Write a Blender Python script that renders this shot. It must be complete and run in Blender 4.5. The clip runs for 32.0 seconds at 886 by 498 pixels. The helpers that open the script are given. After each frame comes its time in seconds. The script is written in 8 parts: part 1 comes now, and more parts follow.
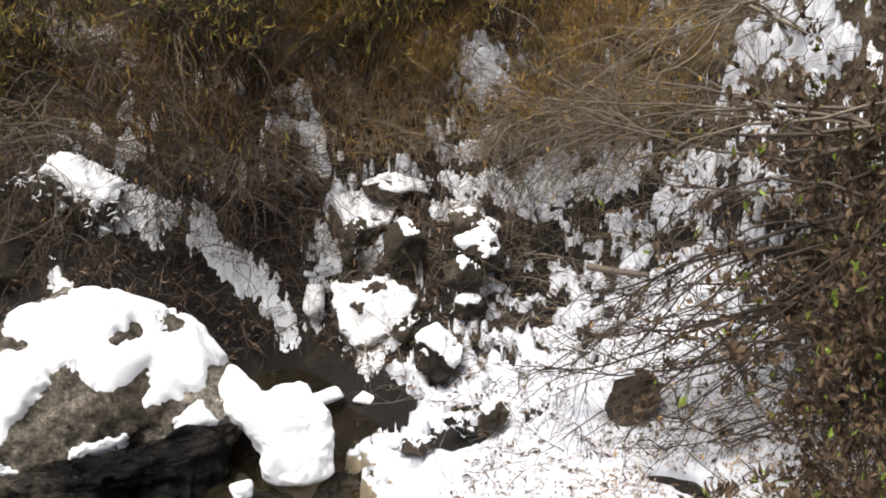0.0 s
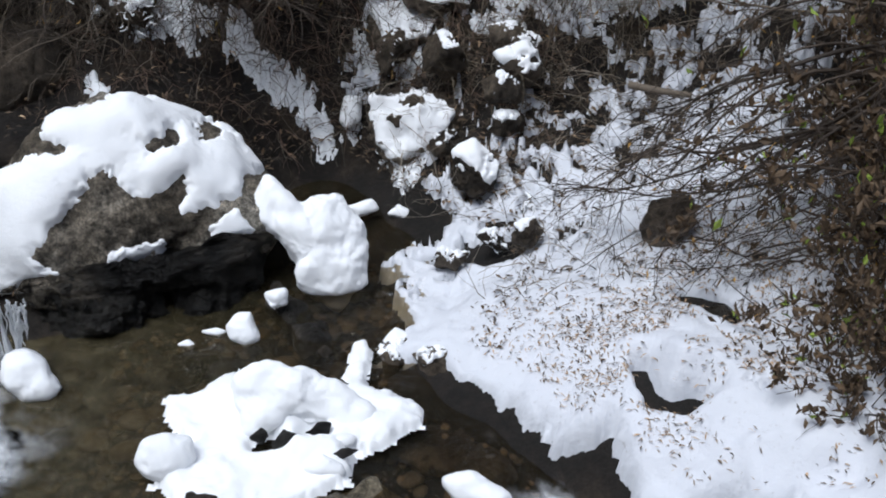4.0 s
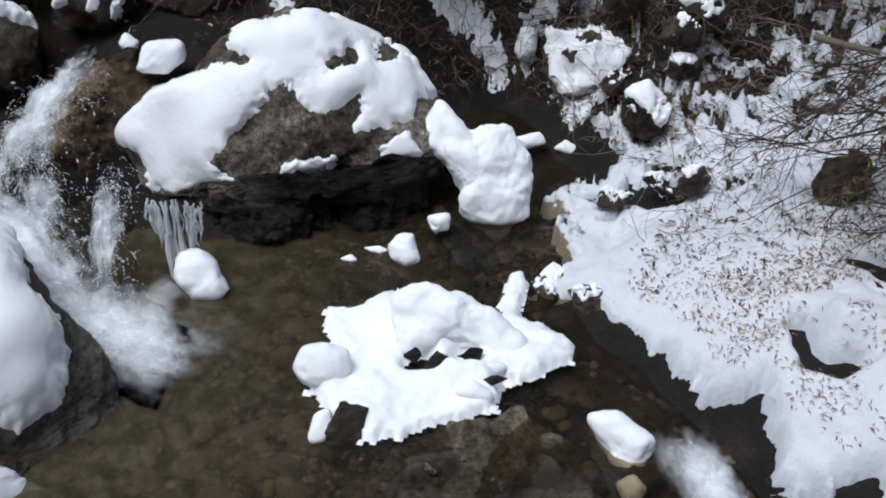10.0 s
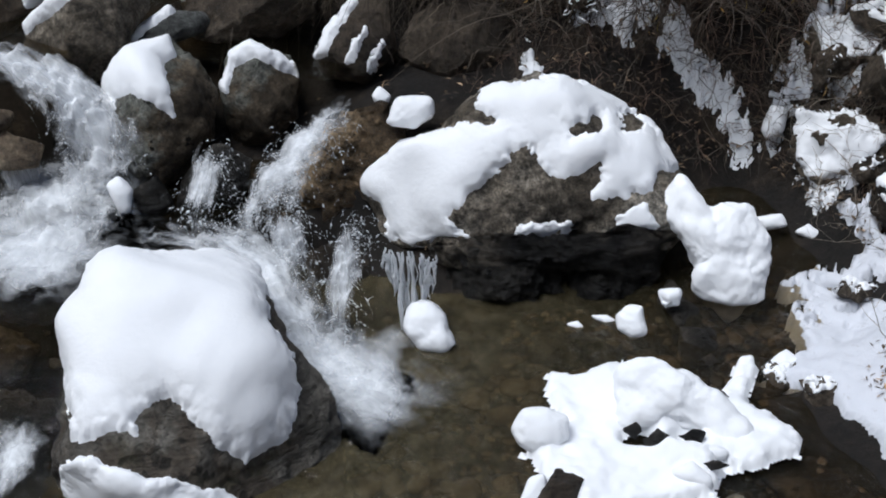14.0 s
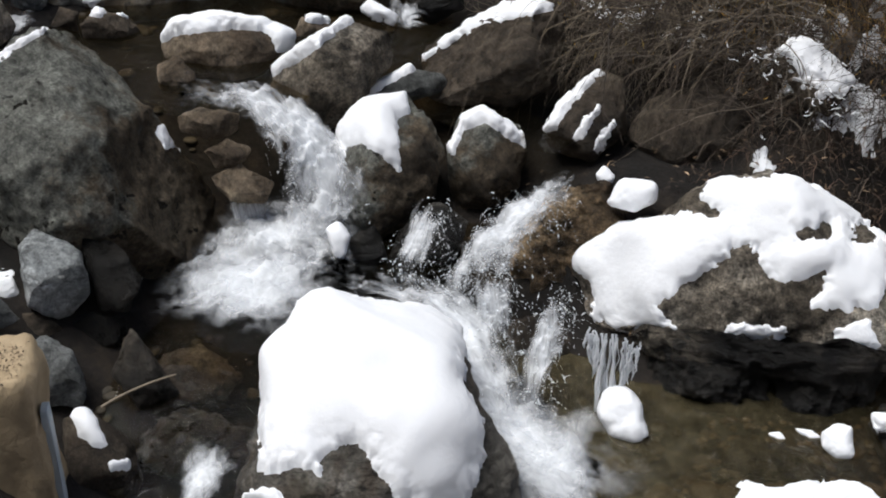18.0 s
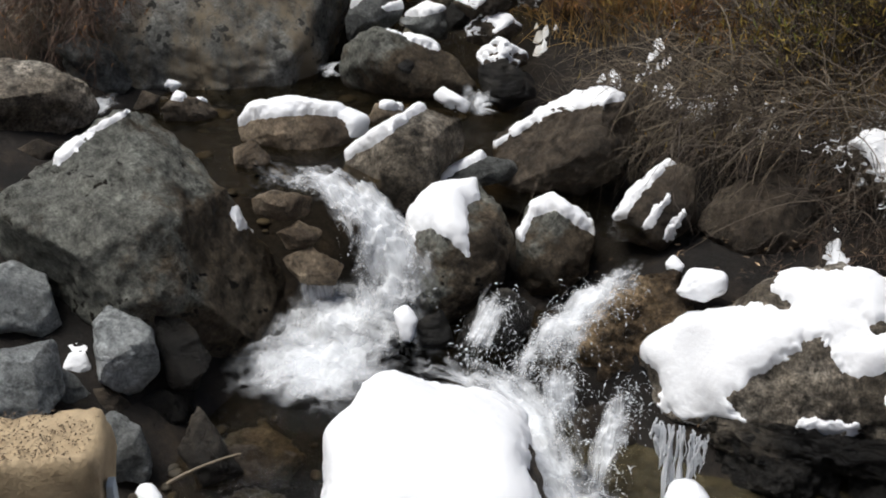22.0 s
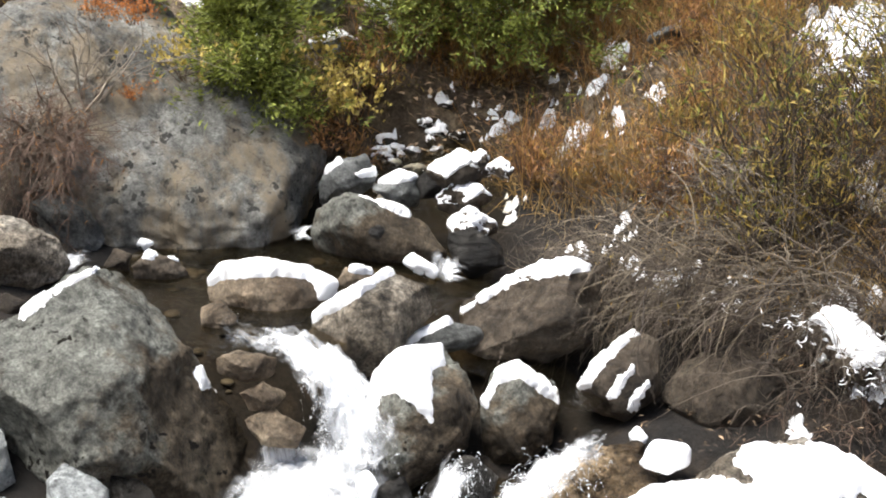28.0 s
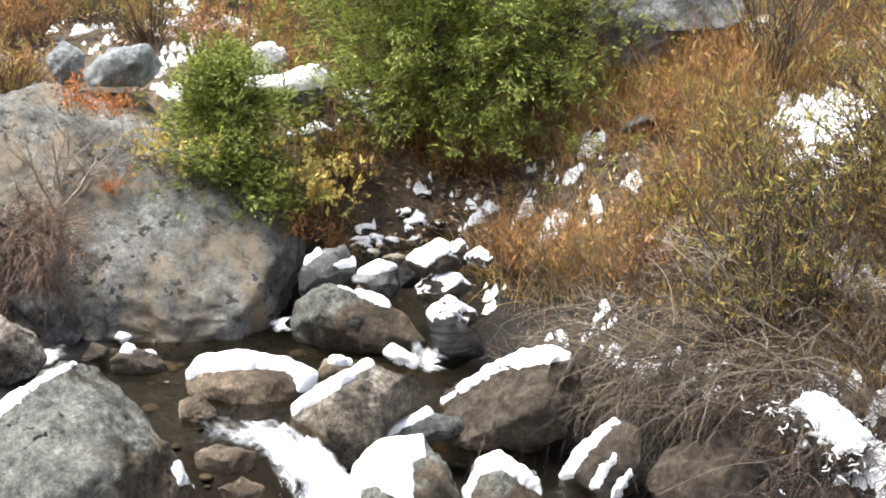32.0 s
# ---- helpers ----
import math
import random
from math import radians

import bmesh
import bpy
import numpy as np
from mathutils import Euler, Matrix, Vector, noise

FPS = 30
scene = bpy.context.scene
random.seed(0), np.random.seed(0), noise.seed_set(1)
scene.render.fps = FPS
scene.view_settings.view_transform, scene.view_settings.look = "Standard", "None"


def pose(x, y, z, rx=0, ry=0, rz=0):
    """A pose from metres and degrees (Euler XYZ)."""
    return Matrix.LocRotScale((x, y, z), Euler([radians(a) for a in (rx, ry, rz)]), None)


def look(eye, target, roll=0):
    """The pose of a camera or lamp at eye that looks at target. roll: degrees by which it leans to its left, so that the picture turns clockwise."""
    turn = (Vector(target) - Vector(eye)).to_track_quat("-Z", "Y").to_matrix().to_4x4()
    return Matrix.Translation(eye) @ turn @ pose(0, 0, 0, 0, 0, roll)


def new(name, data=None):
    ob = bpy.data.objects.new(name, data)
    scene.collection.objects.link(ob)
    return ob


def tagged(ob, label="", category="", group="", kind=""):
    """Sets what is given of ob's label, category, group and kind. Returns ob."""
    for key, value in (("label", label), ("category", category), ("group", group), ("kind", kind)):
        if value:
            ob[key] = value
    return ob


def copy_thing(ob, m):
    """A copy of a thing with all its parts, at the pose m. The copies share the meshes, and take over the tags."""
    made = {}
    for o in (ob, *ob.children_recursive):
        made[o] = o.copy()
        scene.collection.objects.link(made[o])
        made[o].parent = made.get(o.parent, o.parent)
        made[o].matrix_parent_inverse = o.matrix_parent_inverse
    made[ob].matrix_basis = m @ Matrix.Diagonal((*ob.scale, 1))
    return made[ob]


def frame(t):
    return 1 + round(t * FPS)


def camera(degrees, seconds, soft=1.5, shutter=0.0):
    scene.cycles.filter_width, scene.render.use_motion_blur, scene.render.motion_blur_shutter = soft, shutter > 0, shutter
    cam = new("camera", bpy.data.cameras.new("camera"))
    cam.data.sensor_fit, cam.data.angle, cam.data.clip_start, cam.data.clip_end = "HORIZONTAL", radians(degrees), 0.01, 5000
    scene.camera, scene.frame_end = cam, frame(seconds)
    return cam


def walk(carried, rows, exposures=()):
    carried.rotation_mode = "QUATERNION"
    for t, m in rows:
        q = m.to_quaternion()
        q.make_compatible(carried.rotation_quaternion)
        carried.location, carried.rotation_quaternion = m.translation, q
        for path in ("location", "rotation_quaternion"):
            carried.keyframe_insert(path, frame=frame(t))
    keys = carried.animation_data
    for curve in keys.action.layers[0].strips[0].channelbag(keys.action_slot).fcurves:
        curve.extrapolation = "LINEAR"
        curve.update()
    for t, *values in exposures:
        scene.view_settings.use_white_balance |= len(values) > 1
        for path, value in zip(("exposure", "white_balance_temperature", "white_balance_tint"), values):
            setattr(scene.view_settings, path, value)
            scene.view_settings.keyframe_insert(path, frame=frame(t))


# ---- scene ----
cam = camera(40.0, 32.0, soft=1.9)
# seconds, place in metres, yaw, pitch and roll in degrees
ROWS = [
    (0, 0, 0, 3.3, 0.31, -24.58, -0.62),
    (0.5, -0.003, 0.008, 3.297, 0.4, -26.06, -0.66),
    (1, -0.002, 0.012, 3.3, 0.8, -27.26, -0.9),
    (1.5, -0.003, 0.019, 3.302, 1.26, -28.05, -1.16),
    (2, 0.005, 0.022, 3.299, 1.96, -28.97, -1.33),
    (2.5, 0.011, 0.022, 3.293, 2.3, -29.92, -1.33),
    (3, 0.018, 0.024, 3.286, 2.36, -31.35, -1.06),
    (3.5, 0.017, 0.03, 3.281, 2.31, -32.31, -0.57),
    (4, 0.017, 0.03, 3.283, 2.51, -33.25, -0.1),
    (4.5, 0.015, 0.029, 3.28, 2.83, -34.05, -0.19),
    (6.5, 0.009, 0.026, 3.288, 4.74, -36.23, 0.12),
    (7, 0.001, 0.023, 3.29, 5.4, -36.39, 0.39),
    (7.5, -0.006, 0.022, 3.291, 5.91, -36.5, 0.53),
    (8, -0.014, 0.021, 3.297, 6.74, -36.74, 0.61),
    (8.5, -0.024, 0.007, 3.312, 7.67, -36.83, 0.64),
    (9, -0.035, 0.005, 3.316, 8.8, -36.81, 0.44),
    (9.5, -0.041, -0.001, 3.319, 9.73, -36.75, 0.39),
    (10, -0.039, -0.012, 3.324, 11.01, -36.59, 0.24),
    (10.5, -0.048, -0.012, 3.324, 12.36, -36.39, 0.18),
    (11, -0.056, -0.012, 3.321, 13.83, -36.17, -0.19),
    (11.5, -0.063, -0.014, 3.323, 15.01, -35.95, -0.37),
    (12, -0.07, -0.015, 3.332, 16.66, -35.66, -0.69),
    (12.5, -0.077, -0.019, 3.337, 18.49, -35.23, -1.01),
    (13, -0.081, -0.019, 3.345, 20.34, -34.76, -1.24),
    (13.5, -0.089, -0.021, 3.349, 21.55, -34.41, -1.18),
    (14, -0.094, -0.024, 3.359, 23.46, -33.74, -1.67),
    (14.5, -0.098, -0.034, 3.368, 25.67, -33.04, -2.19),
    (15, -0.103, -0.035, 3.355, 27.67, -32.21, -2.22),
    (15.5, -0.11, -0.028, 3.339, 29.08, -31.84, -2.06),
    (17.5, -0.124, -0.018, 3.319, 33.57, -30.11, 0.1),
    (18, -0.132, -0.021, 3.312, 34.53, -29.9, 0.38),
    (18.5, -0.136, -0.016, 3.311, 35.91, -29.79, 0.03),
    (19, -0.136, -0.017, 3.309, 36.75, -29.34, 0.24),
    (19.5, -0.135, -0.016, 3.309, 37.15, -29.16, 0.35),
    (20, -0.127, -0.018, 3.308, 37.74, -28.64, -0.28),
    (20.5, -0.124, -0.016, 3.314, 38.08, -28.15, -0.13),
    (21, -0.122, -0.018, 3.318, 38.27, -27.4, -0.2),
    (21.5, -0.118, -0.024, 3.319, 38.29, -26.66, -0.2),
    (22, -0.114, -0.026, 3.317, 38.27, -25.88, -0.11),
    (22.5, -0.108, -0.032, 3.315, 38.24, -25.33, 0.26),
    (23, -0.109, -0.036, 3.312, 38.18, -25.09, 0.31),
    (23.5, -0.104, -0.034, 3.312, 38.23, -24.82, 0.57),
    (24, -0.098, -0.035, 3.314, 38.15, -24.44, 0.61),
    (24.5, -0.088, -0.033, 3.313, 37.88, -23.81, 0.8),
    (26.5, -0.067, -0.036, 3.312, 37.09, -20.99, 1.42),
    (27, -0.062, -0.037, 3.315, 37.11, -20.3, 1.46),
    (27.5, -0.058, -0.033, 3.323, 37.07, -19.19, 1.63),
    (28, -0.06, -0.022, 3.328, 37.12, -18.08, 1.83),
    (28.5, -0.059, -0.02, 3.329, 37.08, -16.98, 1.69),
    (29, -0.056, -0.019, 3.333, 37.09, -16.34, 1.77),
    (29.5, -0.051, -0.02, 3.336, 37.04, -15.56, 1.69),
    (30, -0.051, -0.02, 3.339, 36.97, -15.17, 1.65),
    (30.5, -0.051, -0.022, 3.338, 36.85, -14.79, 1.67),
    (31, -0.053, -0.022, 3.338, 36.73, -14.53, 1.58),
    (31.5, -0.053, -0.024, 3.339, 36.49, -14.23, 1.55),
    (32, -0.053, -0.021, 3.341, 36.28, -13.92, 1.4),
]
# seconds, stops, kelvin, tint
EXPOSURES = [(0.0, 0.6, 6450, 10), (2.0, 0.12, 6000, 9), (4.0, -0.2, 5650, 8), (13.0, -0.34, 5650, 8), (17.5, -0.02, 6050, 9), (24.5, 0.36, 6250, 9), (28.0, 1.42, 6300, 9), (32.0, 1.8, 6150, 9)]
walk(cam, [(t, pose(x, y, z, 90 + pitch, 0, yaw) @ pose(0, 0, 0, 0, 0, roll)) for t, x, y, z, yaw, pitch, roll in ROWS], EXPOSURES)

# ---- sky and light: a bright overcast winter day ----
SUN_EL, SUN_ROT = 70.0, 228.0
world = bpy.data.worlds.new("overcast_sky")
scene.world = world
world.use_nodes = True
wn = world.node_tree.nodes
sky = wn.new("ShaderNodeTexSky")
sky.sky_type, sky.sun_disc = "NISHITA", False
sky.sun_elevation, sky.sun_rotation = radians(SUN_EL), radians(SUN_ROT)
sky.dust_density, sky.ozone_density = 4.0, 0.6
world.node_tree.links.new(sky.outputs[0], wn["Background"].inputs[0])
wn["Background"].inputs[1].default_value = 0.075
sun_data = bpy.data.lights.new("sun", "SUN")
sun_data.energy, sun_data.angle, sun_data.color = 3.2, radians(35), (1.0, 0.96, 0.9)
sun = new("sun", sun_data)
sun.matrix_world = look((0, 0, 20), (20 * math.tan(radians(90 - SUN_EL)) * math.sin(radians(SUN_ROT + 180)), 20 * math.tan(radians(90 - SUN_EL)) * math.cos(radians(SUN_ROT + 180)), 0))


# ---- noise and meshes ----
TABLE = np.random.RandomState(7).rand(32, 32, 32)


def vnoise(p, scale, seed=0):
    """Smooth value noise from 0 to 1 at points (n, 3)."""
    q = np.asarray(p, float) * scale + np.array([seed * 7.31, seed * 3.77, seed * 5.13])
    i = np.floor(q).astype(int)
    f = q - i
    f = f * f * (3 - 2 * f)
    a, b = i % 32, (i + 1) % 32
    out = 0
    for dx in (0, 1):
        for dy in (0, 1):
            for dz in (0, 1):
                w = (f[:, 0] if dx else 1 - f[:, 0]) * (f[:, 1] if dy else 1 - f[:, 1]) * (f[:, 2] if dz else 1 - f[:, 2])
                out = out + w * TABLE[(b if dx else a)[:, 0], (b if dy else a)[:, 1], (b if dz else a)[:, 2]]
    return out


def fbm(p, scale, seed=0, octaves=4, gain=0.5):
    """Noise about zero, from coarse to fine."""
    out, amp = 0, 1.0
    for k in range(octaves):
        out = out + amp * (vnoise(p, scale * 2 ** k, seed + k) - 0.5)
        amp *= gain
    return out


def xyz(x, y, z=0.0):
    return np.stack([np.ravel(x), np.ravel(y), np.zeros(np.size(x)) + np.ravel(z)], 1)


def mesh_of(name, verts, faces, material, smooth=True, uv=None):
    """A mesh from arrays: verts (n, 3), faces (m, 3 or 4)."""
    verts, faces = np.asarray(verts, np.float32), np.asarray(faces, np.int32)
    me = bpy.data.meshes.new(name)
    m, k = faces.shape
    me.vertices.add(len(verts))
    me.vertices.foreach_set("co", verts.ravel())
    me.loops.add(m * k)
    me.loops.foreach_set("vertex_index", faces.ravel())
    me.polygons.add(m)
    me.polygons.foreach_set("loop_start", np.arange(0, m * k, k, dtype=np.int32))
    me.polygons.foreach_set("use_smooth", np.full(m, smooth))
    if uv is not None:
        for key, values in uv.items():
            me.uv_layers.new(name=key).data.foreach_set("uv", np.asarray(values, np.float32)[faces.ravel()].ravel())
    me.update(calc_edges=True)
    me.validate()
    for mat in material if isinstance(material, (list, tuple)) else [material]:
        me.materials.append(mat)
    return me


def part(name, me, parent, label=""):
    ob = new(name, me)
    ob.parent = parent
    return tagged(ob, label)


def grid_faces(rows, cols):
    i = np.arange(rows * cols).reshape(rows, cols)
    return np.stack([i[:-1, :-1].ravel(), i[:-1, 1:].ravel(), i[1:, 1:].ravel(), i[1:, :-1].ravel()], 1)


def keep_faces(verts, faces, good):
    """Only the faces with a good corner, and their vertices."""
    faces = faces[good[faces].any(1)]
    used = np.unique(faces)
    back = np.zeros(len(verts), int)
    back[used] = np.arange(len(used))
    return verts[used], back[faces], used


def normals_of(verts, faces):
    n = np.zeros_like(verts)
    a, b, c = verts[faces[:, 0]], verts[faces[:, 1]], verts[faces[:, 2]]
    fn = np.cross(b - a, c - a)
    for k in range(faces.shape[1]):
        np.add.at(n, faces[:, k], fn)
    return n / (np.linalg.norm(n, axis=1, keepdims=True) + 1e-12)


def relaxed(verts, faces, turns):
    """The vertices drawn towards their neighbours, again and again."""
    a = np.concatenate([faces[:, 0], faces[:, 1], faces[:, 2]])
    b = np.concatenate([faces[:, 1], faces[:, 2], faces[:, 0]])
    many = np.bincount(a, minlength=len(verts))[:, None] + 1e-9
    for _ in range(turns):
        verts = np.stack([np.bincount(a, verts[b, k], len(verts)) for k in range(3)], 1) / many
    return verts


def inside(poly, x, y):
    """Signed distance to a polygon: plus inside."""
    p = np.asarray(poly, float)
    q = np.roll(p, -1, 0)
    best, odd = np.full(x.shape, 1e9), np.zeros(x.shape, bool)
    for (ax, ay), (bx, by) in zip(p, q):
        ex, ey = bx - ax, by - ay
        t = np.clip(((x - ax) * ex + (y - ay) * ey) / (ex * ex + ey * ey + 1e-12), 0, 1)
        best = np.minimum(best, (x - ax - t * ex) ** 2 + (y - ay - t * ey) ** 2)
        if ay != by:
            odd ^= ((ay > y) != (by > y)) & (x < ex * (y - ay) / ey + ax)
    return np.where(odd, 1, -1) * np.sqrt(best)


# ---- materials ----
def material(name):
    m = bpy.data.materials.new(name)
    m.use_nodes = True
    return m, m.node_tree.nodes, m.node_tree.links, m.node_tree.nodes["Principled BSDF"]


def noise_node(n, l, scale, detail=6, rough=0.6, vector=None, distort=0.0):
    t = n.new("ShaderNodeTexNoise")
    t.inputs["Scale"].default_value, t.inputs["Detail"].default_value = scale, detail
    t.inputs["Roughness"].default_value, t.inputs["Distortion"].default_value = rough, distort
    if vector:
        l.new(vector, t.inputs["Vector"])
    return t.outputs["Fac"]


def ramp_node(n, l, fac, stops):
    r = n.new("ShaderNodeValToRGB")
    e = r.color_ramp.elements
    while len(e) < len(stops):
        e.new(0.5)
    for s, (at, c) in zip(e, stops):
        s.position, s.color = at, (*c, 1) if len(c) == 3 else c
    l.new(fac, r.inputs[0])
    return r.outputs[0]


def mix_node(n, l, fac, a, b, mode="MIX"):
    x = n.new("ShaderNodeMix")
    x.data_type, x.blend_type = "RGBA", mode
    for s, v in ((x.inputs[0], fac), (x.inputs[6], a), (x.inputs[7], b)):
        if hasattr(v, "is_linked"):
            l.new(v, s)
        else:
            s.default_value = v if not isinstance(v, tuple) else (*v, 1)
    return x.outputs[2]


def bump_node(n, l, height, strength, distance, normal=None):
    b = n.new("ShaderNodeBump")
    b.inputs["Strength"].default_value, b.inputs["Distance"].default_value = strength, distance
    l.new(height, b.inputs["Height"])
    if normal:
        l.new(normal, b.inputs["Normal"])
    return b.outputs[0]


def grey(v):
    return (v, v, v)


def rock_material(name, dark, mid, pale, rough=0.8, spots=0.8, layers=0.0, wet=0.0, stain=None, moss=0.0, tint=None, contrast=0.8, relief=0.7, lit_grade=None):
    """Weathered stone: broad patches, mottling, crystal speckle, dark lichen spots, cracks; stain, moss and a second
    tint in blotches, which can gather towards a lit side.
    """
    m, n, l, bsdf = material(name)
    tc = n.new("ShaderNodeTexCoord").outputs["Object"]
    own = n.new("ShaderNodeObjectInfo").outputs["Random"]
    add = n.new("ShaderNodeVectorMath")
    l.new(tc, add.inputs[0])
    l.new(own, add.inputs[1])
    co = add.outputs[0]
    big = noise_node(n, l, 1.7, 6, 0.62, co, 0.1)
    mott = noise_node(n, l, 8.0, 12, 0.74, co, 0.1)
    fine = noise_node(n, l, 85.0, 4, 0.8, co)
    col = ramp_node(n, l, big, [(0.36, dark), (0.49, mid), (0.63, pale)])
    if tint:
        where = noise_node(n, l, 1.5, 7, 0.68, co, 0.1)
        # draws the second tint towards the side that catches the light
        if lit_grade:
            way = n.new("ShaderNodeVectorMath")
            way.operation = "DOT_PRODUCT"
            way.inputs[1].default_value = lit_grade
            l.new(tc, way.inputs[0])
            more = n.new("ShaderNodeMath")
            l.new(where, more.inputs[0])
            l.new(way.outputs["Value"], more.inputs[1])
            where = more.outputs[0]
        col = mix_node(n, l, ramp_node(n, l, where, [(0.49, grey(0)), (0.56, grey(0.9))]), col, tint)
    col = mix_node(n, l, 1.0, col, ramp_node(n, l, mott, [(0.35, grey(1 - 0.65 * contrast)), (0.45, grey(1 - 0.18 * contrast)), (0.53, grey(1 + 0.1 * contrast)), (0.66, grey(1 + 0.7 * contrast))]), "MULTIPLY")
    col = mix_node(n, l, 0.9, col, ramp_node(n, l, fine, [(0.3, grey(1 - 0.45 * contrast)), (0.5, grey(1.0)), (0.7, grey(1 + 0.5 * contrast))]), "MULTIPLY")
    grain = noise_node(n, l, 30.0, 6, 0.8, co)
    col = mix_node(n, l, 1.0, col, ramp_node(n, l, grain, [(0.36, grey(1 - 0.5 * contrast)), (0.48, grey(0.96)), (0.64, grey(1 + 0.45 * contrast))]), "MULTIPLY")
    if stain:
        drip = n.new("ShaderNodeMapping")
        drip.inputs["Scale"].default_value = (2.6, 2.6, 0.5)
        l.new(co, drip.inputs[0])
        col = mix_node(n, l, ramp_node(n, l, noise_node(n, l, 1.6, 7, 0.68, drip.outputs[0], 0.1), [(0.46, grey(0)), (0.62, grey(0.85))]), col, stain)
    spot = n.new("ShaderNodeTexVoronoi")
    spot.inputs["Scale"].default_value = 12.0
    warp = n.new("ShaderNodeVectorMath")
    l.new(co, warp.inputs[0])
    warp2 = n.new("ShaderNodeTexNoise")
    warp2.inputs["Scale"].default_value = 20.0
    l.new(co, warp2.inputs["Vector"])
    half = n.new("ShaderNodeVectorMath")
    half.operation = "SCALE"
    half.inputs["Scale"].default_value = 0.13
    l.new(warp2.outputs["Color"], half.inputs[0])
    l.new(half.outputs[0], warp.inputs[1])
    l.new(warp.outputs[0], spot.inputs["Vector"])
    near = ramp_node(n, l, spot.outputs["Distance"], [(0.26, grey(1)), (0.36, grey(0))])
    where = ramp_node(n, l, noise_node(n, l, 3.0, 4, 0.6, co), [(0.46, grey(0)), (0.57, grey(spots))])
    col = mix_node(n, l, mix_node(n, l, 1.0, near, where, "MULTIPLY"), col, tuple(0.3 * v for v in dark))
    if moss:
        col = mix_node(n, l, ramp_node(n, l, noise_node(n, l, 3.4, 8, 0.75, co, 0.1), [(0.57, grey(0)), (0.68, grey(moss))]), col, (0.055, 0.058, 0.014))
    crack = n.new("ShaderNodeTexVoronoi")
    crack.feature = "DISTANCE_TO_EDGE"
    crack.inputs["Scale"].default_value = 1.9
    l.new(warp.outputs[0], crack.inputs["Vector"])
    line = ramp_node(n, l, crack.outputs["Distance"], [(0.0, grey(0.35)), (0.014, grey(1))])
    col = mix_node(n, l, 0.6, col, line, "MULTIPLY")
    l.new(col, bsdf.inputs["Base Color"])
    l.new(ramp_node(n, l, mott, [(0.35, grey(max(0.14, rough - 0.2 - 0.4 * wet))), (0.65, grey(rough))]), bsdf.inputs["Roughness"])
    nb = bump_node(n, l, grain, 0.5, 0.03 * relief, bump_node(n, l, mix_node(n, l, 0.2, mott, fine), 1.0, 0.12 * relief))
    if layers:
        lay = n.new("ShaderNodeMapping")
        lay.inputs["Scale"].default_value, lay.inputs["Rotation"].default_value = (0.8, 0.8, 7.0), (0.25, 0.12, 0)
        l.new(co, lay.inputs[0])
        nb = bump_node(n, l, noise_node(n, l, 2.5, 6, 0.65, lay.outputs[0], 0.6), layers, 0.09, nb)
    nb = bump_node(n, l, line, 0.4, 0.015, nb)
    l.new(nb, bsdf.inputs["Normal"])
    bsdf.inputs["Specular IOR Level"].default_value = 0.22 + 0.16 * wet
    return m


M_GRANITE_BROWN = rock_material("brown_granite", (0.108, 0.0897, 0.0664), (0.243, 0.21, 0.166), (0.404, 0.368, 0.309), layers=0.4, spots=0.7, contrast=1.35, relief=1.0)
M_GRANITE_GREY = rock_material("grey_granite", (0.109, 0.112, 0.106), (0.242, 0.25, 0.242), (0.359, 0.37, 0.363), spots=0.5)
M_GRANITE_PALE = rock_material("pale_granite", (0.272, 0.285, 0.281), (0.425, 0.446, 0.442), (0.561, 0.578, 0.574), spots=0.4)
M_GRANITE_CLIFF = rock_material("cliff_granite", (0.145, 0.143, 0.128), (0.255, 0.252, 0.228), (0.348, 0.343, 0.315), stain=(0.357, 0.285, 0.191), spots=0.9, contrast=0.85, relief=1.0)
M_ROCK_BROWN = rock_material("brown_rock", (0.039, 0.0296, 0.0203), (0.0975, 0.0764, 0.0546), (0.187, 0.152, 0.113), wet=0.4, spots=0.6)
M_ROCK_TAN = rock_material("tan_rock", (0.0987, 0.0718, 0.0467), (0.243, 0.189, 0.13), (0.377, 0.305, 0.215), wet=0.3, spots=0.4)
# grey and brown stone; shade of the lower front is put in too
M_ROCK_MIX = rock_material("mixed_rock", (0.05, 0.038, 0.025), (0.122, 0.095, 0.064), (0.215, 0.175, 0.124), moss=0.25, tint=(0.223, 0.228, 0.2), spots=1.0, contrast=1.0, relief=1.0, lit_grade=(-0.1, -0.13, 0.22))
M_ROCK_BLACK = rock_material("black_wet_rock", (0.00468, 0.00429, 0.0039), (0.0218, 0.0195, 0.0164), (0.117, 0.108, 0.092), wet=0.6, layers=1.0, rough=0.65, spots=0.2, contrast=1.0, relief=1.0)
# wet stone, its colour darkened further by the overhang's shade
M_ROCK_LEDGE = rock_material("shade_dark_wet_rock", (0.006, 0.005, 0.004), (0.034, 0.028, 0.021), (0.15, 0.128, 0.098), wet=0.5, layers=1.0, rough=0.65, spots=0.9, contrast=1.5, relief=1.3)
M_ROCK_WET = rock_material("wet_grey_brown_rock", (0.0507, 0.0468, 0.039), (0.148, 0.136, 0.115), (0.281, 0.261, 0.226), layers=0.9, moss=0.4, wet=0.4, spots=0.8, tint=(0.0936, 0.0741, 0.0546))
M_ROCK_SLAB = rock_material("dark_bedrock", (0.014, 0.0125, 0.0101), (0.0429, 0.0367, 0.0289), (0.101, 0.0858, 0.0663), wet=0.6, rough=0.6, spots=0.3)
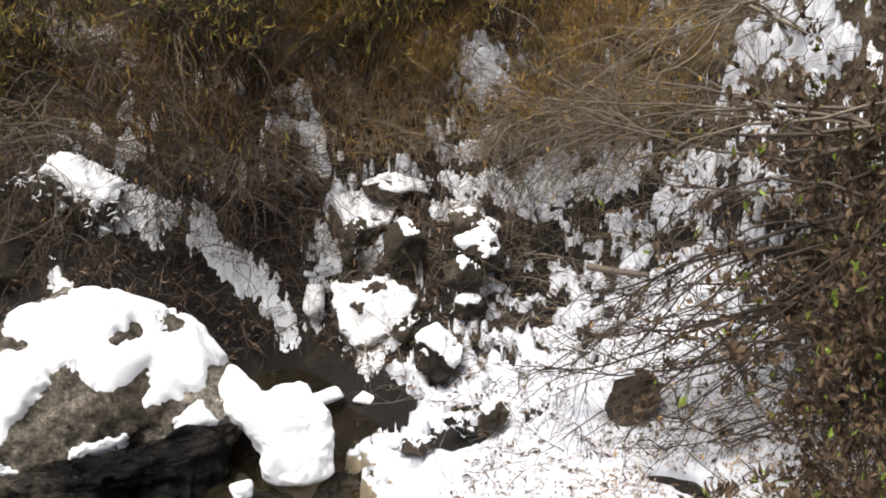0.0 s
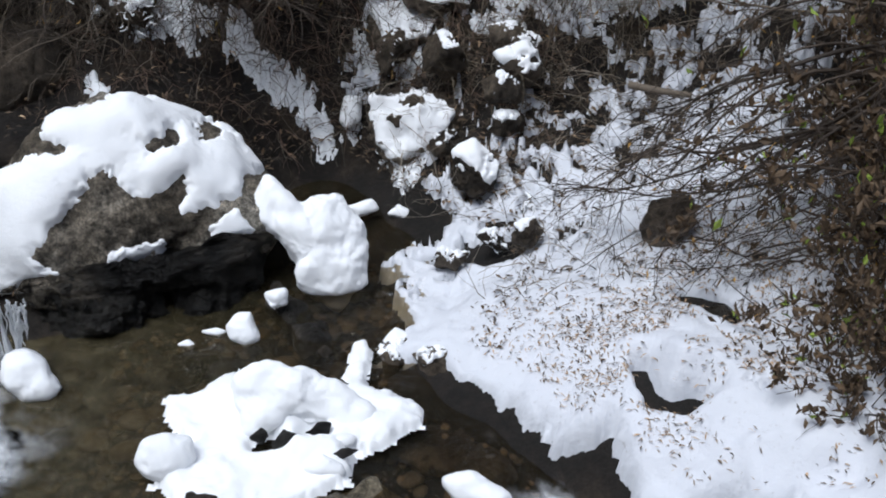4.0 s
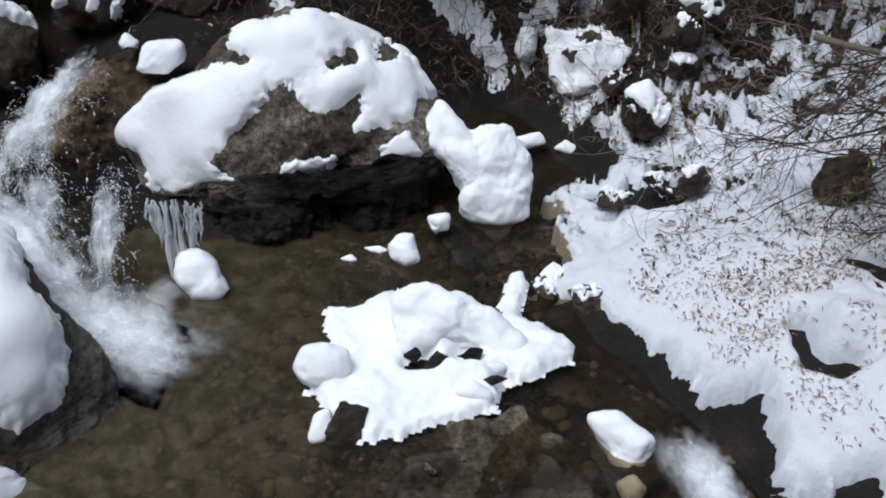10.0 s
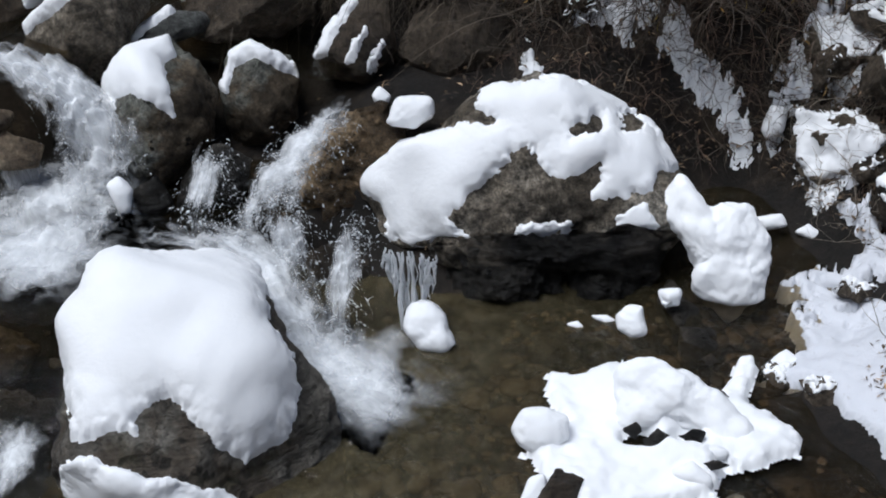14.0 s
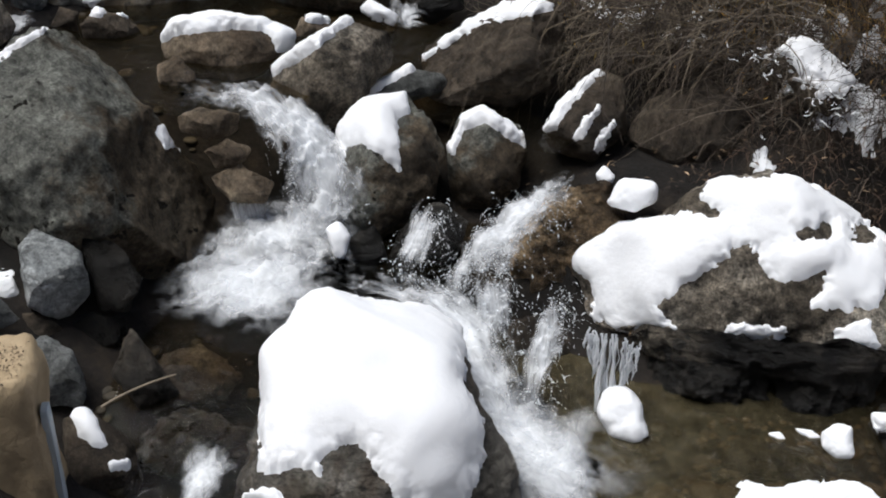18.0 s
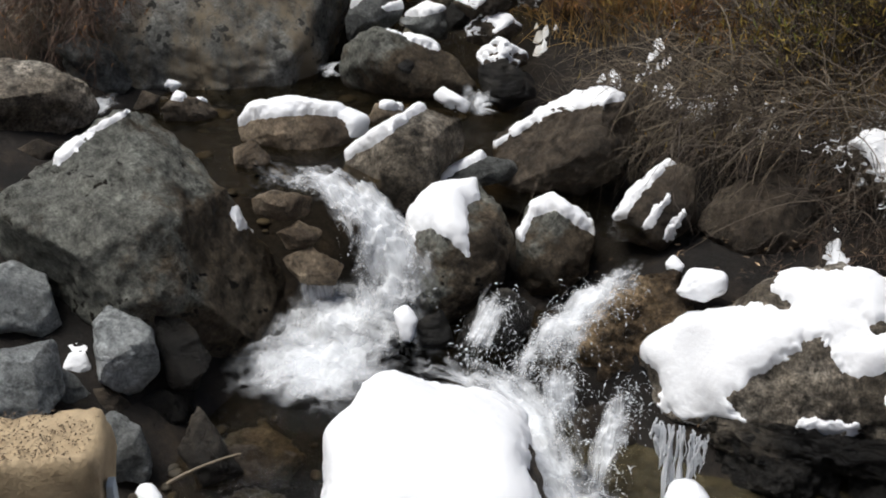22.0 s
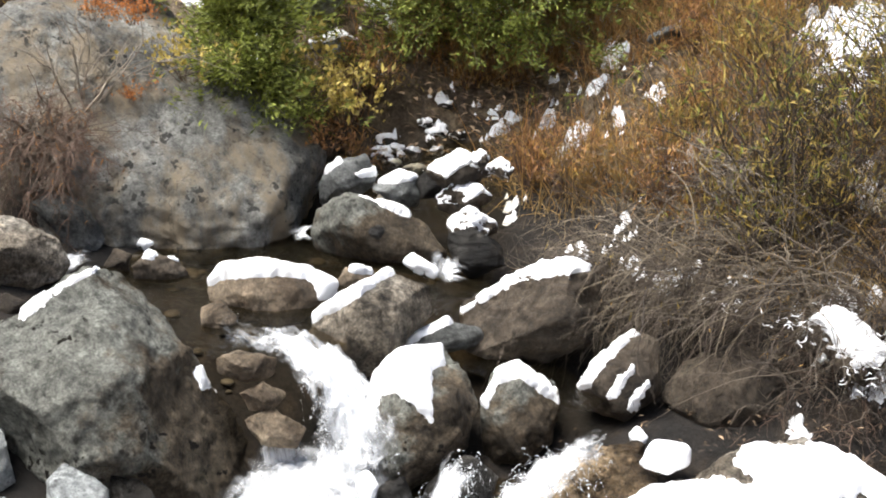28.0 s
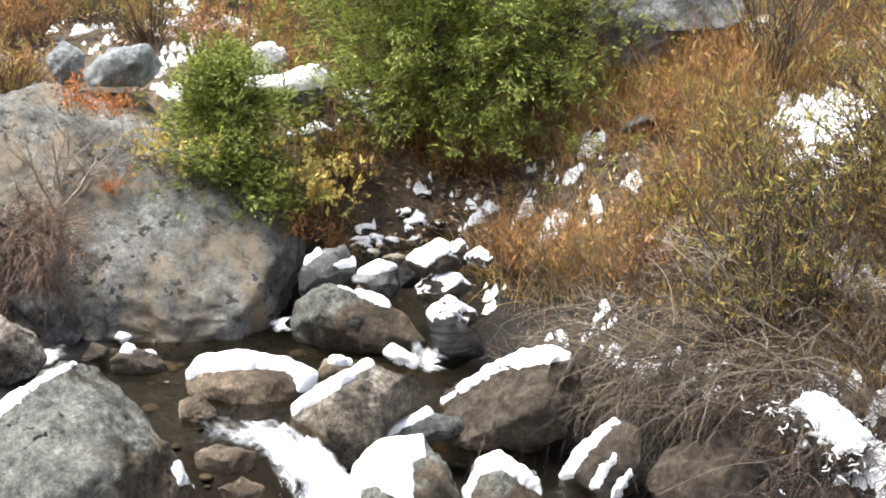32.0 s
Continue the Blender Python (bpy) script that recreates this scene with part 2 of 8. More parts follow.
M_ROCK_DRAB = rock_material("drab_stream_rock", (0.04, 0.033, 0.022), (0.108, 0.09, 0.06), (0.21, 0.178, 0.124), wet=0.5, rough=0.6, spots=0.5, contrast=1.2)
M_ROCK_OCHRE = rock_material("ochre_wet_rock", (0.0765, 0.051, 0.0281), (0.212, 0.149, 0.085), (0.383, 0.281, 0.17), wet=0.4, rough=0.7, spots=0.9, contrast=1.4, relief=1.3, layers=0.6)


def snow_material(name, tint=(0.95, 0.96, 0.975), dirt=0.0, relief=0.3):
    m, n, l, bsdf = material(name)
    co = n.new("ShaderNodeTexCoord").outputs["Object"]
    soft = noise_node(n, l, 9.0, 4, 0.55, co)
    col = mix_node(n, l, soft, tuple(0.94 * v for v in tint), tint)
    if dirt:
        col = mix_node(n, l, ramp_node(n, l, noise_node(n, l, 28, 6, 0.75, co), [(0.6, grey(0)), (0.72, grey(dirt))]), col, (0.2, 0.15, 0.1))
    l.new(col, bsdf.inputs["Base Color"])
    bsdf.inputs["Roughness"].default_value = 0.65
    bsdf.inputs["Specular IOR Level"].default_value = 0.2
    nb = bump_node(n, l, noise_node(n, l, 26.0, 6, 0.65, co), relief, 0.015 + 0.02 * (relief > 0.5))
    l.new(nb, bsdf.inputs["Normal"])
    return m


M_SNOW = snow_material("snow", relief=0.28)
# the bank's bluish shade is put into this tint; the flecks are dirt
M_SNOW_BANK = snow_material("shaded_leafy_snow", (0.7, 0.715, 0.76), 0.4, 0.5)
M_SNOW_THIN = snow_material("thin_snow", (0.9, 0.915, 0.935), 0.5)


def ground_material():
    m, n, l, bsdf = material("bank_soil")
    co = n.new("ShaderNodeTexCoord").outputs["Object"]
    col = ramp_node(n, l, noise_node(n, l, 3.0, 8, 0.7, co), [(0.38, (0.007, 0.005, 0.003)), (0.52, (0.017, 0.012, 0.008)), (0.66, (0.055, 0.039, 0.024))])
    # dry leaf litter covers the hillside above the wet bank
    at = n.new("ShaderNodeSeparateXYZ")
    l.new(co, at.inputs[0])
    dry = n.new("ShaderNodeMapRange")
    dry.inputs[1].default_value, dry.inputs[2].default_value = 1.05, 1.5
    l.new(at.outputs[2], dry.inputs[0])
    straw = ramp_node(n, l, noise_node(n, l, 6.0, 9, 0.75, co), [(0.36, (0.045, 0.032, 0.02)), (0.5, (0.13, 0.096, 0.06)), (0.66, (0.25, 0.19, 0.12))])
    col = mix_node(n, l, dry.outputs[0], col, straw)
    col = mix_node(n, l, 0.7, col, ramp_node(n, l, noise_node(n, l, 45.0, 8, 0.75, co), [(0.3, grey(0.3)), (0.7, grey(1.6))]), "MULTIPLY")
    l.new(col, bsdf.inputs["Base Color"])
    bsdf.inputs["Roughness"].default_value = 0.9
    l.new(bump_node(n, l, noise_node(n, l, 22.0, 8, 0.75, co), 0.9, 0.06), bsdf.inputs["Normal"])
    return m


M_GROUND = ground_material()


def water_material(name, silted=True):
    m, n, l, bsdf = material(name)
    n.remove(bsdf)
    co = n.new("ShaderNodeTexCoord").outputs["Object"]
    nb = bump_node(n, l, noise_node(n, l, 13.0, 5, 0.62, co, 0.8), 0.5, 0.05)
    clear = n.new("ShaderNodeBsdfTransparent")
    clear.inputs[0].default_value = (0.66, 0.59, 0.46, 1) if silted else (0.78, 0.73, 0.62, 1)
    gloss = n.new("ShaderNodeBsdfGlossy")
    gloss.inputs["Roughness"].default_value = 0.06
    fres = n.new("ShaderNodeFresnel")
    fres.inputs[0].default_value = 1.33
    for s in (gloss, fres):
        l.new(nb, s.inputs["Normal"])
    mx = n.new("ShaderNodeMixShader")
    l.new(fres.outputs[0], mx.inputs[0])
    murk = n.new("ShaderNodeBsdfDiffuse")
    l.new(ramp_node(n, l, noise_node(n, l, 11.0, 8, 0.7, co, 0.7), [(0.34, (0.055, 0.045, 0.024)), (0.5, (0.105, 0.088, 0.048)), (0.68, (0.2, 0.168, 0.098))]), murk.inputs[0])
    body = n.new("ShaderNodeMixShader")
    spot = n.new("ShaderNodeSeparateXYZ")
    l.new(co, spot.inputs[0])
    silt = n.new("ShaderNodeMapRange")
    for k, v in ((1, -1.75), (2, -0.75), (3, 0.42), (4, 0.05)):
        silt.inputs[k].default_value = v
    l.new(spot.outputs[0], silt.inputs[0])
    # a trace of murk lightens the upper pool in place of reflected sky
    calm = n.new("ShaderNodeMapRange")
    for k, v in ((1, -3.4), (2, -2.6), (3, 0.1), (4, 1.0)):
        calm.inputs[k].default_value = v
    l.new(spot.outputs[0], calm.inputs[0])
    both = n.new("ShaderNodeMath")
    both.operation = "MULTIPLY"
    l.new(silt.outputs[0], both.inputs[0])
    l.new(calm.outputs[0], both.inputs[1])
    if silted:
        l.new(both.outputs[0], body.inputs[0])
    else:
        body.inputs[0].default_value = 0.02
    l.new(clear.outputs[0], body.inputs[1])
    l.new(murk.outputs[0], body.inputs[2])
    l.new(body.outputs[0], mx.inputs[1])
    l.new(gloss.outputs[0], mx.inputs[2])
    l.new(mx.outputs[0], n["Material Output"].inputs[0])
    return m


M_WATER = water_material("stream_water")
M_WATER_CLEAR = water_material("clear_stream_water", False)


def foam_material(name, stretch, low, high, scale=15.0, fade=0.35, white=(0.9, 0.92, 0.94)):
    """Broken white water: streaks along the flow, clear between them, thinning out to its edges."""
    m, n, l, bsdf = material(name)
    uv, ed = n.new("ShaderNodeUVMap"), n.new("ShaderNodeUVMap")
    uv.uv_map, ed.uv_map = "flow", "edge"
    mp = n.new("ShaderNodeMapping")
    mp.inputs["Scale"].default_value = (1.0, stretch, 1.0)
    l.new(uv.outputs[0], mp.inputs[0])
    f = mix_node(n, l, 0.3, noise_node(n, l, 0.5 * scale, 4, 0.52, mp.outputs[0], 0.6), noise_node(n, l, 1.6 * scale, 5, 0.62, mp.outputs[0], 0.8))
    sep = n.new("ShaderNodeSeparateXYZ")
    l.new(ed.outputs[0], sep.inputs[0])
    rim = n.new("ShaderNodeMath")
    rim.operation = "MULTIPLY"
    for k in (0, 1):
        l.new(ramp_node(n, l, sep.outputs[k], [(0.0, grey(0)), (fade, grey(1)), (1 - fade, grey(1)), (1.0, grey(0))]), rim.inputs[k])
    lift = n.new("ShaderNodeMath")
    lift.operation = "MULTIPLY_ADD"
    l.new(rim.outputs[0], lift.inputs[0])
    lift.inputs[1].default_value = 0.34
    l.new(f, lift.inputs[2])
    a = ramp_node(n, l, lift.outputs[0], [(low + 0.22, grey(0)), (high + 0.28, grey(1))])
    soft = n.new("ShaderNodeMath")
    soft.operation = "MULTIPLY"
    l.new(a, soft.inputs[0])
    l.new(ramp_node(n, l, rim.outputs[0], [(0.0, grey(0)), (0.3, grey(1))]), soft.inputs[1])
    l.new(soft.outputs[0], bsdf.inputs["Alpha"])
    bsdf.inputs["Base Color"].default_value = (*white, 1)
    bsdf.inputs["Roughness"].default_value = 0.5
    bsdf.inputs["Specular IOR Level"].default_value = 0.3
    l.new(bump_node(n, l, f, 0.5, 0.03), bsdf.inputs["Normal"])
    return m


M_FOAM_DENSE = foam_material("white_water", 0.5, 0.36, 0.8, scale=20.0, fade=0.42)
M_FOAM_BOIL = foam_material("boiling_white_water", 0.6, 0.3, 0.72, scale=13.0, fade=0.4)
M_FOAM_THIN = foam_material("thin_white_water", 0.14, 0.46, 0.74, scale=38.0)
M_FOAM_POOL = foam_material("pool_foam", 0.5, 0.34, 0.95, scale=7.0, fade=0.5)


def plain_material(name, a, b, scale=20.0, rough=0.7, bump=0.3, translucent=0.0, vary=0.25):
    m, n, l, bsdf = material(name)
    co = n.new("ShaderNodeTexCoord").outputs["Object"]
    col = mix_node(n, l, noise_node(n, l, scale, 5, 0.65, co), a, b)
    if vary:
        geo = n.new("ShaderNodeNewGeometry").outputs["Random Per Island"]
        col = mix_node(n, l, 1.0, col, ramp_node(n, l, geo, [(0.0, grey(1 - vary * 1.6)), (1.0, grey(1 + vary))]), "MULTIPLY")
    l.new(col, bsdf.inputs["Base Color"])
    bsdf.inputs["Roughness"].default_value = rough
    if bump:
        l.new(bump_node(n, l, noise_node(n, l, scale * 3, 5, 0.7, co), bump, 0.01), bsdf.inputs["Normal"])
    if translucent:
        bsdf.inputs["Subsurface Weight"].default_value = 0.0
        tr = n.new("ShaderNodeBsdfTranslucent")
        l.new(col, tr.inputs[0])
        mx = n.new("ShaderNodeMixShader")
        mx.inputs[0].default_value = translucent
        l.new(bsdf.outputs[0], mx.inputs[1])
        l.new(tr.outputs[0], mx.inputs[2])
        l.new(mx.outputs[0], n["Material Output"].inputs[0])
    return m


M_TWIG_DARK = plain_material("dark_twig_bark", (0.035, 0.024, 0.016), (0.085, 0.062, 0.044))
M_TWIG_GREY = plain_material("grey_branch_bark", (0.078, 0.06, 0.043), (0.225, 0.18, 0.132))
M_TWIG_TAN = plain_material("tan_twig_bark", (0.1, 0.078, 0.052), (0.28, 0.225, 0.155))
M_TWIG_PALE = plain_material("pale_grey_bark", (0.2, 0.165, 0.125), (0.44, 0.38, 0.3))
M_TWIG_GOLD = plain_material("straw_twig_bark", (0.16, 0.12, 0.06), (0.44, 0.35, 0.18))
M_TWIG_RED = plain_material("red_brown_twig_bark", (0.07, 0.042, 0.03), (0.27, 0.175, 0.12))
M_LEAF_ORANGE = plain_material("orange_leaf", (0.45, 0.16, 0.04), (0.65, 0.3, 0.1), translucent=0.35, bump=0, vary=0.3)
M_LEAF_YELLOW = plain_material("yellow_leaf", (0.46, 0.34, 0.07), (0.7, 0.58, 0.18), translucent=0.35, bump=0, vary=0.3)
M_LEAF_OCHRE = plain_material("ochre_willow_leaf", (0.36, 0.19, 0.04), (0.62, 0.4, 0.11), translucent=0.35, bump=0, vary=0.4)
M_LEAF_OLIVE = plain_material("olive_willow_leaf", (0.24, 0.17, 0.033), (0.52, 0.39, 0.1), translucent=0.35, bump=0, vary=0.4)
M_LEAF_RUST = plain_material("rust_leaf", (0.38, 0.17, 0.06), (0.62, 0.36, 0.16), translucent=0.35, bump=0, vary=0.4)
M_LEAF_GREEN = plain_material("yellow_green_leaf", (0.14, 0.17, 0.025), (0.33, 0.34, 0.06), translucent=0.3, bump=0, vary=0.35)
M_LEAF_FRESH = plain_material("fresh_green_leaf", (0.16, 0.26, 0.03), (0.4, 0.5, 0.08), translucent=0.3, bump=0, vary=0.3)
M_LEAF_BROWN = plain_material("dead_brown_leaf", (0.06, 0.04, 0.022), (0.17, 0.11, 0.06), translucent=0.1, bump=0, vary=0.4)
M_CEDAR = plain_material("cedar_foliage", (0.035, 0.07, 0.01), (0.46, 0.5, 0.09), translucent=0.2, bump=0, vary=0.45)
M_GRASS_DRY = plain_material("dry_grass", (0.16, 0.115, 0.06), (0.42, 0.32, 0.17), bump=0, vary=0.45)
M_GRASS_RUST = plain_material("rust_orange_dry_grass", (0.3, 0.13, 0.04), (0.6, 0.33, 0.1), translucent=0.25, bump=0, vary=0.45)
M_GRASS_GOLD = plain_material("golden_dry_grass", (0.42, 0.25, 0.08), (0.75, 0.52, 0.2), translucent=0.25, bump=0, vary=0.45)
M_LITTER = plain_material("fallen_willow_leaf", (0.3, 0.19, 0.1), (0.52, 0.38, 0.24), bump=0, vary=0.4)
M_WOOD = plain_material("weathered_timber", (0.24, 0.172, 0.096), (0.58, 0.45, 0.275), scale=11.0, bump=1.0, vary=0)
M_ICE = plain_material("clear_ice", (0.85, 0.87, 0.89), (0.95, 0.96, 0.97), rough=0.25, bump=0.4, translucent=0.35, vary=0)
M_BED = plain_material("stream_bed_pebble", (0.045, 0.035, 0.022), (0.14, 0.108, 0.068), scale=14.0, vary=0.3)
M_GRAVEL = plain_material("stream_gravel", (0.022, 0.016, 0.01), (0.15, 0.108, 0.064), scale=9.0, vary=0.6)
M_BED_DARK = plain_material("dark_bed_stone", (0.03, 0.024, 0.015), (0.1, 0.08, 0.05), scale=14.0, vary=0.3)
M_STRIP = plain_material("blue_grey_plastic", (0.42, 0.5, 0.56), (0.62, 0.69, 0.73), rough=0.4, vary=0)

# ---- the ground: one sheet, fitted to the levels of stream, banks and hillside ----
STREAM_LEVELS = [(-1.58, 3.82, -0.18), (-1.18, 4.27, -0.1), (-0.46, 3.82, -0.08), (-0.71, 3.21, -0.1), (0.02, 3.66, -0.12), (0.37, 3.33, -0.2), (-0.56, 5.16, -0.05), (-1.57, 3.03, -0.25), (-2.26, 3.58, -0.2), (-0.3, 4.54, -0.06), (-3.8, 3.82, 0.15), (-3.81, 3.19, -0.02), (-3.38, 2.82, -0.15), (-4.43, 4.41, 0.72), (-4.13, 4.26, 0.45), (-3.96, 3.98, 0.15), (-4.33, 5.94, 0.6), (-6.03, 5.24, 0.75), (-5.83, 5.57, 0.75), (-4.39, 5.78, 0.78), (-5.6, 6.8, 1.2), (-5.6, 6.86, 1.45), (-2.75, 4.73, 0.3), (-2.43, 4.55, 0.2), (-2.53, 4.82, 0.45), (-3.3, 5.19, 0.5)]
BANK_LEVELS = [(-0.15, 4.21, 0.08), (0.22, 3.9, 0.1), (0.46, 3.44, 0.1), (0.83, 3.24, 0.13), (0.54, 4.27, 0.3), (0.91, 3.7, 0.28), (0.44, 5.45, 0.3), (1.42, 5.43, 0.62), (0.32, 5.98, 0.6), (0.64, 6.24, 0.92), (-0.44, 5.71, 0.3), (-0.45, 6.11, 0.65), (-0.73, 5.76, 0.0), (-1.06, 5.89, 0.35), (-1.58, 5.68, 0.75), (-1.04, 6.08, 0.9), (-1.75, 5.96, 1.05), (0.02, 6.54, 1.15), (1.25, 6.38, 1.35), (2.01, 5.73, 1.1), (1.73, 4.55, 0.5), (0.03, 6.92, 1.7), (1.98, 5.98, 1.9), (-2.11, 6.53, 1.75)]
HILL_LEVELS = [(-5.02, 7.56, 1.6), (-4.07, 7.55, 1.85), (-2.99, 7.1, 1.5), (-3.02, 6.42, 1.1), (-2.26, 7.1, 1.45), (-2.21, 6.16, 0.95), (-3.05, 9.18, 2.2), (-3.91, 9.04, 2.35), (-6.0, 7.86, 1.8), (-7.06, 11.72, 2.2), (-6.17, 6.94, 2.1), (-9.76, 9.18, 2.15), (-10.38, 8.19, 2.45), (-11.22, 7.05, 2.5), (-6.62, 4.15, 1.2), (-5.57, 3.04, 0.85), (-4.52, 2.57, 0.45), (-4.4, 2.74, 0.45), (-3.44, 1.89, 0.35), (-3.57, 2.45, -0.0), (0.5, 9.5, 2.6), (3.5, 9.0, 2.8), (-2.0, 10.0, 3.0), (-8.5, 8.5, 3.0)]
NEAR_LEVELS = [
    (0, 0, 1.7), (-2, 0, 1.7), (2, 0.3, 1.7), (0, -4, 1.9), (-5.5, 0.3, 1.6), (4, 1.5, 1.3), (-2.2, 1.2, 0.5), (0.5, 1.5, 0.4), (1.8, 2.2, 0.4), (-4, -3, 1.9), (4, -3, 1.9),
    (3.4, 4.0, 0.9), (-8, 1.5, 1.8), (-10, 3.5, 2.6), (0.0, 2.0, -0.15), (-1.5, 2.0, -0.2), (-2.8, 1.9, -0.1), (5, 6, 1.9)]
LEVELS = np.array(STREAM_LEVELS + BANK_LEVELS + HILL_LEVELS + NEAR_LEVELS, float)


def kernel(d):
    return np.sqrt(d * d + 0.15)


LEVEL_W = np.linalg.solve(np.block([
    [kernel(np.hypot(LEVELS[:, None, 0] - LEVELS[None, :, 0], LEVELS[:, None, 1] - LEVELS[None, :, 1])) - 0.02 * np.eye(len(LEVELS)), np.ones((len(LEVELS), 1))],
    [np.ones((1, len(LEVELS))), np.zeros((1, 1))]]), np.append(LEVELS[:, 2], 0))


def height(x, y, detail=1.0):
    """The ground's height."""
    x, y = np.asarray(x, float), np.asarray(y, float)
    shape = x.shape
    x, y = x.ravel(), y.ravel()
    cx, cy = np.clip(x, -11, 6), np.clip(y, -5, 11)
    z = np.full(x.shape, LEVEL_W[-1])
    for (px, py, _), w in zip(LEVELS, LEVEL_W[:-1]):
        z = z + w * kernel(np.hypot(cx - px, cy - py))
    # the unseen rise behind the camera is added to block low sky light
    z = z + 0.42 * np.clip(y - 11, 0, 70) + 0.35 * np.clip(-11 - x, 0, 60) + 0.4 * np.clip(x - 6, 0, 50) + 0.55 * np.clip(-5 - y, 0, 45)
    p = xyz(x, y)
    z = z + detail * (0.10 * fbm(p, 1.6, 3, 4) + 0.5 * fbm(p, 0.15, 5, 2) * np.clip((np.hypot(x, y) - 10) / 10, 0, 1) * 4)
    return z.reshape(shape)


def spaced(lo, a, b, hi, step, n):
    """Coordinates: even steps from a to b, ever wider ones out to lo and hi."""
    t = np.linspace(0, 1, n + 1)[1:] ** 3
    return np.concatenate([(a + (lo - a) * t)[::-1], np.arange(a, b, step), b + (hi - b) * t])


gx, gy = np.meshgrid(spaced(-260, -9.5, 3.2, 260, 0.04, 24), spaced(-200, 1.4, 10.5, 320, 0.04, 24))
gz = height(gx, gy)
ground = tagged(new("ground", mesh_of("ground", xyz(gx, gy, gz), grid_faces(*gx.shape), M_GROUND)), "dark brown soil and leaf mould of the stream banks and hillside", "ground", kind="structure")


# ---- boulders and their snow ----
ICO = {}


def ico(sub):
    if sub not in ICO:
        bm = bmesh.new()
        bmesh.ops.create_icosphere(bm, subdivisions=sub, radius=1)
        ICO[sub] = np.array([v.co[:] for v in bm.verts]), np.array([[v.index for v in f.verts] for f in bm.faces])
        bm.free()
    return ICO[sub]


def radius_of(outline):
    """The outline's reach at 240 angles, slightly smoothed."""
    ang = np.linspace(-math.pi, math.pi, 240, endpoint=False)
    p = np.array(outline, float)
    q = np.roll(p, -1, 0)
    reach = np.full(240, 0.0)
    c, s = np.cos(ang), np.sin(ang)
    for (ax, ay), (bx, by) in zip(p, q):
        ex, ey = bx - ax, by - ay
        det = c * -ey + s * ex
        det = np.where(np.abs(det) < 1e-9, 1e-9, det)
        r = (ax * -ey + ay * ex) / det
        k = (c * ay - s * ax) / det
        reach = np.where((k >= -1e-6) & (k <= 1 + 1e-6) & (r > 0), np.maximum(reach, r), reach)
    reach[reach == 0] = reach[reach > 0].min()
    kern = np.array([1, 2, 3, 2, 1]) / 9
    return np.convolve(np.concatenate([reach[-2:], reach, reach[:2]]), kern, "valid")


def boulder(name, at, yaw, tilt, outline, mat, label, depth=0.8, sub=5, seed=0, rough=0.05, boxy=2.5, facets=5, cut=0.72, snow=0.0, patches=(), bare=(), cap=None, group="", creases=(), lean=0.0):
    """A boulder: its outline in the plane across the axis (yaw, tilt), swelling to both sides, with flattened faces and rough relief. Snow lies on its patches and on top."""
    dirs, faces = ico(sub)
    rng = np.random.RandomState(seed)
    reach = radius_of(outline)
    reach = reach * (1 + rough * 0.8 * fbm(np.stack([np.cos(np.arange(240) / 240 * 2 * math.pi), np.sin(np.arange(240) / 240 * 2 * math.pi), np.zeros(240)], 1), 3.0, seed + 3, 4, 0.7))
    if mat == M_SNOW:
        soft = np.ones(9) / 9
        if reach.mean() < 0.2:
            reach = np.convolve(np.concatenate([reach[-4:], reach, reach[:4]]), soft, "valid")
            reach = np.convolve(np.concatenate([reach[-4:], reach, reach[:4]]), soft, "valid")
        reach = np.convolve(np.concatenate([reach[-4:], reach, reach[:4]]), soft, "valid")
        reach = reach * 1.03
    size = reach.mean()
    th = np.arctan2(dirs[:, 1], dirs[:, 0])
    r = np.interp(th, np.linspace(-math.pi, math.pi, 241), np.append(reach, reach[0]))
    s, w = np.hypot(dirs[:, 0], dirs[:, 1]), dirs[:, 2]
    k = (s ** boxy + np.abs(w) ** boxy) ** (-1 / boxy)
    p = np.stack([r * np.cos(th) * s * k, r * np.sin(th) * s * k, size * depth * w * k], 1)
    for i in range(facets):
        a = rng.uniform(0, 2 * math.pi)
        n = np.array([math.cos(a), math.sin(a), -rng.uniform(0.5, 1.6)])
        n /= np.linalg.norm(n)
        d = p @ n
        over = d - rng.uniform(cut, cut + 0.15) * d.max()
        p -= np.outer(np.where(over > 0, over * 0.9, 0), n)
    nrm = normals_of(p, faces)
    p += nrm * (rough * size * 1.6 * fbm(p / size, 2.0, seed, 3))[:, None]
    smooth = p.copy()
    if mat == M_SNOW:
        p += nrm * (0.06 * min(1, size / 0.25) * fbm(p, 5.0, seed + 5, 5, 0.55))[:, None]
    else:
        ridge = 1 - 2 * np.abs(fbm(p, 3.5, seed + 6, 4, 0.6))
        for a, c in creases:
            a, c = np.array(a), np.array(c)
            k = np.clip((p[:, :2] - a) @ (c - a) / ((c - a) @ (c - a)), 0, 1)
            d = np.linalg.norm(p[:, :2] + 0.06 * np.stack([fbm(p, 5.0, 12, 3), fbm(p, 5.0, 13, 3)], 1) - a - k[:, None] * (c - a), axis=1)
            p -= nrm * (0.022 * np.exp(-(d / 0.022) ** 2))[:, None]
        p += nrm * (rough * 0.38 * fbm(p, 12.0, seed + 5, 4, 0.6) + 0.22 * rough * (ridge - 0.7))[:, None]
    p[:, 2] += lean * p[:, 1]
    smooth[:, 2] += lean * smooth[:, 1]
    y, t = radians(yaw), radians(tilt)
    ax_w = np.array([-math.sin(y) * math.cos(t), math.cos(y) * math.cos(t), math.sin(t)])
    ax_u = np.array([math.cos(y), math.sin(y), 0])
    ax_v = np.cross(ax_u, ax_w)
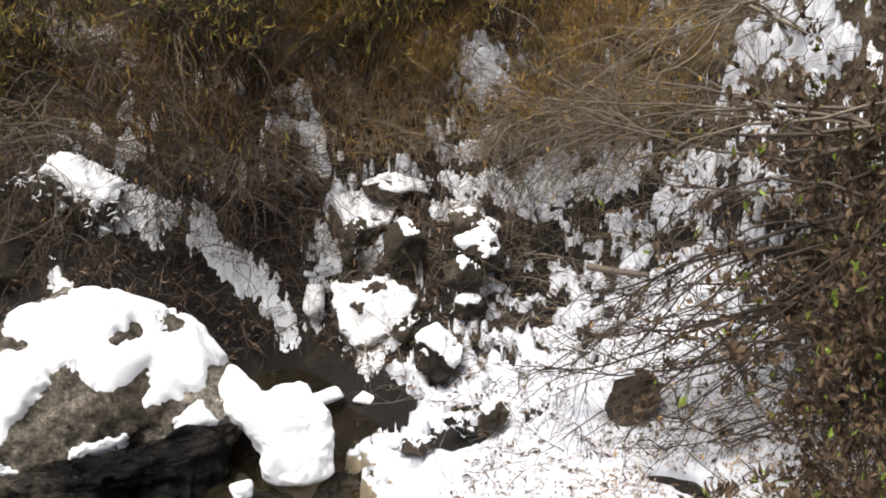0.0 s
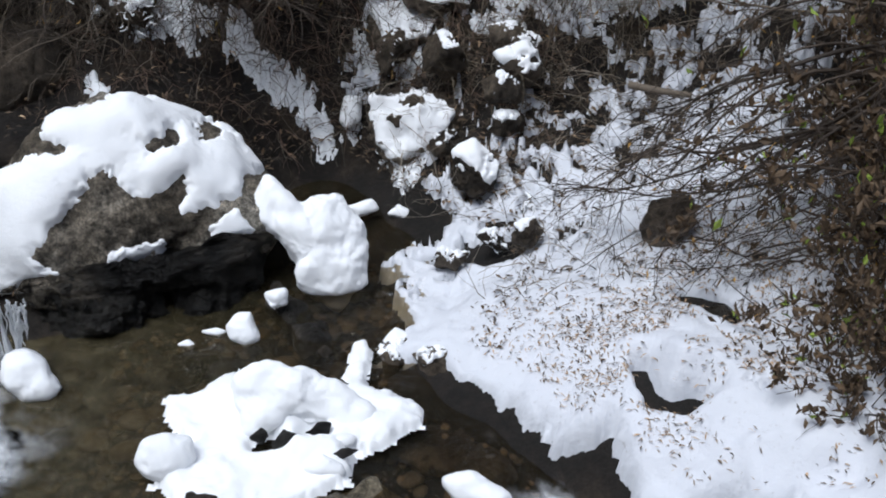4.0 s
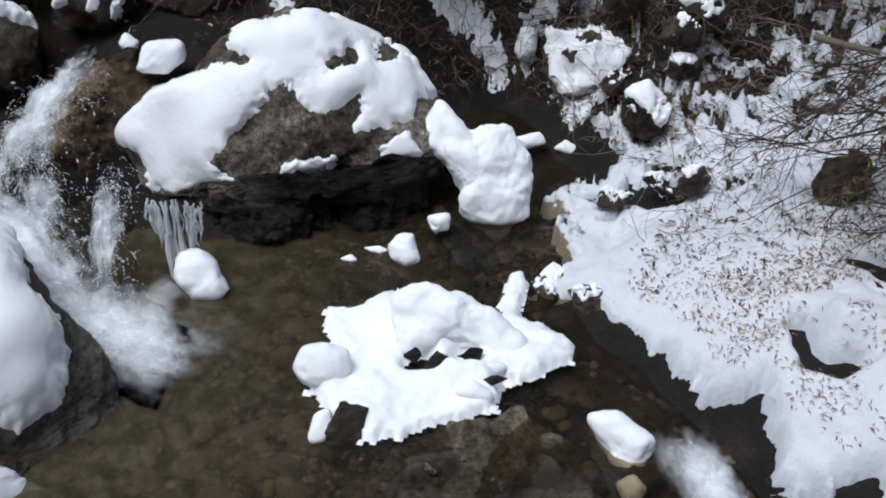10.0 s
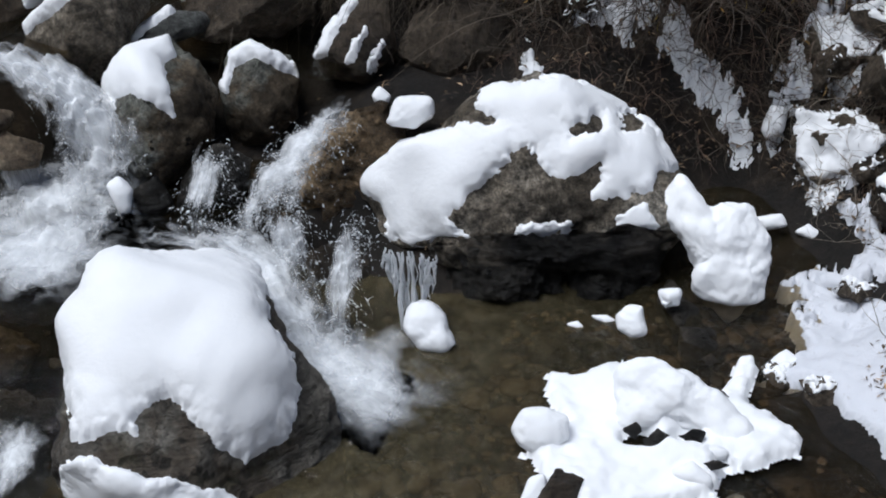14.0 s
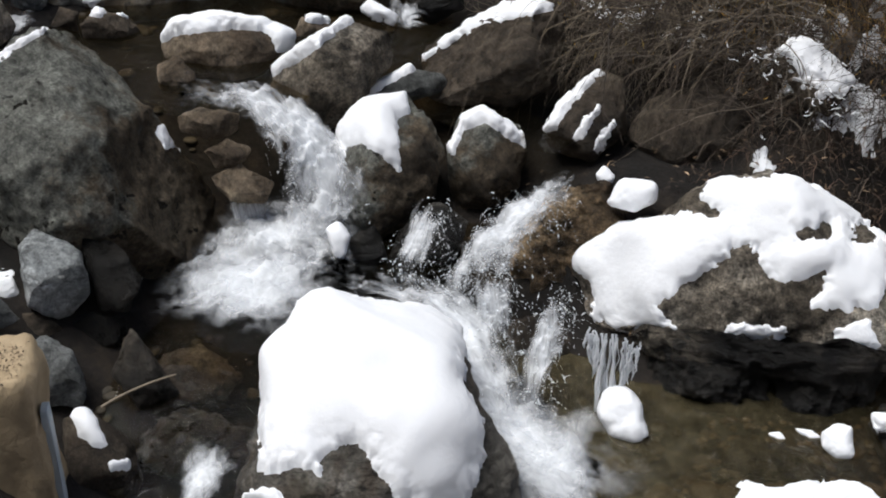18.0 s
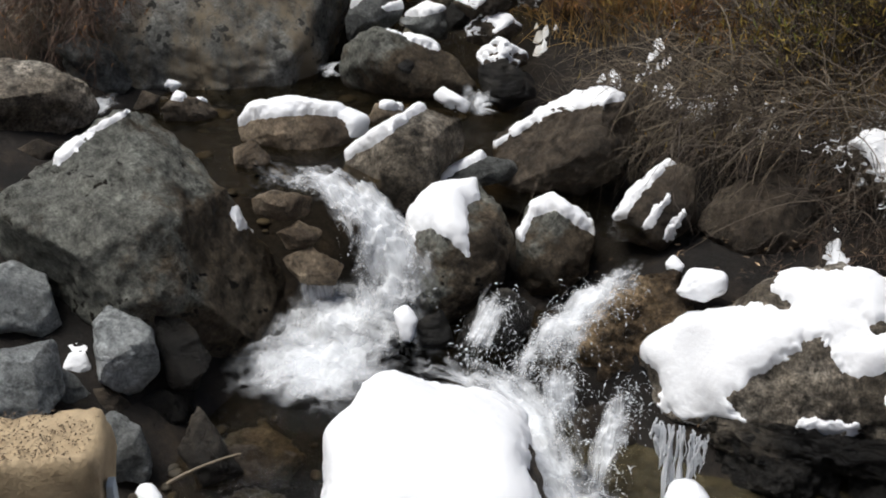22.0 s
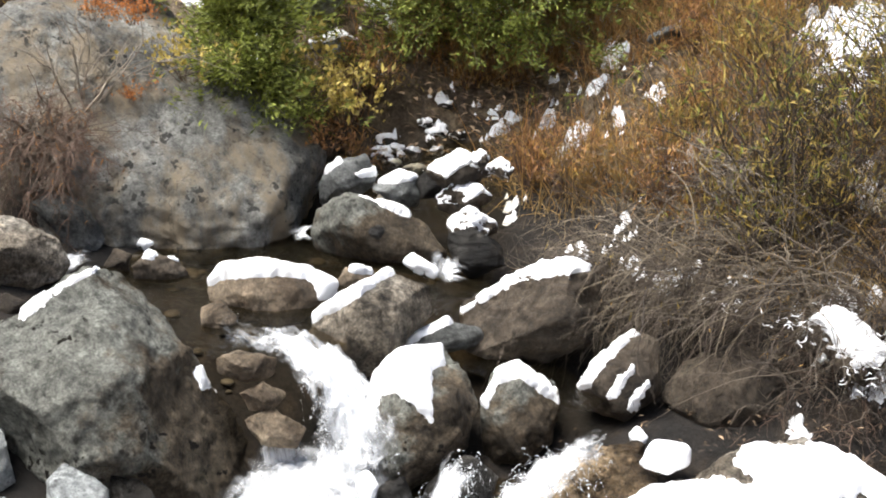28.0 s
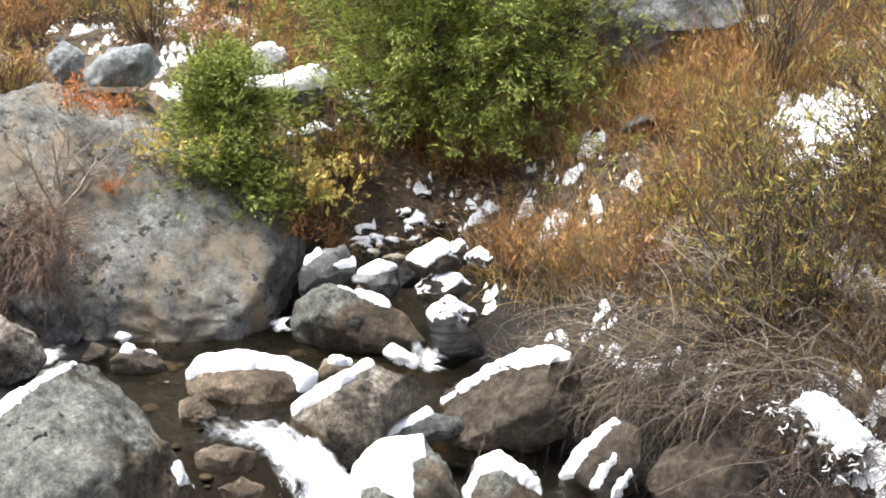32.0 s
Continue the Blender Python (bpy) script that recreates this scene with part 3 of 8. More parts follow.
    basis = np.stack([ax_u, ax_v, ax_w])
    world_p = p @ basis
    if mat == M_SNOW:
        under = np.clip((0.025 - world_p[:, 2] - at[2]) / 0.05, 0, 1)
        world_p = world_p * np.stack([1 - 0.2 * under, 1 - 0.2 * under, 1 + 0 * under], 1)
    if np.linalg.det(basis) < 0:
        faces = faces[:, ::-1]
    ob = new(name, mesh_of(name, world_p, faces, mat))
    ob.location = at
    tagged(ob, label, "snow" if mat == M_SNOW else "rock", group)
    if snow:
        nz = normals_of(smooth @ basis, faces)
        sd = np.full(len(p), -1.0)
        for poly in patches:
            sd = np.maximum(sd, inside(poly, p[:, 0], p[:, 1]))
        for poly in bare:
            sd = np.where(p[:, 2] < 0.15 * size * depth, np.minimum(sd, -inside(poly, p[:, 0], p[:, 1])), sd)
        if patches:
            behind = p[:, 2] > 0.15 * size * depth
            sd = np.where(behind, np.minimum(sd, (nz[:, 2] - 0.1) * 0.2), sd)
        if cap is not None:
            sd = np.maximum(sd, (nz[:, 2] - cap) * size * 0.5)
        sd = sd + (0.042 if size > 0.38 and snow < 0.03 else 0.03 if size > 0.38 else 0.02 if snow > 0.026 else 0.03) * fbm(p, 11.0 if snow > 0.026 else 14.0, seed + 9, 5, 0.7)
        e = 2.0 * snow
        f = np.clip(sd / e, 0, 1)
        h = snow * np.sqrt(1 - (1 - f) ** 2) * (1 + 0.25 * fbm(p, 5.0, seed + 2, 3)) + np.clip(0.7 * sd, -0.025, 0) * (sd <= 0)
        q = (world_p + (smooth @ basis - world_p) * np.clip(sd / (0.6 * e), 0, 1)[:, None]) + nz * (0.55 * h)[:, None] + np.outer(0.6 * h, (0, 0, 1))
        if size > 0.3:
            hold = np.clip((sd - 0.02) / 0.08, 0, 1)[:, None]
            q = q + hold * (relaxed(q, faces, 12) + nz * 0.01 - q)
        v, fc, _ = keep_faces(q, faces, sd > -0.03)
        if len(fc):
            cover = part("snow_cover", mesh_of("snow_cover", v, fc, M_SNOW), ob, "soft white snow")
    return ob



# ---- fitted lines of the stream and banks ----
BANK_EDGE = [(-0.22, 5.2), (-0.35, 5.07), (-0.47, 4.88), (-0.38, 4.8), (-0.4, 4.68), (-0.37, 4.55), (-0.3, 4.43), (-0.36, 4.29), (-0.46, 4.2), (-0.36, 4.15), (-0.18, 4.14), (-0.09, 3.99), (0.05, 3.88), (0.14, 3.81), (0.2, 3.7), (0.32, 3.64), (0.3, 3.6), (0.37, 3.56), (0.45, 3.56), (0.5, 3.58), (0.51, 3.49), (0.55, 3.37), (0.56, 3.26), (0.63, 3.15), (0.75, 3.13), (0.78, 3.2), (0.89, 3.19), (0.91, 3.11), (1.03, 3.06), (1.12, 3.12), (1.24, 3.0), (1.5, 2.8), (2.4, 3.2), (2.6, 4.6), (2.11, 6.0), (1.79, 7.25), (0.73, 7.28), (-0.11, 6.81), (-0.79, 6.74), (-0.7, 5.85), (-0.58, 5.8), (-0.35, 5.45)]
BANK_HOLLOWS = [[(0.79, 4.22), (0.9, 4.19), (0.99, 4.17), (1.06, 4.03), (1.01, 3.98), (0.93, 4.06), (0.83, 4.13)], [(0.6, 3.82), (0.65, 3.8), (0.68, 3.7), (0.74, 3.63), (0.84, 3.63), (0.87, 3.6), (0.79, 3.55), (0.7, 3.56), (0.64, 3.61), (0.61, 3.7)], [(-0.34, 4.92), (-0.2, 4.85), (-0.09, 4.87), (0.02, 4.8), (0.15, 4.81), (0.28, 4.9), (0.22, 5.0), (0.09, 4.97), (-0.04, 4.97), (-0.1, 4.95), (-0.2, 4.94)], [(1.15, 4.5), (1.25, 4.51), (1.22, 4.42), (1.15, 4.41)]]
ISLAND = [(-1.31, 3.45), (-1.24, 3.57), (-1.13, 3.56), (-1.25, 3.67), (-1.3, 3.81), (-1.15, 3.87), (-1.06, 4.0), (-0.86, 4.03), (-0.74, 3.98), (-0.6, 3.94), (-0.54, 4.19), (-0.49, 4.18), (-0.47, 3.96), (-0.36, 3.89), (-0.23, 3.8), (-0.24, 3.69), (-0.37, 3.6), (-0.47, 3.49), (-0.49, 3.37), (-0.59, 3.31), (-0.71, 3.24), (-0.92, 3.12), (-1.08, 3.15), (-1.21, 3.3)]
CHUTE = [(-4.5, 3.9, 0.89), (-4.3, 4.03, 0.88), (-4.11, 4.14, 0.86), (-3.93, 4.16, 0.8), (-3.79, 4.16, 0.7), (-3.7, 4.13, 0.59), (-3.67, 4.05, 0.46), (-3.66, 3.92, 0.36), (-3.58, 3.7, 0.29)]
SLIDE = [(-2.61, 4.81, 0.63), (-2.64, 4.57, 0.62), (-2.71, 4.38, 0.54), (-2.78, 4.21, 0.44), (-2.83, 4.09, 0.33), (-2.75, 3.94, 0.22)]
RACE = [(-3.47, 3.73, 0.3), (-3.17, 3.81, 0.28), (-2.91, 3.92, 0.26), (-2.65, 3.86, 0.2), (-2.48, 3.67, 0.12), (-2.24, 3.47, 0.05), (-1.98, 3.36, 0.02), (-1.78, 3.37, 0.01)]
POOL_FOAM = [(-2.49, 3.8, 0.06), (-2.25, 3.6, 0.04), (-2.04, 3.48, 0.03), (-1.83, 3.38, 0.02), (-1.65, 3.3, 0.02)]
BOIL = [(-3.9, 4.22, 0.34), (-3.82, 4.01, 0.32), (-3.7, 3.79, 0.3), (-3.56, 3.6, 0.28)]
SPLASH_FOAM = [(-3.76, 3.96, 0.3), (-3.69, 3.63, 0.28), (-3.62, 3.32, 0.27), (-3.58, 3.14, 0.26)]
CURTAIN = [(-2.31, 4.08, 0.44), (-2.26, 3.95, 0.38), (-2.26, 3.85, 0.2), (-2.22, 3.66, 0.0)]
CURTAIN_B = [(-2.66, 4.1, 0.42), (-2.63, 4.04, 0.34), (-2.59, 3.99, 0.22), (-2.55, 3.95, 0.1)]
VEIL = [(-3.07, 4.23, 0.58), (-3.08, 4.12, 0.5), (-3.09, 4.04, 0.38), (-3.09, 3.95, 0.28)]
STONE_CURTAIN = [(-4.06, 3.95, 0.46), (-4.03, 3.92, 0.4), (-3.98, 3.89, 0.3)]
SIDE_FALL = [(-3.19, 2.75, 0.08), (-3.12, 2.65, 0.06), (-3.04, 2.51, 0.05), (-2.97, 2.34, 0.03)]
RAPIDS = [(0.2, 3.42, 0.0), (0.27, 3.3, -0.02), (0.37, 3.15, -0.05), (0.5, 3.02, -0.07)]
UPPER_A = [(-5.27, 5.5, 1.0), (-5.35, 5.48, 0.93), (-5.38, 5.38, 0.89)]
UPPER_B = [(-4.27, 5.55, 1.05), (-4.16, 5.47, 0.95), (-4.12, 5.46, 0.91), (-4.04, 5.54, 0.89)]
SIDE_STREAM = [(-5.97, 4.31, 0.95), (-5.98, 4.14, 0.92), (-5.9, 3.88, 0.85)]
SIDE_STREAM_B = [(-5.91, 3.51, 0.85), (-5.94, 3.47, 0.75), (-6.02, 3.45, 0.6)]
TRICKLE = [(-0.78, 6.07, 0.5), (-0.76, 5.98, 0.3), (-0.77, 5.83, 0.1), (-0.78, 5.71, 0.03)]
STICK = [(0.67, 5.56, 0.66), (0.84, 5.5, 0.65), (1.03, 5.47, 0.64)]
TWIG = [(-3.52, 2.42, 0.28), (-3.46, 2.59, 0.33), (-3.33, 2.76, 0.36)]
ICE_LINE = [(-2.1, 3.89, 0.42), (-1.99, 3.91, 0.42), (-1.86, 3.92, 0.42)]
LOWER_POOL = [(-3.81, 4.53), (-2.82, 4.97), (-2.24, 6.0), (-0.56, 5.64), (-0.08, 5.27), (-0.17, 4.57), (0.35, 3.93), (0.66, 3.34), (0.89, 2.62), (-0.47, 1.99), (-2.57, 1.84)]
SPLASH_POOL = [(-3.77, 3.25), (-4.14, 3.86), (-3.74, 4.39), (-3.05, 4.76), (-2.75, 4.28), (-2.93, 4.02), (-3.48, 3.72), (-3.31, 3.14), (-3.55, 3.07)]
SIDE_POOL = [(-4.46, 3.06), (-3.97, 3.43), (-3.51, 3.41), (-3.1, 2.97), (-2.73, 2.38), (-3.04, 2.15), (-3.88, 2.68)]
CHANNEL = [(-4.13, 5.03), (-3.83, 5.28), (-3.39, 5.33), (-2.94, 5.07), (-2.79, 4.98), (-2.85, 4.86), (-2.93, 4.86), (-3.12, 5.07), (-3.48, 4.85)]
UPPER_POOL = [(-6.63, 4.77), (-6.46, 5.62), (-5.88, 5.94), (-5.29, 5.75), (-4.33, 6.09), (-3.75, 5.26), (-4.12, 4.72), (-4.0, 4.3), (-4.38, 3.79), (-5.2, 4.04), (-5.61, 4.05)]
CASCADE = [(-5.59, 5.93), (-6.16, 7.06), (-5.95, 7.82), (-4.57, 6.64), (-4.52, 5.94), (-4.96, 5.56)]
SNOW_STREAKS = [[(-2.12, 6.08), (-1.99, 6.05), (-1.78, 5.9), (-1.6, 5.87), (-1.44, 5.9), (-1.41, 5.85), (-1.51, 5.74), (-1.64, 5.71), (-1.78, 5.67), (-1.83, 5.81), (-2.06, 5.87)], [(-1.44, 5.9), (-1.29, 5.96), (-1.16, 5.92), (-0.96, 5.93), (-0.79, 5.82), (-0.84, 5.74), (-0.99, 5.83), (-1.21, 5.83), (-1.34, 5.84)], [(-2.01, 5.57), (-1.93, 5.53), (-1.87, 5.39), (-1.89, 5.31), (-1.95, 5.33)], [(-0.74, 6.12), (-0.64, 6.08), (-0.6, 5.96), (-0.64, 5.92), (-0.71, 6.01)], [(-0.64, 6.13), (-0.46, 6.14), (-0.21, 6.09), (-0.15, 6.03), (-0.34, 6.02), (-0.4, 5.88), (-0.47, 5.89), (-0.49, 6.02), (-0.58, 6.07)], [(-0.37, 6.22), (-0.24, 6.22), (-0.23, 6.14), (-0.37, 6.15)], [(-0.61, 5.9), (-0.39, 5.82), (-0.15, 5.69), (-0.18, 5.6), (-0.27, 5.59), (-0.33, 5.52), (-0.35, 5.42), (-0.43, 5.4), (-0.54, 5.66)], [(0.06, 5.96), (0.24, 6.0), (0.21, 5.85), (0.09, 5.89)], [(-0.21, 6.28), (0.22, 6.28), (0.83, 6.22), (0.82, 6.12), (0.46, 6.14), (0.09, 6.2)], [(-0.77, 5.86), (-0.71, 5.92), (-0.66, 5.88), (-0.71, 5.83)], [(-0.15, 5.49), (-0.03, 5.47), (0.16, 5.31), (0.24, 5.14), (0.1, 5.19), (-0.04, 5.2)], [(-0.09, 6.15), (0.15, 6.16), (0.21, 6.09), (-0.03, 6.06)]]
SNOW_SPOTS = [(-5.02, 7.57, 0.25), (-4.83, 7.73, 0.18), (-4.42, 7.47, 0.2), (-4.24, 7.55, 0.18), (-3.98, 7.51, 0.2), (-4.54, 7.93, 0.17), (-3.15, 8.78, 0.5), (-2.85, 8.76, 0.17), (-2.77, 8.22, 0.45), (-2.57, 8.36, 0.55), (-3.32, 8.45, 0.12), (-4.98, 7.29, 0.18), (-4.68, 7.33, 0.2), (-4.91, 7.05, 0.17), (-3.8, 6.48, 0.17), (-3.63, 6.54, 0.17), (-2.87, 6.78, 0.08), (-3.88, 7.61, 0.17), (-5.31, 7.39, 0.2), (-6.81, 7.38, 0.12), (-6.36, 7.15, 0.12), (-4.63, 11.19, 0.29), (-0.75, 6.3, 0.1), (0.23, 6.65, 0.15), (1.56, 6.1, 0.25), (1.85, 5.95, 0.25), (-2.0, 6.0, 0.14), (-1.8, 5.82, 0.12), (-4.47, 7.95, 0.22), (-3.91, 7.68, 0.25), (-3.98, 7.49, 0.22), (-5.1, 7.2, 0.2), (-4.75, 7.49, 0.2), (-4.41, 7.18, 0.22), (-4.02, 7.21, 0.2), (-2.93, 8.02, 0.3), (-5.54, 7.08, 0.2), (-3.35, 6.15, 0.18), (-3.1, 6.25, 0.15)]
UPPER_PATCHES = [(0.55, 6.2, 0.26), (0.95, 6.15, 0.2), (1.56, 6.1, 0.22), (1.85, 5.95, 0.2), (1.2, 5.9, 0.2), (0.23, 6.65, 0.2)]
STONY_GROUND = [(-4.7, 8.5, 0.8), (-4.75, 8.0, 0.45), (-5.45, 6.85, 0.5), (-5.15, 6.6, 0.35), (-4.8, 6.35, 0.4), (-4.45, 6.15, 0.3)]
SNOWY_CLEARINGS = [(-5.02, 7.57, 0.31), (-4.83, 7.73, 0.22), (-4.42, 7.47, 0.25), (-4.24, 7.55, 0.22), (-3.98, 7.51, 0.25), (-4.54, 7.93, 0.21), (-3.15, 8.78, 0.62), (-2.85, 8.76, 0.21), (-2.77, 8.22, 0.56), (-2.57, 8.36, 0.69), (-4.98, 7.29, 0.22), (-4.68, 7.33, 0.25), (-4.91, 7.05, 0.21), (-3.8, 6.48, 0.21), (-3.63, 6.54, 0.21), (-3.88, 7.61, 0.21), (-5.31, 7.39, 0.25), (-4.63, 11.19, 0.36), (-0.75, 6.35, 0.25), (0.23, 6.65, 0.2), (1.6, 6.1, 0.3)]

# ---- the boulders ----
A = boulder('snowy_boulder', (-1.73, 4.86, 0.34), 18.7, -30.3, [(-0.27, 0.4), (-0.04, 0.47), (0.24, 0.47), (0.51, 0.33), (0.66, 0.13), (0.76, -0.09), (0.76, -0.22), (0.62, -0.33), (0.29, -0.36), (-0.1, -0.38), (-0.4, -0.35), (-0.65, -0.34), (-0.74, -0.27), (-0.85, -0.05), (-0.65, 0.16), (-0.42, 0.23)], M_GRANITE_BROWN, 'large brown granite boulder under thick patchy snow beside the pool', depth=0.62, sub=7, seed=3, rough=0.08, boxy=3.0, facets=3, cut=0.8, snow=0.024, patches=[[(-0.85, -0.05), (-0.65, 0.17), (-0.4, 0.22), (-0.19, 0.26), (-0.26, 0.33), (-0.23, 0.42), (0.13, 0.48), (0.46, 0.41), (0.52, 0.33), (0.41, 0.31), (0.41, 0.22), (0.54, 0.29), (0.66, 0.15), (0.7, 0.04), (0.59, 0.02), (0.55, -0.06), (0.43, -0.09), (0.28, -0.12), (0.27, -0.08), (0.33, 0.01), (0.3, 0.06), (0.15, 0.0), (0.04, 0.03), (-0.01, 0.13), (-0.09, 0.11), (-0.18, -0.01), (-0.32, -0.11), (-0.39, -0.2), (-0.31, -0.28), (-0.4, -0.33), (-0.51, -0.36), (-0.71, -0.32), (-0.72, -0.16)], [(-0.14, -0.28), (0.0, -0.2), (0.19, -0.22), (0.12, -0.29), (-0.1, -0.31)], [(0.39, -0.18), (0.54, -0.1), (0.57, -0.22), (0.4, -0.25)]], bare=[[(0.17, 0.23), (0.26, 0.28), (0.32, 0.27), (0.3, 0.21), (0.19, 0.18)], [(0.4, 0.29), (0.46, 0.33), (0.52, 0.31), (0.51, 0.23), (0.43, 0.21)], [(-0.01, -0.04), (0.03, 0.0), (0.04, -0.03)]])
# the boulder's wet foot; overhang shade is put into these dark colours
boulder('dark_ledge_rock', (-1.5, 4.5, 0.19), 17.5, -33.7, [(-0.68, 0.03), (-0.45, 0.06), (-0.14, 0.06), (0.22, 0.08), (0.48, 0.13), (0.61, 0.18), (0.61, 0.08), (0.48, -0.02), (0.22, -0.09), (-0.14, -0.11), (-0.45, -0.1), (-0.61, -0.05)], M_ROCK_LEDGE, 'wet layered rock ledge, coloured dark with the shade under the snowy boulder', depth=0.42, sub=6, seed=5, rough=0.11, boxy=3.4, facets=7, cut=0.7, group='layered black rocks under the snowy boulder')
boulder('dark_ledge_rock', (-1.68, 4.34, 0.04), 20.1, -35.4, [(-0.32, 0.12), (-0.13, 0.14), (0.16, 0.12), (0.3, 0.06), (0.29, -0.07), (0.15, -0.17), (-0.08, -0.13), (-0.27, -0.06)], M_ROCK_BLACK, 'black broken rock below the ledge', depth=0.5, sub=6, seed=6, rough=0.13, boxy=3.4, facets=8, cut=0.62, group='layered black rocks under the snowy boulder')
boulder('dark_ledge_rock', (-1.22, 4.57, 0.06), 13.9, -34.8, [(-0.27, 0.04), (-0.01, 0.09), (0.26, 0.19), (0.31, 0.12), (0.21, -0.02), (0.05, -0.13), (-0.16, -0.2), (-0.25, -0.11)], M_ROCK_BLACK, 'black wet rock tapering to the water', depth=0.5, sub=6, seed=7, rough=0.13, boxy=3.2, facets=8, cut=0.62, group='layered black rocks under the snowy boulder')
boulder('ochre_wet_rock', (-2.64, 4.7, 0.24), 28.5, -30.0, [(-0.34, -0.03), (-0.19, 0.16), (0.05, 0.36), (0.21, 0.38), (0.38, 0.22), (0.25, 0.09), (0.16, -0.11), (0.15, -0.33), (-0.02, -0.35), (-0.24, -0.32), (-0.31, -0.17)], M_ROCK_OCHRE, 'rust-brown wet rock with water running over its edge', depth=0.5, sub=6, seed=8, rough=0.15, boxy=2.6, facets=3, cut=0.72)
boulder('brown_stone', (-2.48, 4.19, -0.09), 29.7, -35.3, [(-0.15, 0.24), (0.04, 0.25), (0.22, 0.2), (0.16, -0.07), (0.09, -0.28), (-0.13, -0.28), (-0.2, -0.02)], M_ROCK_BROWN, 'brown wet rock face behind the little falls', depth=0.3, sub=5, seed=9, rough=0.05, boxy=2.5, facets=5, cut=0.72)
boulder('snowy_boulder', (-2.52, 2.99, 0.12), 38.7, -39.8, [(-0.47, 0.44), (-0.36, 0.53), (-0.32, 0.64), (-0.18, 0.69), (-0.1, 0.65), (0.25, 0.62), (0.37, 0.53), (0.43, 0.23), (0.54, -0.01), (0.57, -0.27), (0.49, -0.51), (0.16, -0.59), (-0.24, -0.53), (-0.49, -0.4), (-0.56, -0.13), (-0.5, 0.13), (-0.45, 0.26)], M_ROCK_WET, 'grey-brown wet boulder under a deep pillow of snow', depth=0.6, sub=7, seed=11, rough=0.06, boxy=3, facets=6, cut=0.74, lean=0.3, snow=0.07, patches=[[(-0.51, 0.46), (-0.36, 0.55), (-0.31, 0.66), (-0.18, 0.72), (-0.09, 0.67), (0.25, 0.64), (0.38, 0.53), (0.38, 0.42), (0.35, 0.27), (0.42, 0.1), (0.43, 0.0), (0.33, -0.17), (0.16, -0.23), (0.08, -0.15), (0.0, -0.03), (-0.08, 0.06), (-0.19, 0.02), (-0.22, -0.04), (-0.31, -0.01), (-0.48, -0.04), (-0.44, 0.06), (-0.48, 0.25)], [(-0.52, -0.11), (-0.43, -0.08), (-0.2, -0.2), (0.06, -0.31), (0.18, -0.46), (0.11, -0.63), (-0.54, -0.44)]])
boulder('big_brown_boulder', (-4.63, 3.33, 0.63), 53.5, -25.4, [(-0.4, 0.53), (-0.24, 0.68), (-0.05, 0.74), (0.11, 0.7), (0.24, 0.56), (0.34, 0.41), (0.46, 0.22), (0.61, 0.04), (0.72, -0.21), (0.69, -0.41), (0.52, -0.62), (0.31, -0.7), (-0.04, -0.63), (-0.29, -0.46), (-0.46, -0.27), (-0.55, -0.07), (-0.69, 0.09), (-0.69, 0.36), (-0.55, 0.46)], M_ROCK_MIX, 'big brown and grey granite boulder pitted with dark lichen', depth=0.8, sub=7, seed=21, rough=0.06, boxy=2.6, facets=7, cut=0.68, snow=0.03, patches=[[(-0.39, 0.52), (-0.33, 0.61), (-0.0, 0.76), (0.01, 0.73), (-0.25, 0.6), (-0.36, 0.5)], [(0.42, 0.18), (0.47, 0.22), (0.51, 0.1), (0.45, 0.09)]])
boulder('pointed_grey_stone', (-4.21, 2.82, 0.48), 55.3, -29.5, [(-0.12, 0.16), (-0.04, 0.23), (0.14, 0.09), (0.15, -0.1), (0.03, -0.23), (-0.12, -0.11)], M_GRANITE_PALE, 'pointed grey stone leaning on the big boulder', depth=0.8, sub=6, seed=22, rough=0.035, boxy=5, facets=5, cut=0.65)
boulder('angular_grey_block', (-4.8, 2.66, 0.61), 60.2, -26.5, [(-0.14, 0.18), (0.03, 0.19), (0.17, 0.1), (0.2, -0.14), (0.18, -0.21), (-0.02, -0.14), (-0.21, -0.12)], M_GRANITE_PALE, 'angular pale grey granite block on the bank', depth=0.8, sub=6, seed=23, rough=0.035, boxy=7, facets=5, cut=0.7)
boulder('angular_grey_block', (-4.29, 2.33, 0.5), 60.7, -30.3, [(-0.13, 0.18), (0.01, 0.18), (0.18, 0.18), (0.18, -0.05), (0.05, -0.17), (-0.05, -0.2), (-0.2, -0.15)], M_GRANITE_PALE, 'angular pale grey granite block beside the wooden post', depth=0.8, sub=6, seed=24, rough=0.035, boxy=7, facets=5, cut=0.7, snow=0.03, patches=[[(-0.04, -0.19), (0.04, -0.16), (0.01, -0.29), (-0.08, -0.27)]])
boulder('snow_patch_stone', (-4.46, 2.73, 0.36), 57.7, -29.7, [(-0.07, 0.07), (0.06, 0.08), (0.07, -0.07), (-0.04, -0.08)], M_GRANITE_GREY, 'small stone under a patch of snow', depth=0.8, sub=4, seed=25, rough=0.05, boxy=2.5, facets=5, cut=0.72, snow=0.04, cap=0.1)
boulder('rounded_grey_stone', (-3.9, 2.54, 0.23), 55.9, -34.0, [(-0.03, 0.19), (0.08, 0.1), (0.11, -0.08), (0.07, -0.15), (-0.08, -0.12), (-0.12, 0.06)], M_GRANITE_GREY, 'rounded grey stone behind the wooden post', depth=0.8, sub=5, seed=26, rough=0.05, boxy=2.5, facets=5, cut=0.72)
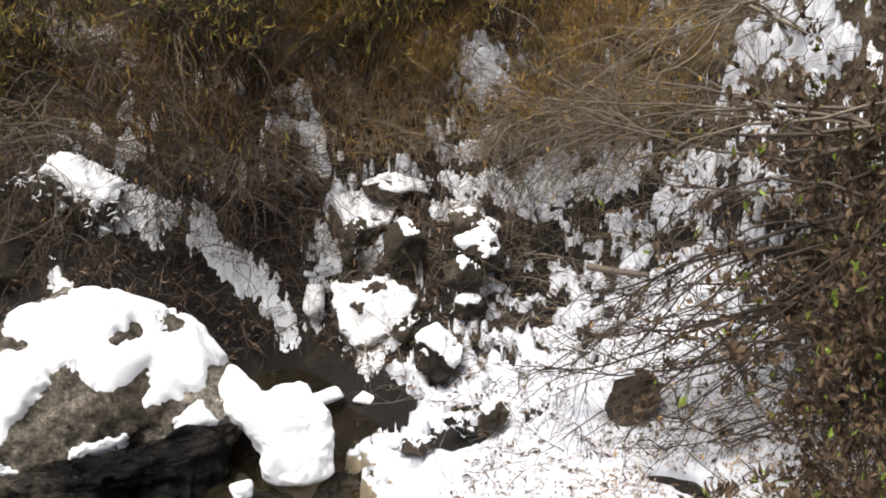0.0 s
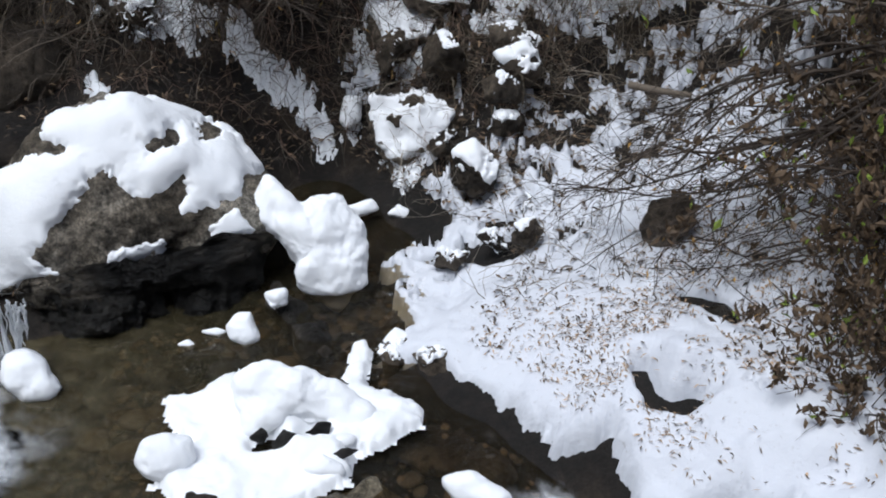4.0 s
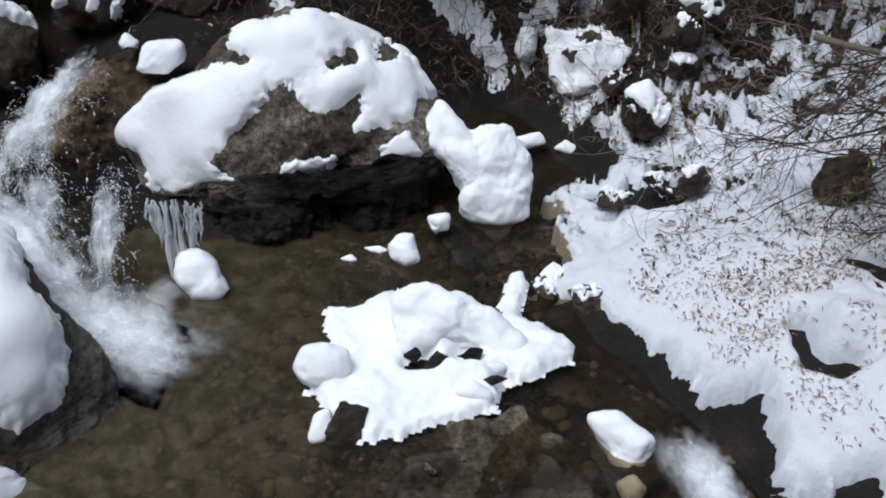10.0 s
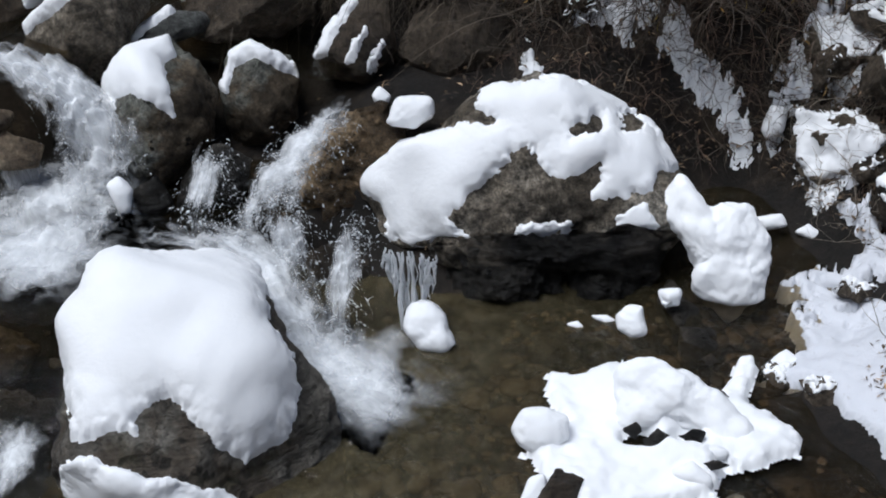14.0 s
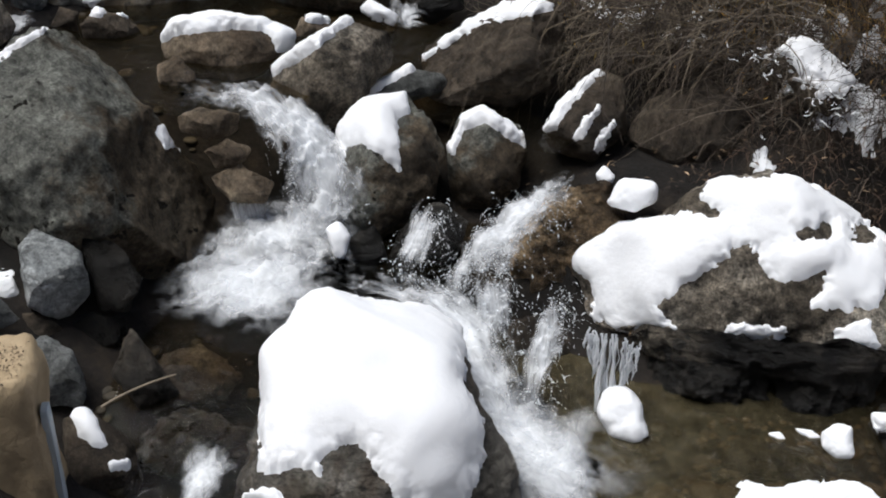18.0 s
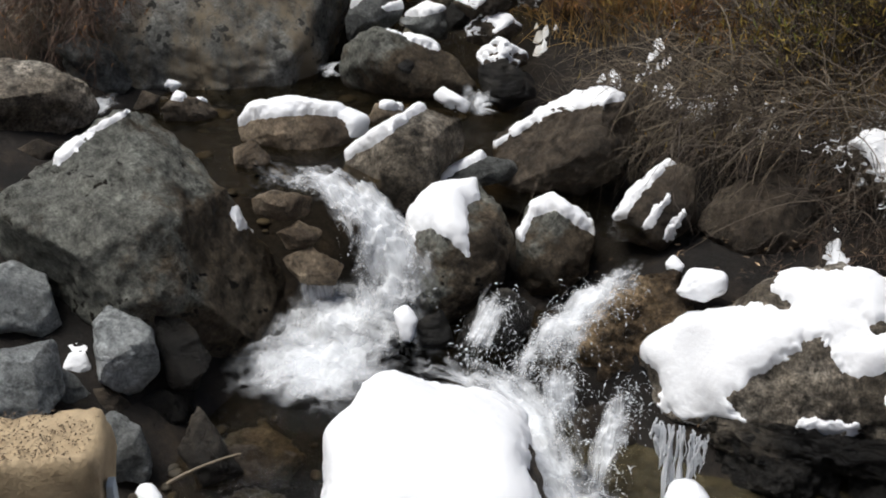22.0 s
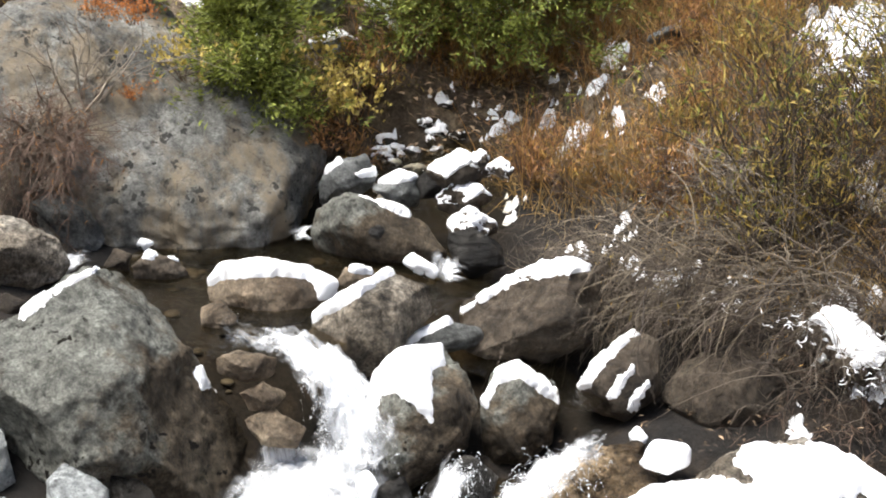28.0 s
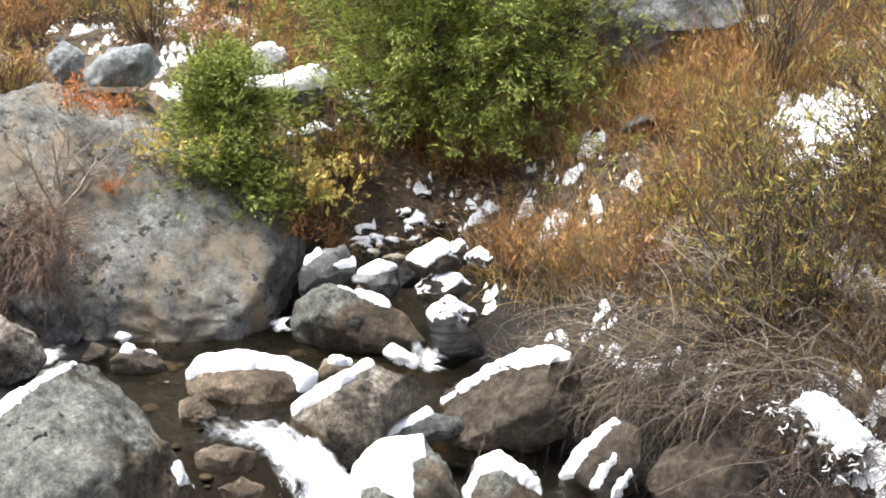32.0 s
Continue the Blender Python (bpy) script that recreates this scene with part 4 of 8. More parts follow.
boulder('rounded_grey_stone', (-3.51, 2.38, 0.01), 54.6, -38.6, [(-0.1, 0.24), (0.03, 0.24), (0.15, 0.09), (0.17, -0.08), (0.1, -0.23), (-0.16, -0.17)], M_ROCK_BROWN, 'brown stone with snow scraps beside the post', depth=0.8, sub=5, seed=27, rough=0.05, boxy=2.5, facets=5, cut=0.72, snow=0.03, patches=[[(-0.07, 0.27), (0.01, 0.26), (0.06, 0.09), (0.02, 0.08), (-0.04, 0.15)], [(0.04, 0.03), (0.14, 0.02), (0.13, -0.02), (0.05, -0.01)]])
boulder('submerged_slab', (-3.76, 2.91, 0.06), 51.0, -34.9, [(-0.1, 0.2), (-0.03, 0.24), (0.0, 0.11), (0.14, -0.04), (0.1, -0.18), (-0.05, -0.14), (-0.08, 0.01)], M_ROCK_BROWN, 'brown slab just under the running water', depth=0.5, sub=4, seed=28, rough=0.05, boxy=2.5, facets=5, cut=0.72, group='stones along the stream')
boulder('wet_stone', (-3.3, 2.69, -0.04), 49.5, -38.8, [(-0.09, 0.07), (-0.02, 0.12), (0.07, 0.06), (0.11, -0.05), (0.03, -0.11), (-0.09, -0.06)], M_ROCK_BLACK, 'dark wet stone in the side channel', depth=0.7, sub=4, seed=29, rough=0.05, boxy=2.5, facets=5, cut=0.72, group='stones along the stream')
boulder('chute_stone', (-4.24, 3.9, 0.83), 46.6, -23.5, [(-0.16, 0.04), (-0.05, 0.08), (0.15, 0.04), (0.15, -0.06), (-0.01, -0.08), (-0.15, -0.03)], M_ROCK_TAN, 'flat brown stone stacked beside the white chute', depth=0.9, sub=5, seed=31, rough=0.05, boxy=2.5, facets=5, cut=0.72, group='stones along the stream')
boulder('chute_stone', (-4.13, 3.88, 0.7), 45.9, -24.9, [(-0.11, 0.02), (0.01, 0.08), (0.12, 0.01), (0.08, -0.06), (-0.07, -0.07)], M_ROCK_TAN, 'brown stone wedged beside the white chute', depth=0.9, sub=5, seed=32, rough=0.05, boxy=2.5, facets=5, cut=0.72, group='stones along the stream')
boulder('chute_stone', (-4.02, 3.87, 0.56), 45.2, -26.4, [(-0.16, 0.05), (-0.01, 0.11), (0.16, 0.0), (0.11, -0.09), (-0.07, -0.08)], M_ROCK_TAN, 'tan wet stone at the lip of the chute', depth=0.9, sub=5, seed=33, rough=0.05, boxy=2.5, facets=5, cut=0.72, group='stones along the stream')
boulder('brown_cobble', (-4.73, 4.14, 0.89), 48.0, -21.2, [(-0.09, 0.07), (0.02, 0.1), (0.11, -0.01), (0.07, -0.09), (-0.08, -0.06)], M_ROCK_TAN, 'small rounded brown stone at the edge of the pool', depth=0.9, sub=5, seed=34, rough=0.05, boxy=2.5, facets=5, cut=0.72, group='stones along the stream')
boulder('snow_topped_slab', (-4.78, 4.59, 0.9), 45.5, -20.2, [(-0.36, 0.05), (-0.27, 0.14), (-0.05, 0.18), (0.2, 0.12), (0.39, 0.03), (0.36, -0.06), (0.24, -0.13), (0.13, -0.19), (-0.16, -0.16), (-0.33, -0.06)], M_ROCK_TAN, 'flat tan slab carrying an even layer of snow', depth=0.8, sub=6, seed=35, rough=0.05, boxy=3, facets=3, cut=0.72, snow=0.05, patches=[[(-0.37, 0.04), (-0.29, 0.16), (-0.05, 0.19), (0.21, 0.14), (0.4, 0.05), (0.37, -0.03), (0.28, -0.05), (0.23, 0.06), (0.07, 0.09), (-0.15, 0.09), (-0.31, 0.06)]])
boulder('faceted_boulder', (-4.03, 4.6, 0.91), 40.4, -21.5, [(-0.36, -0.05), (-0.32, 0.04), (0.1, 0.28), (0.31, 0.23), (0.39, 0.1), (0.3, 0.03), (0.07, -0.23), (-0.05, -0.29), (-0.28, -0.21)], M_GRANITE_BROWN, 'faceted brown granite boulder with a snow band on its edge', depth=0.75, sub=6, seed=36, rough=0.05, boxy=3.4, facets=7, cut=0.62, snow=0.045, patches=[[(-0.35, 0.02), (-0.29, 0.08), (0.09, 0.3), (0.12, 0.27), (-0.11, 0.11), (-0.26, 0.02), (-0.32, -0.01)]])
boulder('brown_cobble', (-4.6, 5.11, 0.89), 41.3, -19.5, [(-0.13, -0.04), (-0.05, 0.07), (0.13, 0.05), (0.08, -0.04), (-0.05, -0.07)], M_ROCK_TAN, 'small brown stone with a dab of snow', depth=0.9, sub=5, seed=37, rough=0.05, boxy=2.5, facets=5, cut=0.72, snow=0.035, patches=[[(-0.04, 0.05), (0.01, 0.11), (0.12, 0.09), (0.11, 0.03), (0.03, 0.03)]], group='stones along the stream')
boulder('snow_lump_stone', (-4.34, 5.43, 0.93), 37.9, -19.0, [(-0.11, 0.03), (-0.06, 0.07), (0.09, -0.01), (0.08, -0.06), (-0.02, -0.04)], M_ROCK_BROWN, 'small stone wholly under snow', depth=0.9, sub=4, seed=38, rough=0.05, boxy=2.5, facets=5, cut=0.72, snow=0.03, cap=-0.6, group='stones along the stream')
boulder('leaning_slab', (-3.8, 4.93, 0.77), 36.8, -22.3, [(-0.27, -0.09), (-0.16, 0.01), (0.03, 0.12), (0.22, 0.07), (0.25, -0.0), (0.06, -0.05), (-0.13, -0.1)], M_GRANITE_GREY, 'grey slab with snow on its sloping edge', depth=0.8, sub=5, seed=39, rough=0.05, boxy=2.5, facets=5, cut=0.72, snow=0.035, patches=[[(-0.28, -0.1), (-0.18, 0.02), (0.03, 0.13), (0.06, 0.1), (-0.1, 0.01), (-0.22, -0.08)]])
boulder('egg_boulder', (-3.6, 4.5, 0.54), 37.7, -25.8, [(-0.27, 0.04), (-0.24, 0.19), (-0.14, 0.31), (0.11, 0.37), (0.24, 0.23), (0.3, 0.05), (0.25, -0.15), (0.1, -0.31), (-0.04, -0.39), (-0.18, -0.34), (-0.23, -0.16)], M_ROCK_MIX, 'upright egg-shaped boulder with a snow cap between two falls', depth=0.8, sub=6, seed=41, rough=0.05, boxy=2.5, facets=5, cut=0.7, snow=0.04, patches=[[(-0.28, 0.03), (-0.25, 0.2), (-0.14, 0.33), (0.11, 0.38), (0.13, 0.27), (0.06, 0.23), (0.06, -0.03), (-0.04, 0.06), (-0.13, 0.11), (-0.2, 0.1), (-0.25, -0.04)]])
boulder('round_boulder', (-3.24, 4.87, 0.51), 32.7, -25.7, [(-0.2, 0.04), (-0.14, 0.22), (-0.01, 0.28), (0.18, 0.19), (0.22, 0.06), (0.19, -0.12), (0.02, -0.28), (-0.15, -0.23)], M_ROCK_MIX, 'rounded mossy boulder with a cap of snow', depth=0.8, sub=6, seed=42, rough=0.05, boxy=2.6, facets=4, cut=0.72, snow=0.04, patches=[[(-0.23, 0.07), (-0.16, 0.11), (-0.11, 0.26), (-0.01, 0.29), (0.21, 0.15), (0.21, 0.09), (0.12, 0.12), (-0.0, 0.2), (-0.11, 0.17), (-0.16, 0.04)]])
boulder('wet_stone', (-3.19, 4.3, 0.3), 35.6, -29.4, [(-0.22, -0.13), (-0.16, 0.04), (0.03, 0.22), (0.21, 0.11), (0.13, -0.09), (-0.01, -0.18)], M_ROCK_BLACK, 'dark stone under a thin veil of water', depth=0.8, sub=5, seed=43, rough=0.05, boxy=2.5, facets=5, cut=0.72, group='stones along the stream')
boulder('wet_stone', (-3.43, 4.06, 0.29), 39.2, -29.8, [(-0.13, 0.04), (0.07, 0.13), (0.14, -0.07), (-0.1, -0.11)], M_ROCK_BLACK, 'black wet stone at the foot of the egg-shaped boulder', depth=0.8, sub=4, seed=44, rough=0.05, boxy=2.5, facets=5, cut=0.72, group='stones along the stream')
boulder('ice_lump', (-3.47, 3.93, 0.39), 40.5, -29.3, [(-0.06, 0.07), (0.01, 0.1), (0.06, 0.02), (0.03, -0.1), (-0.02, -0.09)], M_SNOW, 'small lump of ice and snow in the spray', depth=0.8, sub=4, seed=45, rough=0.05, boxy=2.5, facets=0, cut=0.72)
boulder('overhung_boulder', (-3.43, 5.3, 0.86), 32.1, -20.9, [(-0.42, 0.05), (-0.3, 0.17), (-0.08, 0.3), (0.15, 0.36), (0.3, 0.34), (0.36, 0.12), (0.3, -0.1), (0.05, -0.2), (-0.26, -0.22), (-0.44, -0.13)], M_ROCK_BROWN, 'brown boulder under drooping twigs with a snowy edge', depth=0.8, sub=6, seed=46, rough=0.08, boxy=3.0, facets=7, cut=0.66, snow=0.012, patches=[[(-0.42, 0.04), (-0.3, 0.17), (-0.08, 0.31), (0.16, 0.38), (0.3, 0.35), (0.28, 0.3), (0.1, 0.27), (-0.12, 0.22), (-0.38, 0.06)]])
boulder('striped_snow_rock', (-2.83, 5.24, 0.74), 27.5, -23.4, [(-0.24, -0.07), (-0.14, 0.09), (0.05, 0.26), (0.17, 0.2), (0.2, -0.06), (0.03, -0.23), (-0.18, -0.2)], M_ROCK_BROWN, 'brown rock with stripes of snow', depth=0.8, sub=6, seed=47, rough=0.05, boxy=2.5, facets=5, cut=0.72, snow=0.018, patches=[[(-0.24, -0.09), (-0.16, 0.08), (0.02, 0.26), (0.06, 0.23), (-0.08, 0.08), (-0.18, -0.08)], [(-0.07, -0.11), (-0.02, 0.0), (0.04, 0.06), (0.05, 0.03), (0.0, -0.05), (-0.03, -0.12)], [(0.04, -0.16), (0.08, -0.06), (0.13, 0.0), (0.14, -0.03), (0.1, -0.1), (0.08, -0.17)]])
boulder('brown_boulder', (-2.36, 5.52, 0.69), 22.2, -23.6, [(-0.35, -0.07), (-0.26, 0.15), (0.02, 0.28), (0.26, 0.15), (0.34, -0.04), (0.16, -0.22), (-0.09, -0.27)], M_ROCK_BROWN, 'brown boulder beneath overhanging bare twigs', depth=0.8, sub=6, seed=48, rough=0.05, boxy=2.5, facets=5, cut=0.72)
boulder('snow_lump', (-2.55, 4.92, 0.59), 26.5, -26.2, [(-0.05, 0.02), (-0.01, 0.07), (0.05, 0.02), (0.02, -0.05), (-0.03, -0.04)], M_SNOW, 'little ball of snow on a pebble', depth=0.9, sub=4, seed=49, rough=0.05, boxy=2.5, facets=0, cut=0.72, group='snow lumps in the stream')
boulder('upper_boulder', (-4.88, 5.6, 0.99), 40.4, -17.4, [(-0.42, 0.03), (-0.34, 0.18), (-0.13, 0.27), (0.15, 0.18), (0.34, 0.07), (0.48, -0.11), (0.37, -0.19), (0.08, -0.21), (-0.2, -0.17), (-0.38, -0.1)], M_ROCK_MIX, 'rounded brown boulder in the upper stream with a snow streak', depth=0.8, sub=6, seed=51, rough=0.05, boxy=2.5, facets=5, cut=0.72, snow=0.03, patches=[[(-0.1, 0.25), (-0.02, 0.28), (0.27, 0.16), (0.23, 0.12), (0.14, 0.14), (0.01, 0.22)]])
boulder('upper_stone', (-5.38, 5.9, 1.2), 41.7, -14.9, [(-0.18, -0.04), (-0.1, 0.12), (0.13, 0.18), (0.21, 0.06), (0.17, -0.04), (-0.03, -0.16), (-0.17, -0.18)], M_GRANITE_GREY, 'grey stone with a touch of snow above the upper pool', depth=0.8, sub=5, seed=52, rough=0.05, boxy=2.5, facets=5, cut=0.72, snow=0.03, patches=[[(0.05, 0.05), (0.2, 0.1), (0.2, 0.04), (0.09, 0.02)], [(-0.16, 0.06), (-0.04, 0.16), (-0.02, 0.13), (-0.13, 0.04)]])
boulder('upper_stone', (-5.04, 6.06, 1.17), 39.1, -15.3, [(-0.2, 0.02), (-0.01, 0.12), (0.15, 0.06), (0.12, -0.12), (-0.05, -0.1)], M_GRANITE_GREY, 'grey stone with snow on top in the upper cascade', depth=0.8, sub=5, seed=53, rough=0.05, boxy=2.5, facets=5, cut=0.72, snow=0.03, patches=[[(-0.17, 0.05), (-0.01, 0.14), (0.13, 0.11), (0.1, 0.07), (-0.11, 0.03)]])
boulder('upper_stone', (-4.85, 6.15, 1.22), 37.6, -15.0, [(-0.1, 0.03), (-0.03, 0.1), (0.08, 0.07), (0.07, -0.09), (-0.07, -0.1)], M_ROCK_BLACK, 'dark wet stone in the upper cascade', depth=0.8, sub=4, seed=54, rough=0.05, boxy=2.5, facets=5, cut=0.72)
boulder('snowy_stone', (-4.58, 6.08, 1.37), 36.3, -14.4, [(-0.2, 0.01), (0.01, 0.14), (0.24, 0.0), (0.07, -0.1), (-0.14, -0.1)], M_ROCK_BROWN, 'snow-covered stone on the bank of the upper cascade', depth=0.9, sub=5, seed=55, rough=0.1, boxy=2.5, facets=8, cut=0.6, snow=0.02, cap=0.45, group='snowy stones of the upper cascade')
boulder('snowy_stone', (-4.52, 6.06, 1.21), 36.0, -15.6, [(-0.17, 0.0), (-0.01, 0.13), (0.2, 0.01), (0.08, -0.09), (-0.13, -0.09)], M_ROCK_BROWN, 'snow-covered stone on the bank of the upper cascade', depth=0.9, sub=5, seed=56, rough=0.1, boxy=2.5, facets=8, cut=0.6, snow=0.02, cap=0.45, group='snowy stones of the upper cascade')
boulder('snowy_stone', (-4.37, 5.95, 1.07), 35.6, -17.0, [(-0.17, 0.02), (-0.01, 0.12), (0.2, 0.0), (0.05, -0.11), (-0.1, -0.1)], M_ROCK_BROWN, 'snow-covered stone on the bank of the upper cascade', depth=0.9, sub=5, seed=57, rough=0.1, boxy=2.5, facets=8, cut=0.6, snow=0.02, cap=0.45, group='snowy stones of the upper cascade')
boulder('snowy_stone', (-4.37, 6.03, 1.5), 35.2, -13.8, [(-0.07, 0.0), (-0.01, 0.06), (0.06, 0.0), (0.01, -0.08)], M_ROCK_BROWN, 'snow-covered stone on the bank of the upper cascade', depth=0.9, sub=5, seed=58, rough=0.1, boxy=2.5, facets=8, cut=0.6, snow=0.02, cap=0.45, group='snowy stones of the upper cascade')
boulder('snowy_stone', (-4.19, 6.01, 1.48), 34.2, -14.1, [(-0.09, -0.0), (-0.01, 0.05), (0.08, 0.0), (0.01, -0.06)], M_ROCK_BROWN, 'snow-covered stone on the bank of the upper cascade', depth=0.9, sub=5, seed=59, rough=0.1, boxy=2.5, facets=8, cut=0.6, snow=0.02, cap=0.45, group='snowy stones of the upper cascade')
boulder('snowy_stone', (-5.7, 6.68, 1.3), 40.1, -13.1, [(0.08, -0.01), (0.03, -0.04), (-0.01, -0.04), (-0.07, -0.02), (-0.06, 0.01), (-0.01, 0.03), (0.04, 0.03)], M_ROCK_SLAB, 'small snow-dusted stone of the upper cascade', depth=0.9, sub=4, seed=68, rough=0.09, boxy=3, facets=5, cut=0.72, snow=0.02, cap=0.5984519217446436, group='snowy stones of the upper cascade')
boulder('snowy_stone', (-5.46, 6.91, 1.3), 38.0, -13.1, [(0.04, -0.0), (0.02, -0.03), (-0.01, -0.03), (-0.03, -0.01), (-0.03, 0.01), (-0.01, 0.03), (0.02, 0.02)], M_ROCK_BROWN, 'small snow-dusted stone of the upper cascade', depth=0.9, sub=4, seed=69, rough=0.09, boxy=3, facets=5, cut=0.72, snow=0.02, cap=0.588256986796176, group='snowy stones of the upper cascade')
boulder('snowy_stone', (-5.69, 6.63, 1.23), 40.3, -13.6, [(0.1, -0.0), (0.07, -0.02), (-0.02, -0.03), (-0.08, -0.01), (-0.1, 0.01), (-0.02, 0.02), (0.04, 0.02)], M_ROCK_SLAB, 'small snow-dusted stone of the upper cascade', depth=0.9, sub=4, seed=71, rough=0.09, boxy=3, facets=5, cut=0.72, snow=0.02, cap=0.37245205385339597, group='snowy stones of the upper cascade')
boulder('snowy_stone', (-5.7, 6.65, 1.27), 40.2, -13.4, [(0.05, -0.0), (0.03, -0.04), (-0.0, -0.05), (-0.04, -0.02), (-0.04, 0.02), (-0.01, 0.04), (0.03, 0.03)], M_ROCK_BROWN, 'small snow-dusted stone of the upper cascade', depth=0.9, sub=4, seed=72, rough=0.09, boxy=3, facets=5, cut=0.72, snow=0.02, cap=0.4447162433497238, group='snowy stones of the upper cascade')
boulder('snowy_stone', (-5.43, 7.0, 1.36), 37.4, -12.6, [(0.05, 0.0), (0.04, -0.04), (-0.0, -0.04), (-0.05, -0.02), (-0.04, 0.02), (-0.01, 0.04), (0.03, 0.04)], M_ROCK_SLAB, 'small snow-dusted stone of the upper cascade', depth=0.9, sub=4, seed=74, rough=0.09, boxy=3, facets=5, cut=0.72, snow=0.02, cap=0.4283971942558093, group='snowy stones of the upper cascade')
boulder('snowy_stone', (-5.18, 6.91, 1.21), 36.5, -13.9, [(0.05, -0.01), (0.02, -0.03), (-0.02, -0.03), (-0.05, -0.02), (-0.05, 0.0), (-0.02, 0.03), (0.03, 0.02)], M_ROCK_BROWN, 'small snow-dusted stone of the upper cascade', depth=0.9, sub=4, seed=75, rough=0.09, boxy=3, facets=5, cut=0.72, snow=0.02, cap=0.4342139322976233, group='snowy stones of the upper cascade')
boulder('snowy_stone', (-5.45, 6.96, 1.34), 37.7, -12.7, [(0.07, 0.0), (0.06, -0.02), (-0.01, -0.02), (-0.06, -0.01), (-0.08, 0.01), (-0.01, 0.04), (0.05, 0.03)], M_GRANITE_GREY, 'small snow-dusted stone of the upper cascade', depth=0.9, sub=4, seed=76, rough=0.09, boxy=3, facets=5, cut=0.72, snow=0.02, cap=0.36653656200469686, group='snowy stones of the upper cascade')
boulder('snowy_stone', (-5.66, 6.61, 1.19), 40.2, -13.9, [(0.09, 0.0), (0.04, -0.03), (-0.02, -0.02), (-0.09, -0.02), (-0.08, 0.01), (-0.02, 0.03), (0.04, 0.02)], M_ROCK_SLAB, 'small snow-dusted stone of the upper cascade', depth=0.9, sub=4, seed=77, rough=0.09, boxy=3, facets=5, cut=0.72, snow=0.02, cap=0.736141009723843, group='snowy stones of the upper cascade')
boulder('snowy_stone', (-5.58, 6.72, 1.2), 39.3, -13.8, [(0.04, -0.0), (0.03, -0.02), (-0.0, -0.03), (-0.03, -0.02), (-0.03, 0.01), (-0.0, 0.03), (0.02, 0.01)], M_ROCK_BROWN, 'small snow-dusted stone of the upper cascade', depth=0.9, sub=4, seed=78, rough=0.09, boxy=3, facets=5, cut=0.72, snow=0.02, cap=0.4164049931008706, group='snowy stones of the upper cascade')
boulder('snowy_stone', (-5.6, 6.64, 1.14), 39.8, -14.3, [(0.05, -0.0), (0.05, -0.03), (-0.01, -0.04), (-0.06, -0.02), (-0.06, 0.01), (-0.01, 0.03), (0.05, 0.03)], M_ROCK_SLAB, 'small snow-dusted stone of the upper cascade', depth=0.9, sub=4, seed=80, rough=0.09, boxy=3, facets=5, cut=0.72, snow=0.02, cap=0.4044913357535693, group='snowy stones of the upper cascade')
boulder('snowy_stone', (-5.24, 6.84, 1.17), 37.1, -14.2, [(0.06, -0.0), (0.04, -0.03), (-0.0, -0.04), (-0.05, -0.02), (-0.07, 0.01), (-0.01, 0.04), (0.05, 0.02)], M_ROCK_BROWN, 'small snow-dusted stone of the upper cascade', depth=0.9, sub=4, seed=81, rough=0.09, boxy=3, facets=5, cut=0.72, snow=0.02, cap=0.6172698976291731, group='snowy stones of the upper cascade')
boulder('snowy_stone', (-5.63, 6.72, 1.24), 39.6, -13.5, [(0.07, -0.0), (0.04, -0.02), (-0.02, -0.03), (-0.05, -0.02), (-0.08, 0.01), (-0.02, 0.02), (0.05, 0.01)], M_GRANITE_GREY, 'small snow-dusted stone of the upper cascade', depth=0.9, sub=4, seed=82, rough=0.09, boxy=3, facets=5, cut=0.72, snow=0.02, cap=0.5323686119669052, group='snowy stones of the upper cascade')
boulder('snowy_stone', (-5.54, 6.96, 1.41), 38.2, -12.3, [(0.07, -0.0), (0.05, -0.03), (-0.01, -0.04), (-0.06, -0.02), (-0.07, 0.01), (-0.02, 0.03), (0.05, 0.03)], M_ROCK_SLAB, 'small snow-dusted stone of the upper cascade', depth=0.9, sub=4, seed=83, rough=0.09, boxy=3, facets=5, cut=0.72, snow=0.02, cap=0.520604973779601, group='snowy stones of the upper cascade')
boulder('snowy_stone', (-5.6, 6.64, 1.14), 39.8, -14.2, [(0.08, 0.01), (0.06, -0.02), (-0.03, -0.03), (-0.07, -0.01), (-0.09, 0.02), (-0.02, 0.03), (0.05, 0.03)], M_ROCK_SLAB, 'small snow-dusted stone of the upper cascade', depth=0.9, sub=4, seed=86, rough=0.09, boxy=3, facets=5, cut=0.72, snow=0.02, cap=0.5511074710073132, group='snowy stones of the upper cascade')
boulder('snowy_stone', (-5.12, 6.89, 1.19), 36.3, -14.1, [(0.04, 0.0), (0.01, -0.03), (-0.02, -0.03), (-0.04, -0.02), (-0.03, 0.01), (-0.02, 0.03), (0.01, 0.03)], M_GRANITE_GREY, 'small snow-dusted stone of the upper cascade', depth=0.9, sub=4, seed=88, rough=0.09, boxy=3, facets=5, cut=0.72, snow=0.02, cap=0.6813419991527665, group='snowy stones of the upper cascade')
boulder('snowy_stone', (-5.51, 6.8, 1.23), 38.7, -13.6, [(0.06, -0.0), (0.02, -0.03), (-0.02, -0.02), (-0.05, -0.01), (-0.07, 0.01), (-0.01, 0.02), (0.04, 0.02)], M_ROCK_SLAB, 'small snow-dusted stone of the upper cascade', depth=0.9, sub=4, seed=89, rough=0.09, boxy=3, facets=5, cut=0.72, snow=0.02, cap=0.4208347593121388, group='snowy stones of the upper cascade')
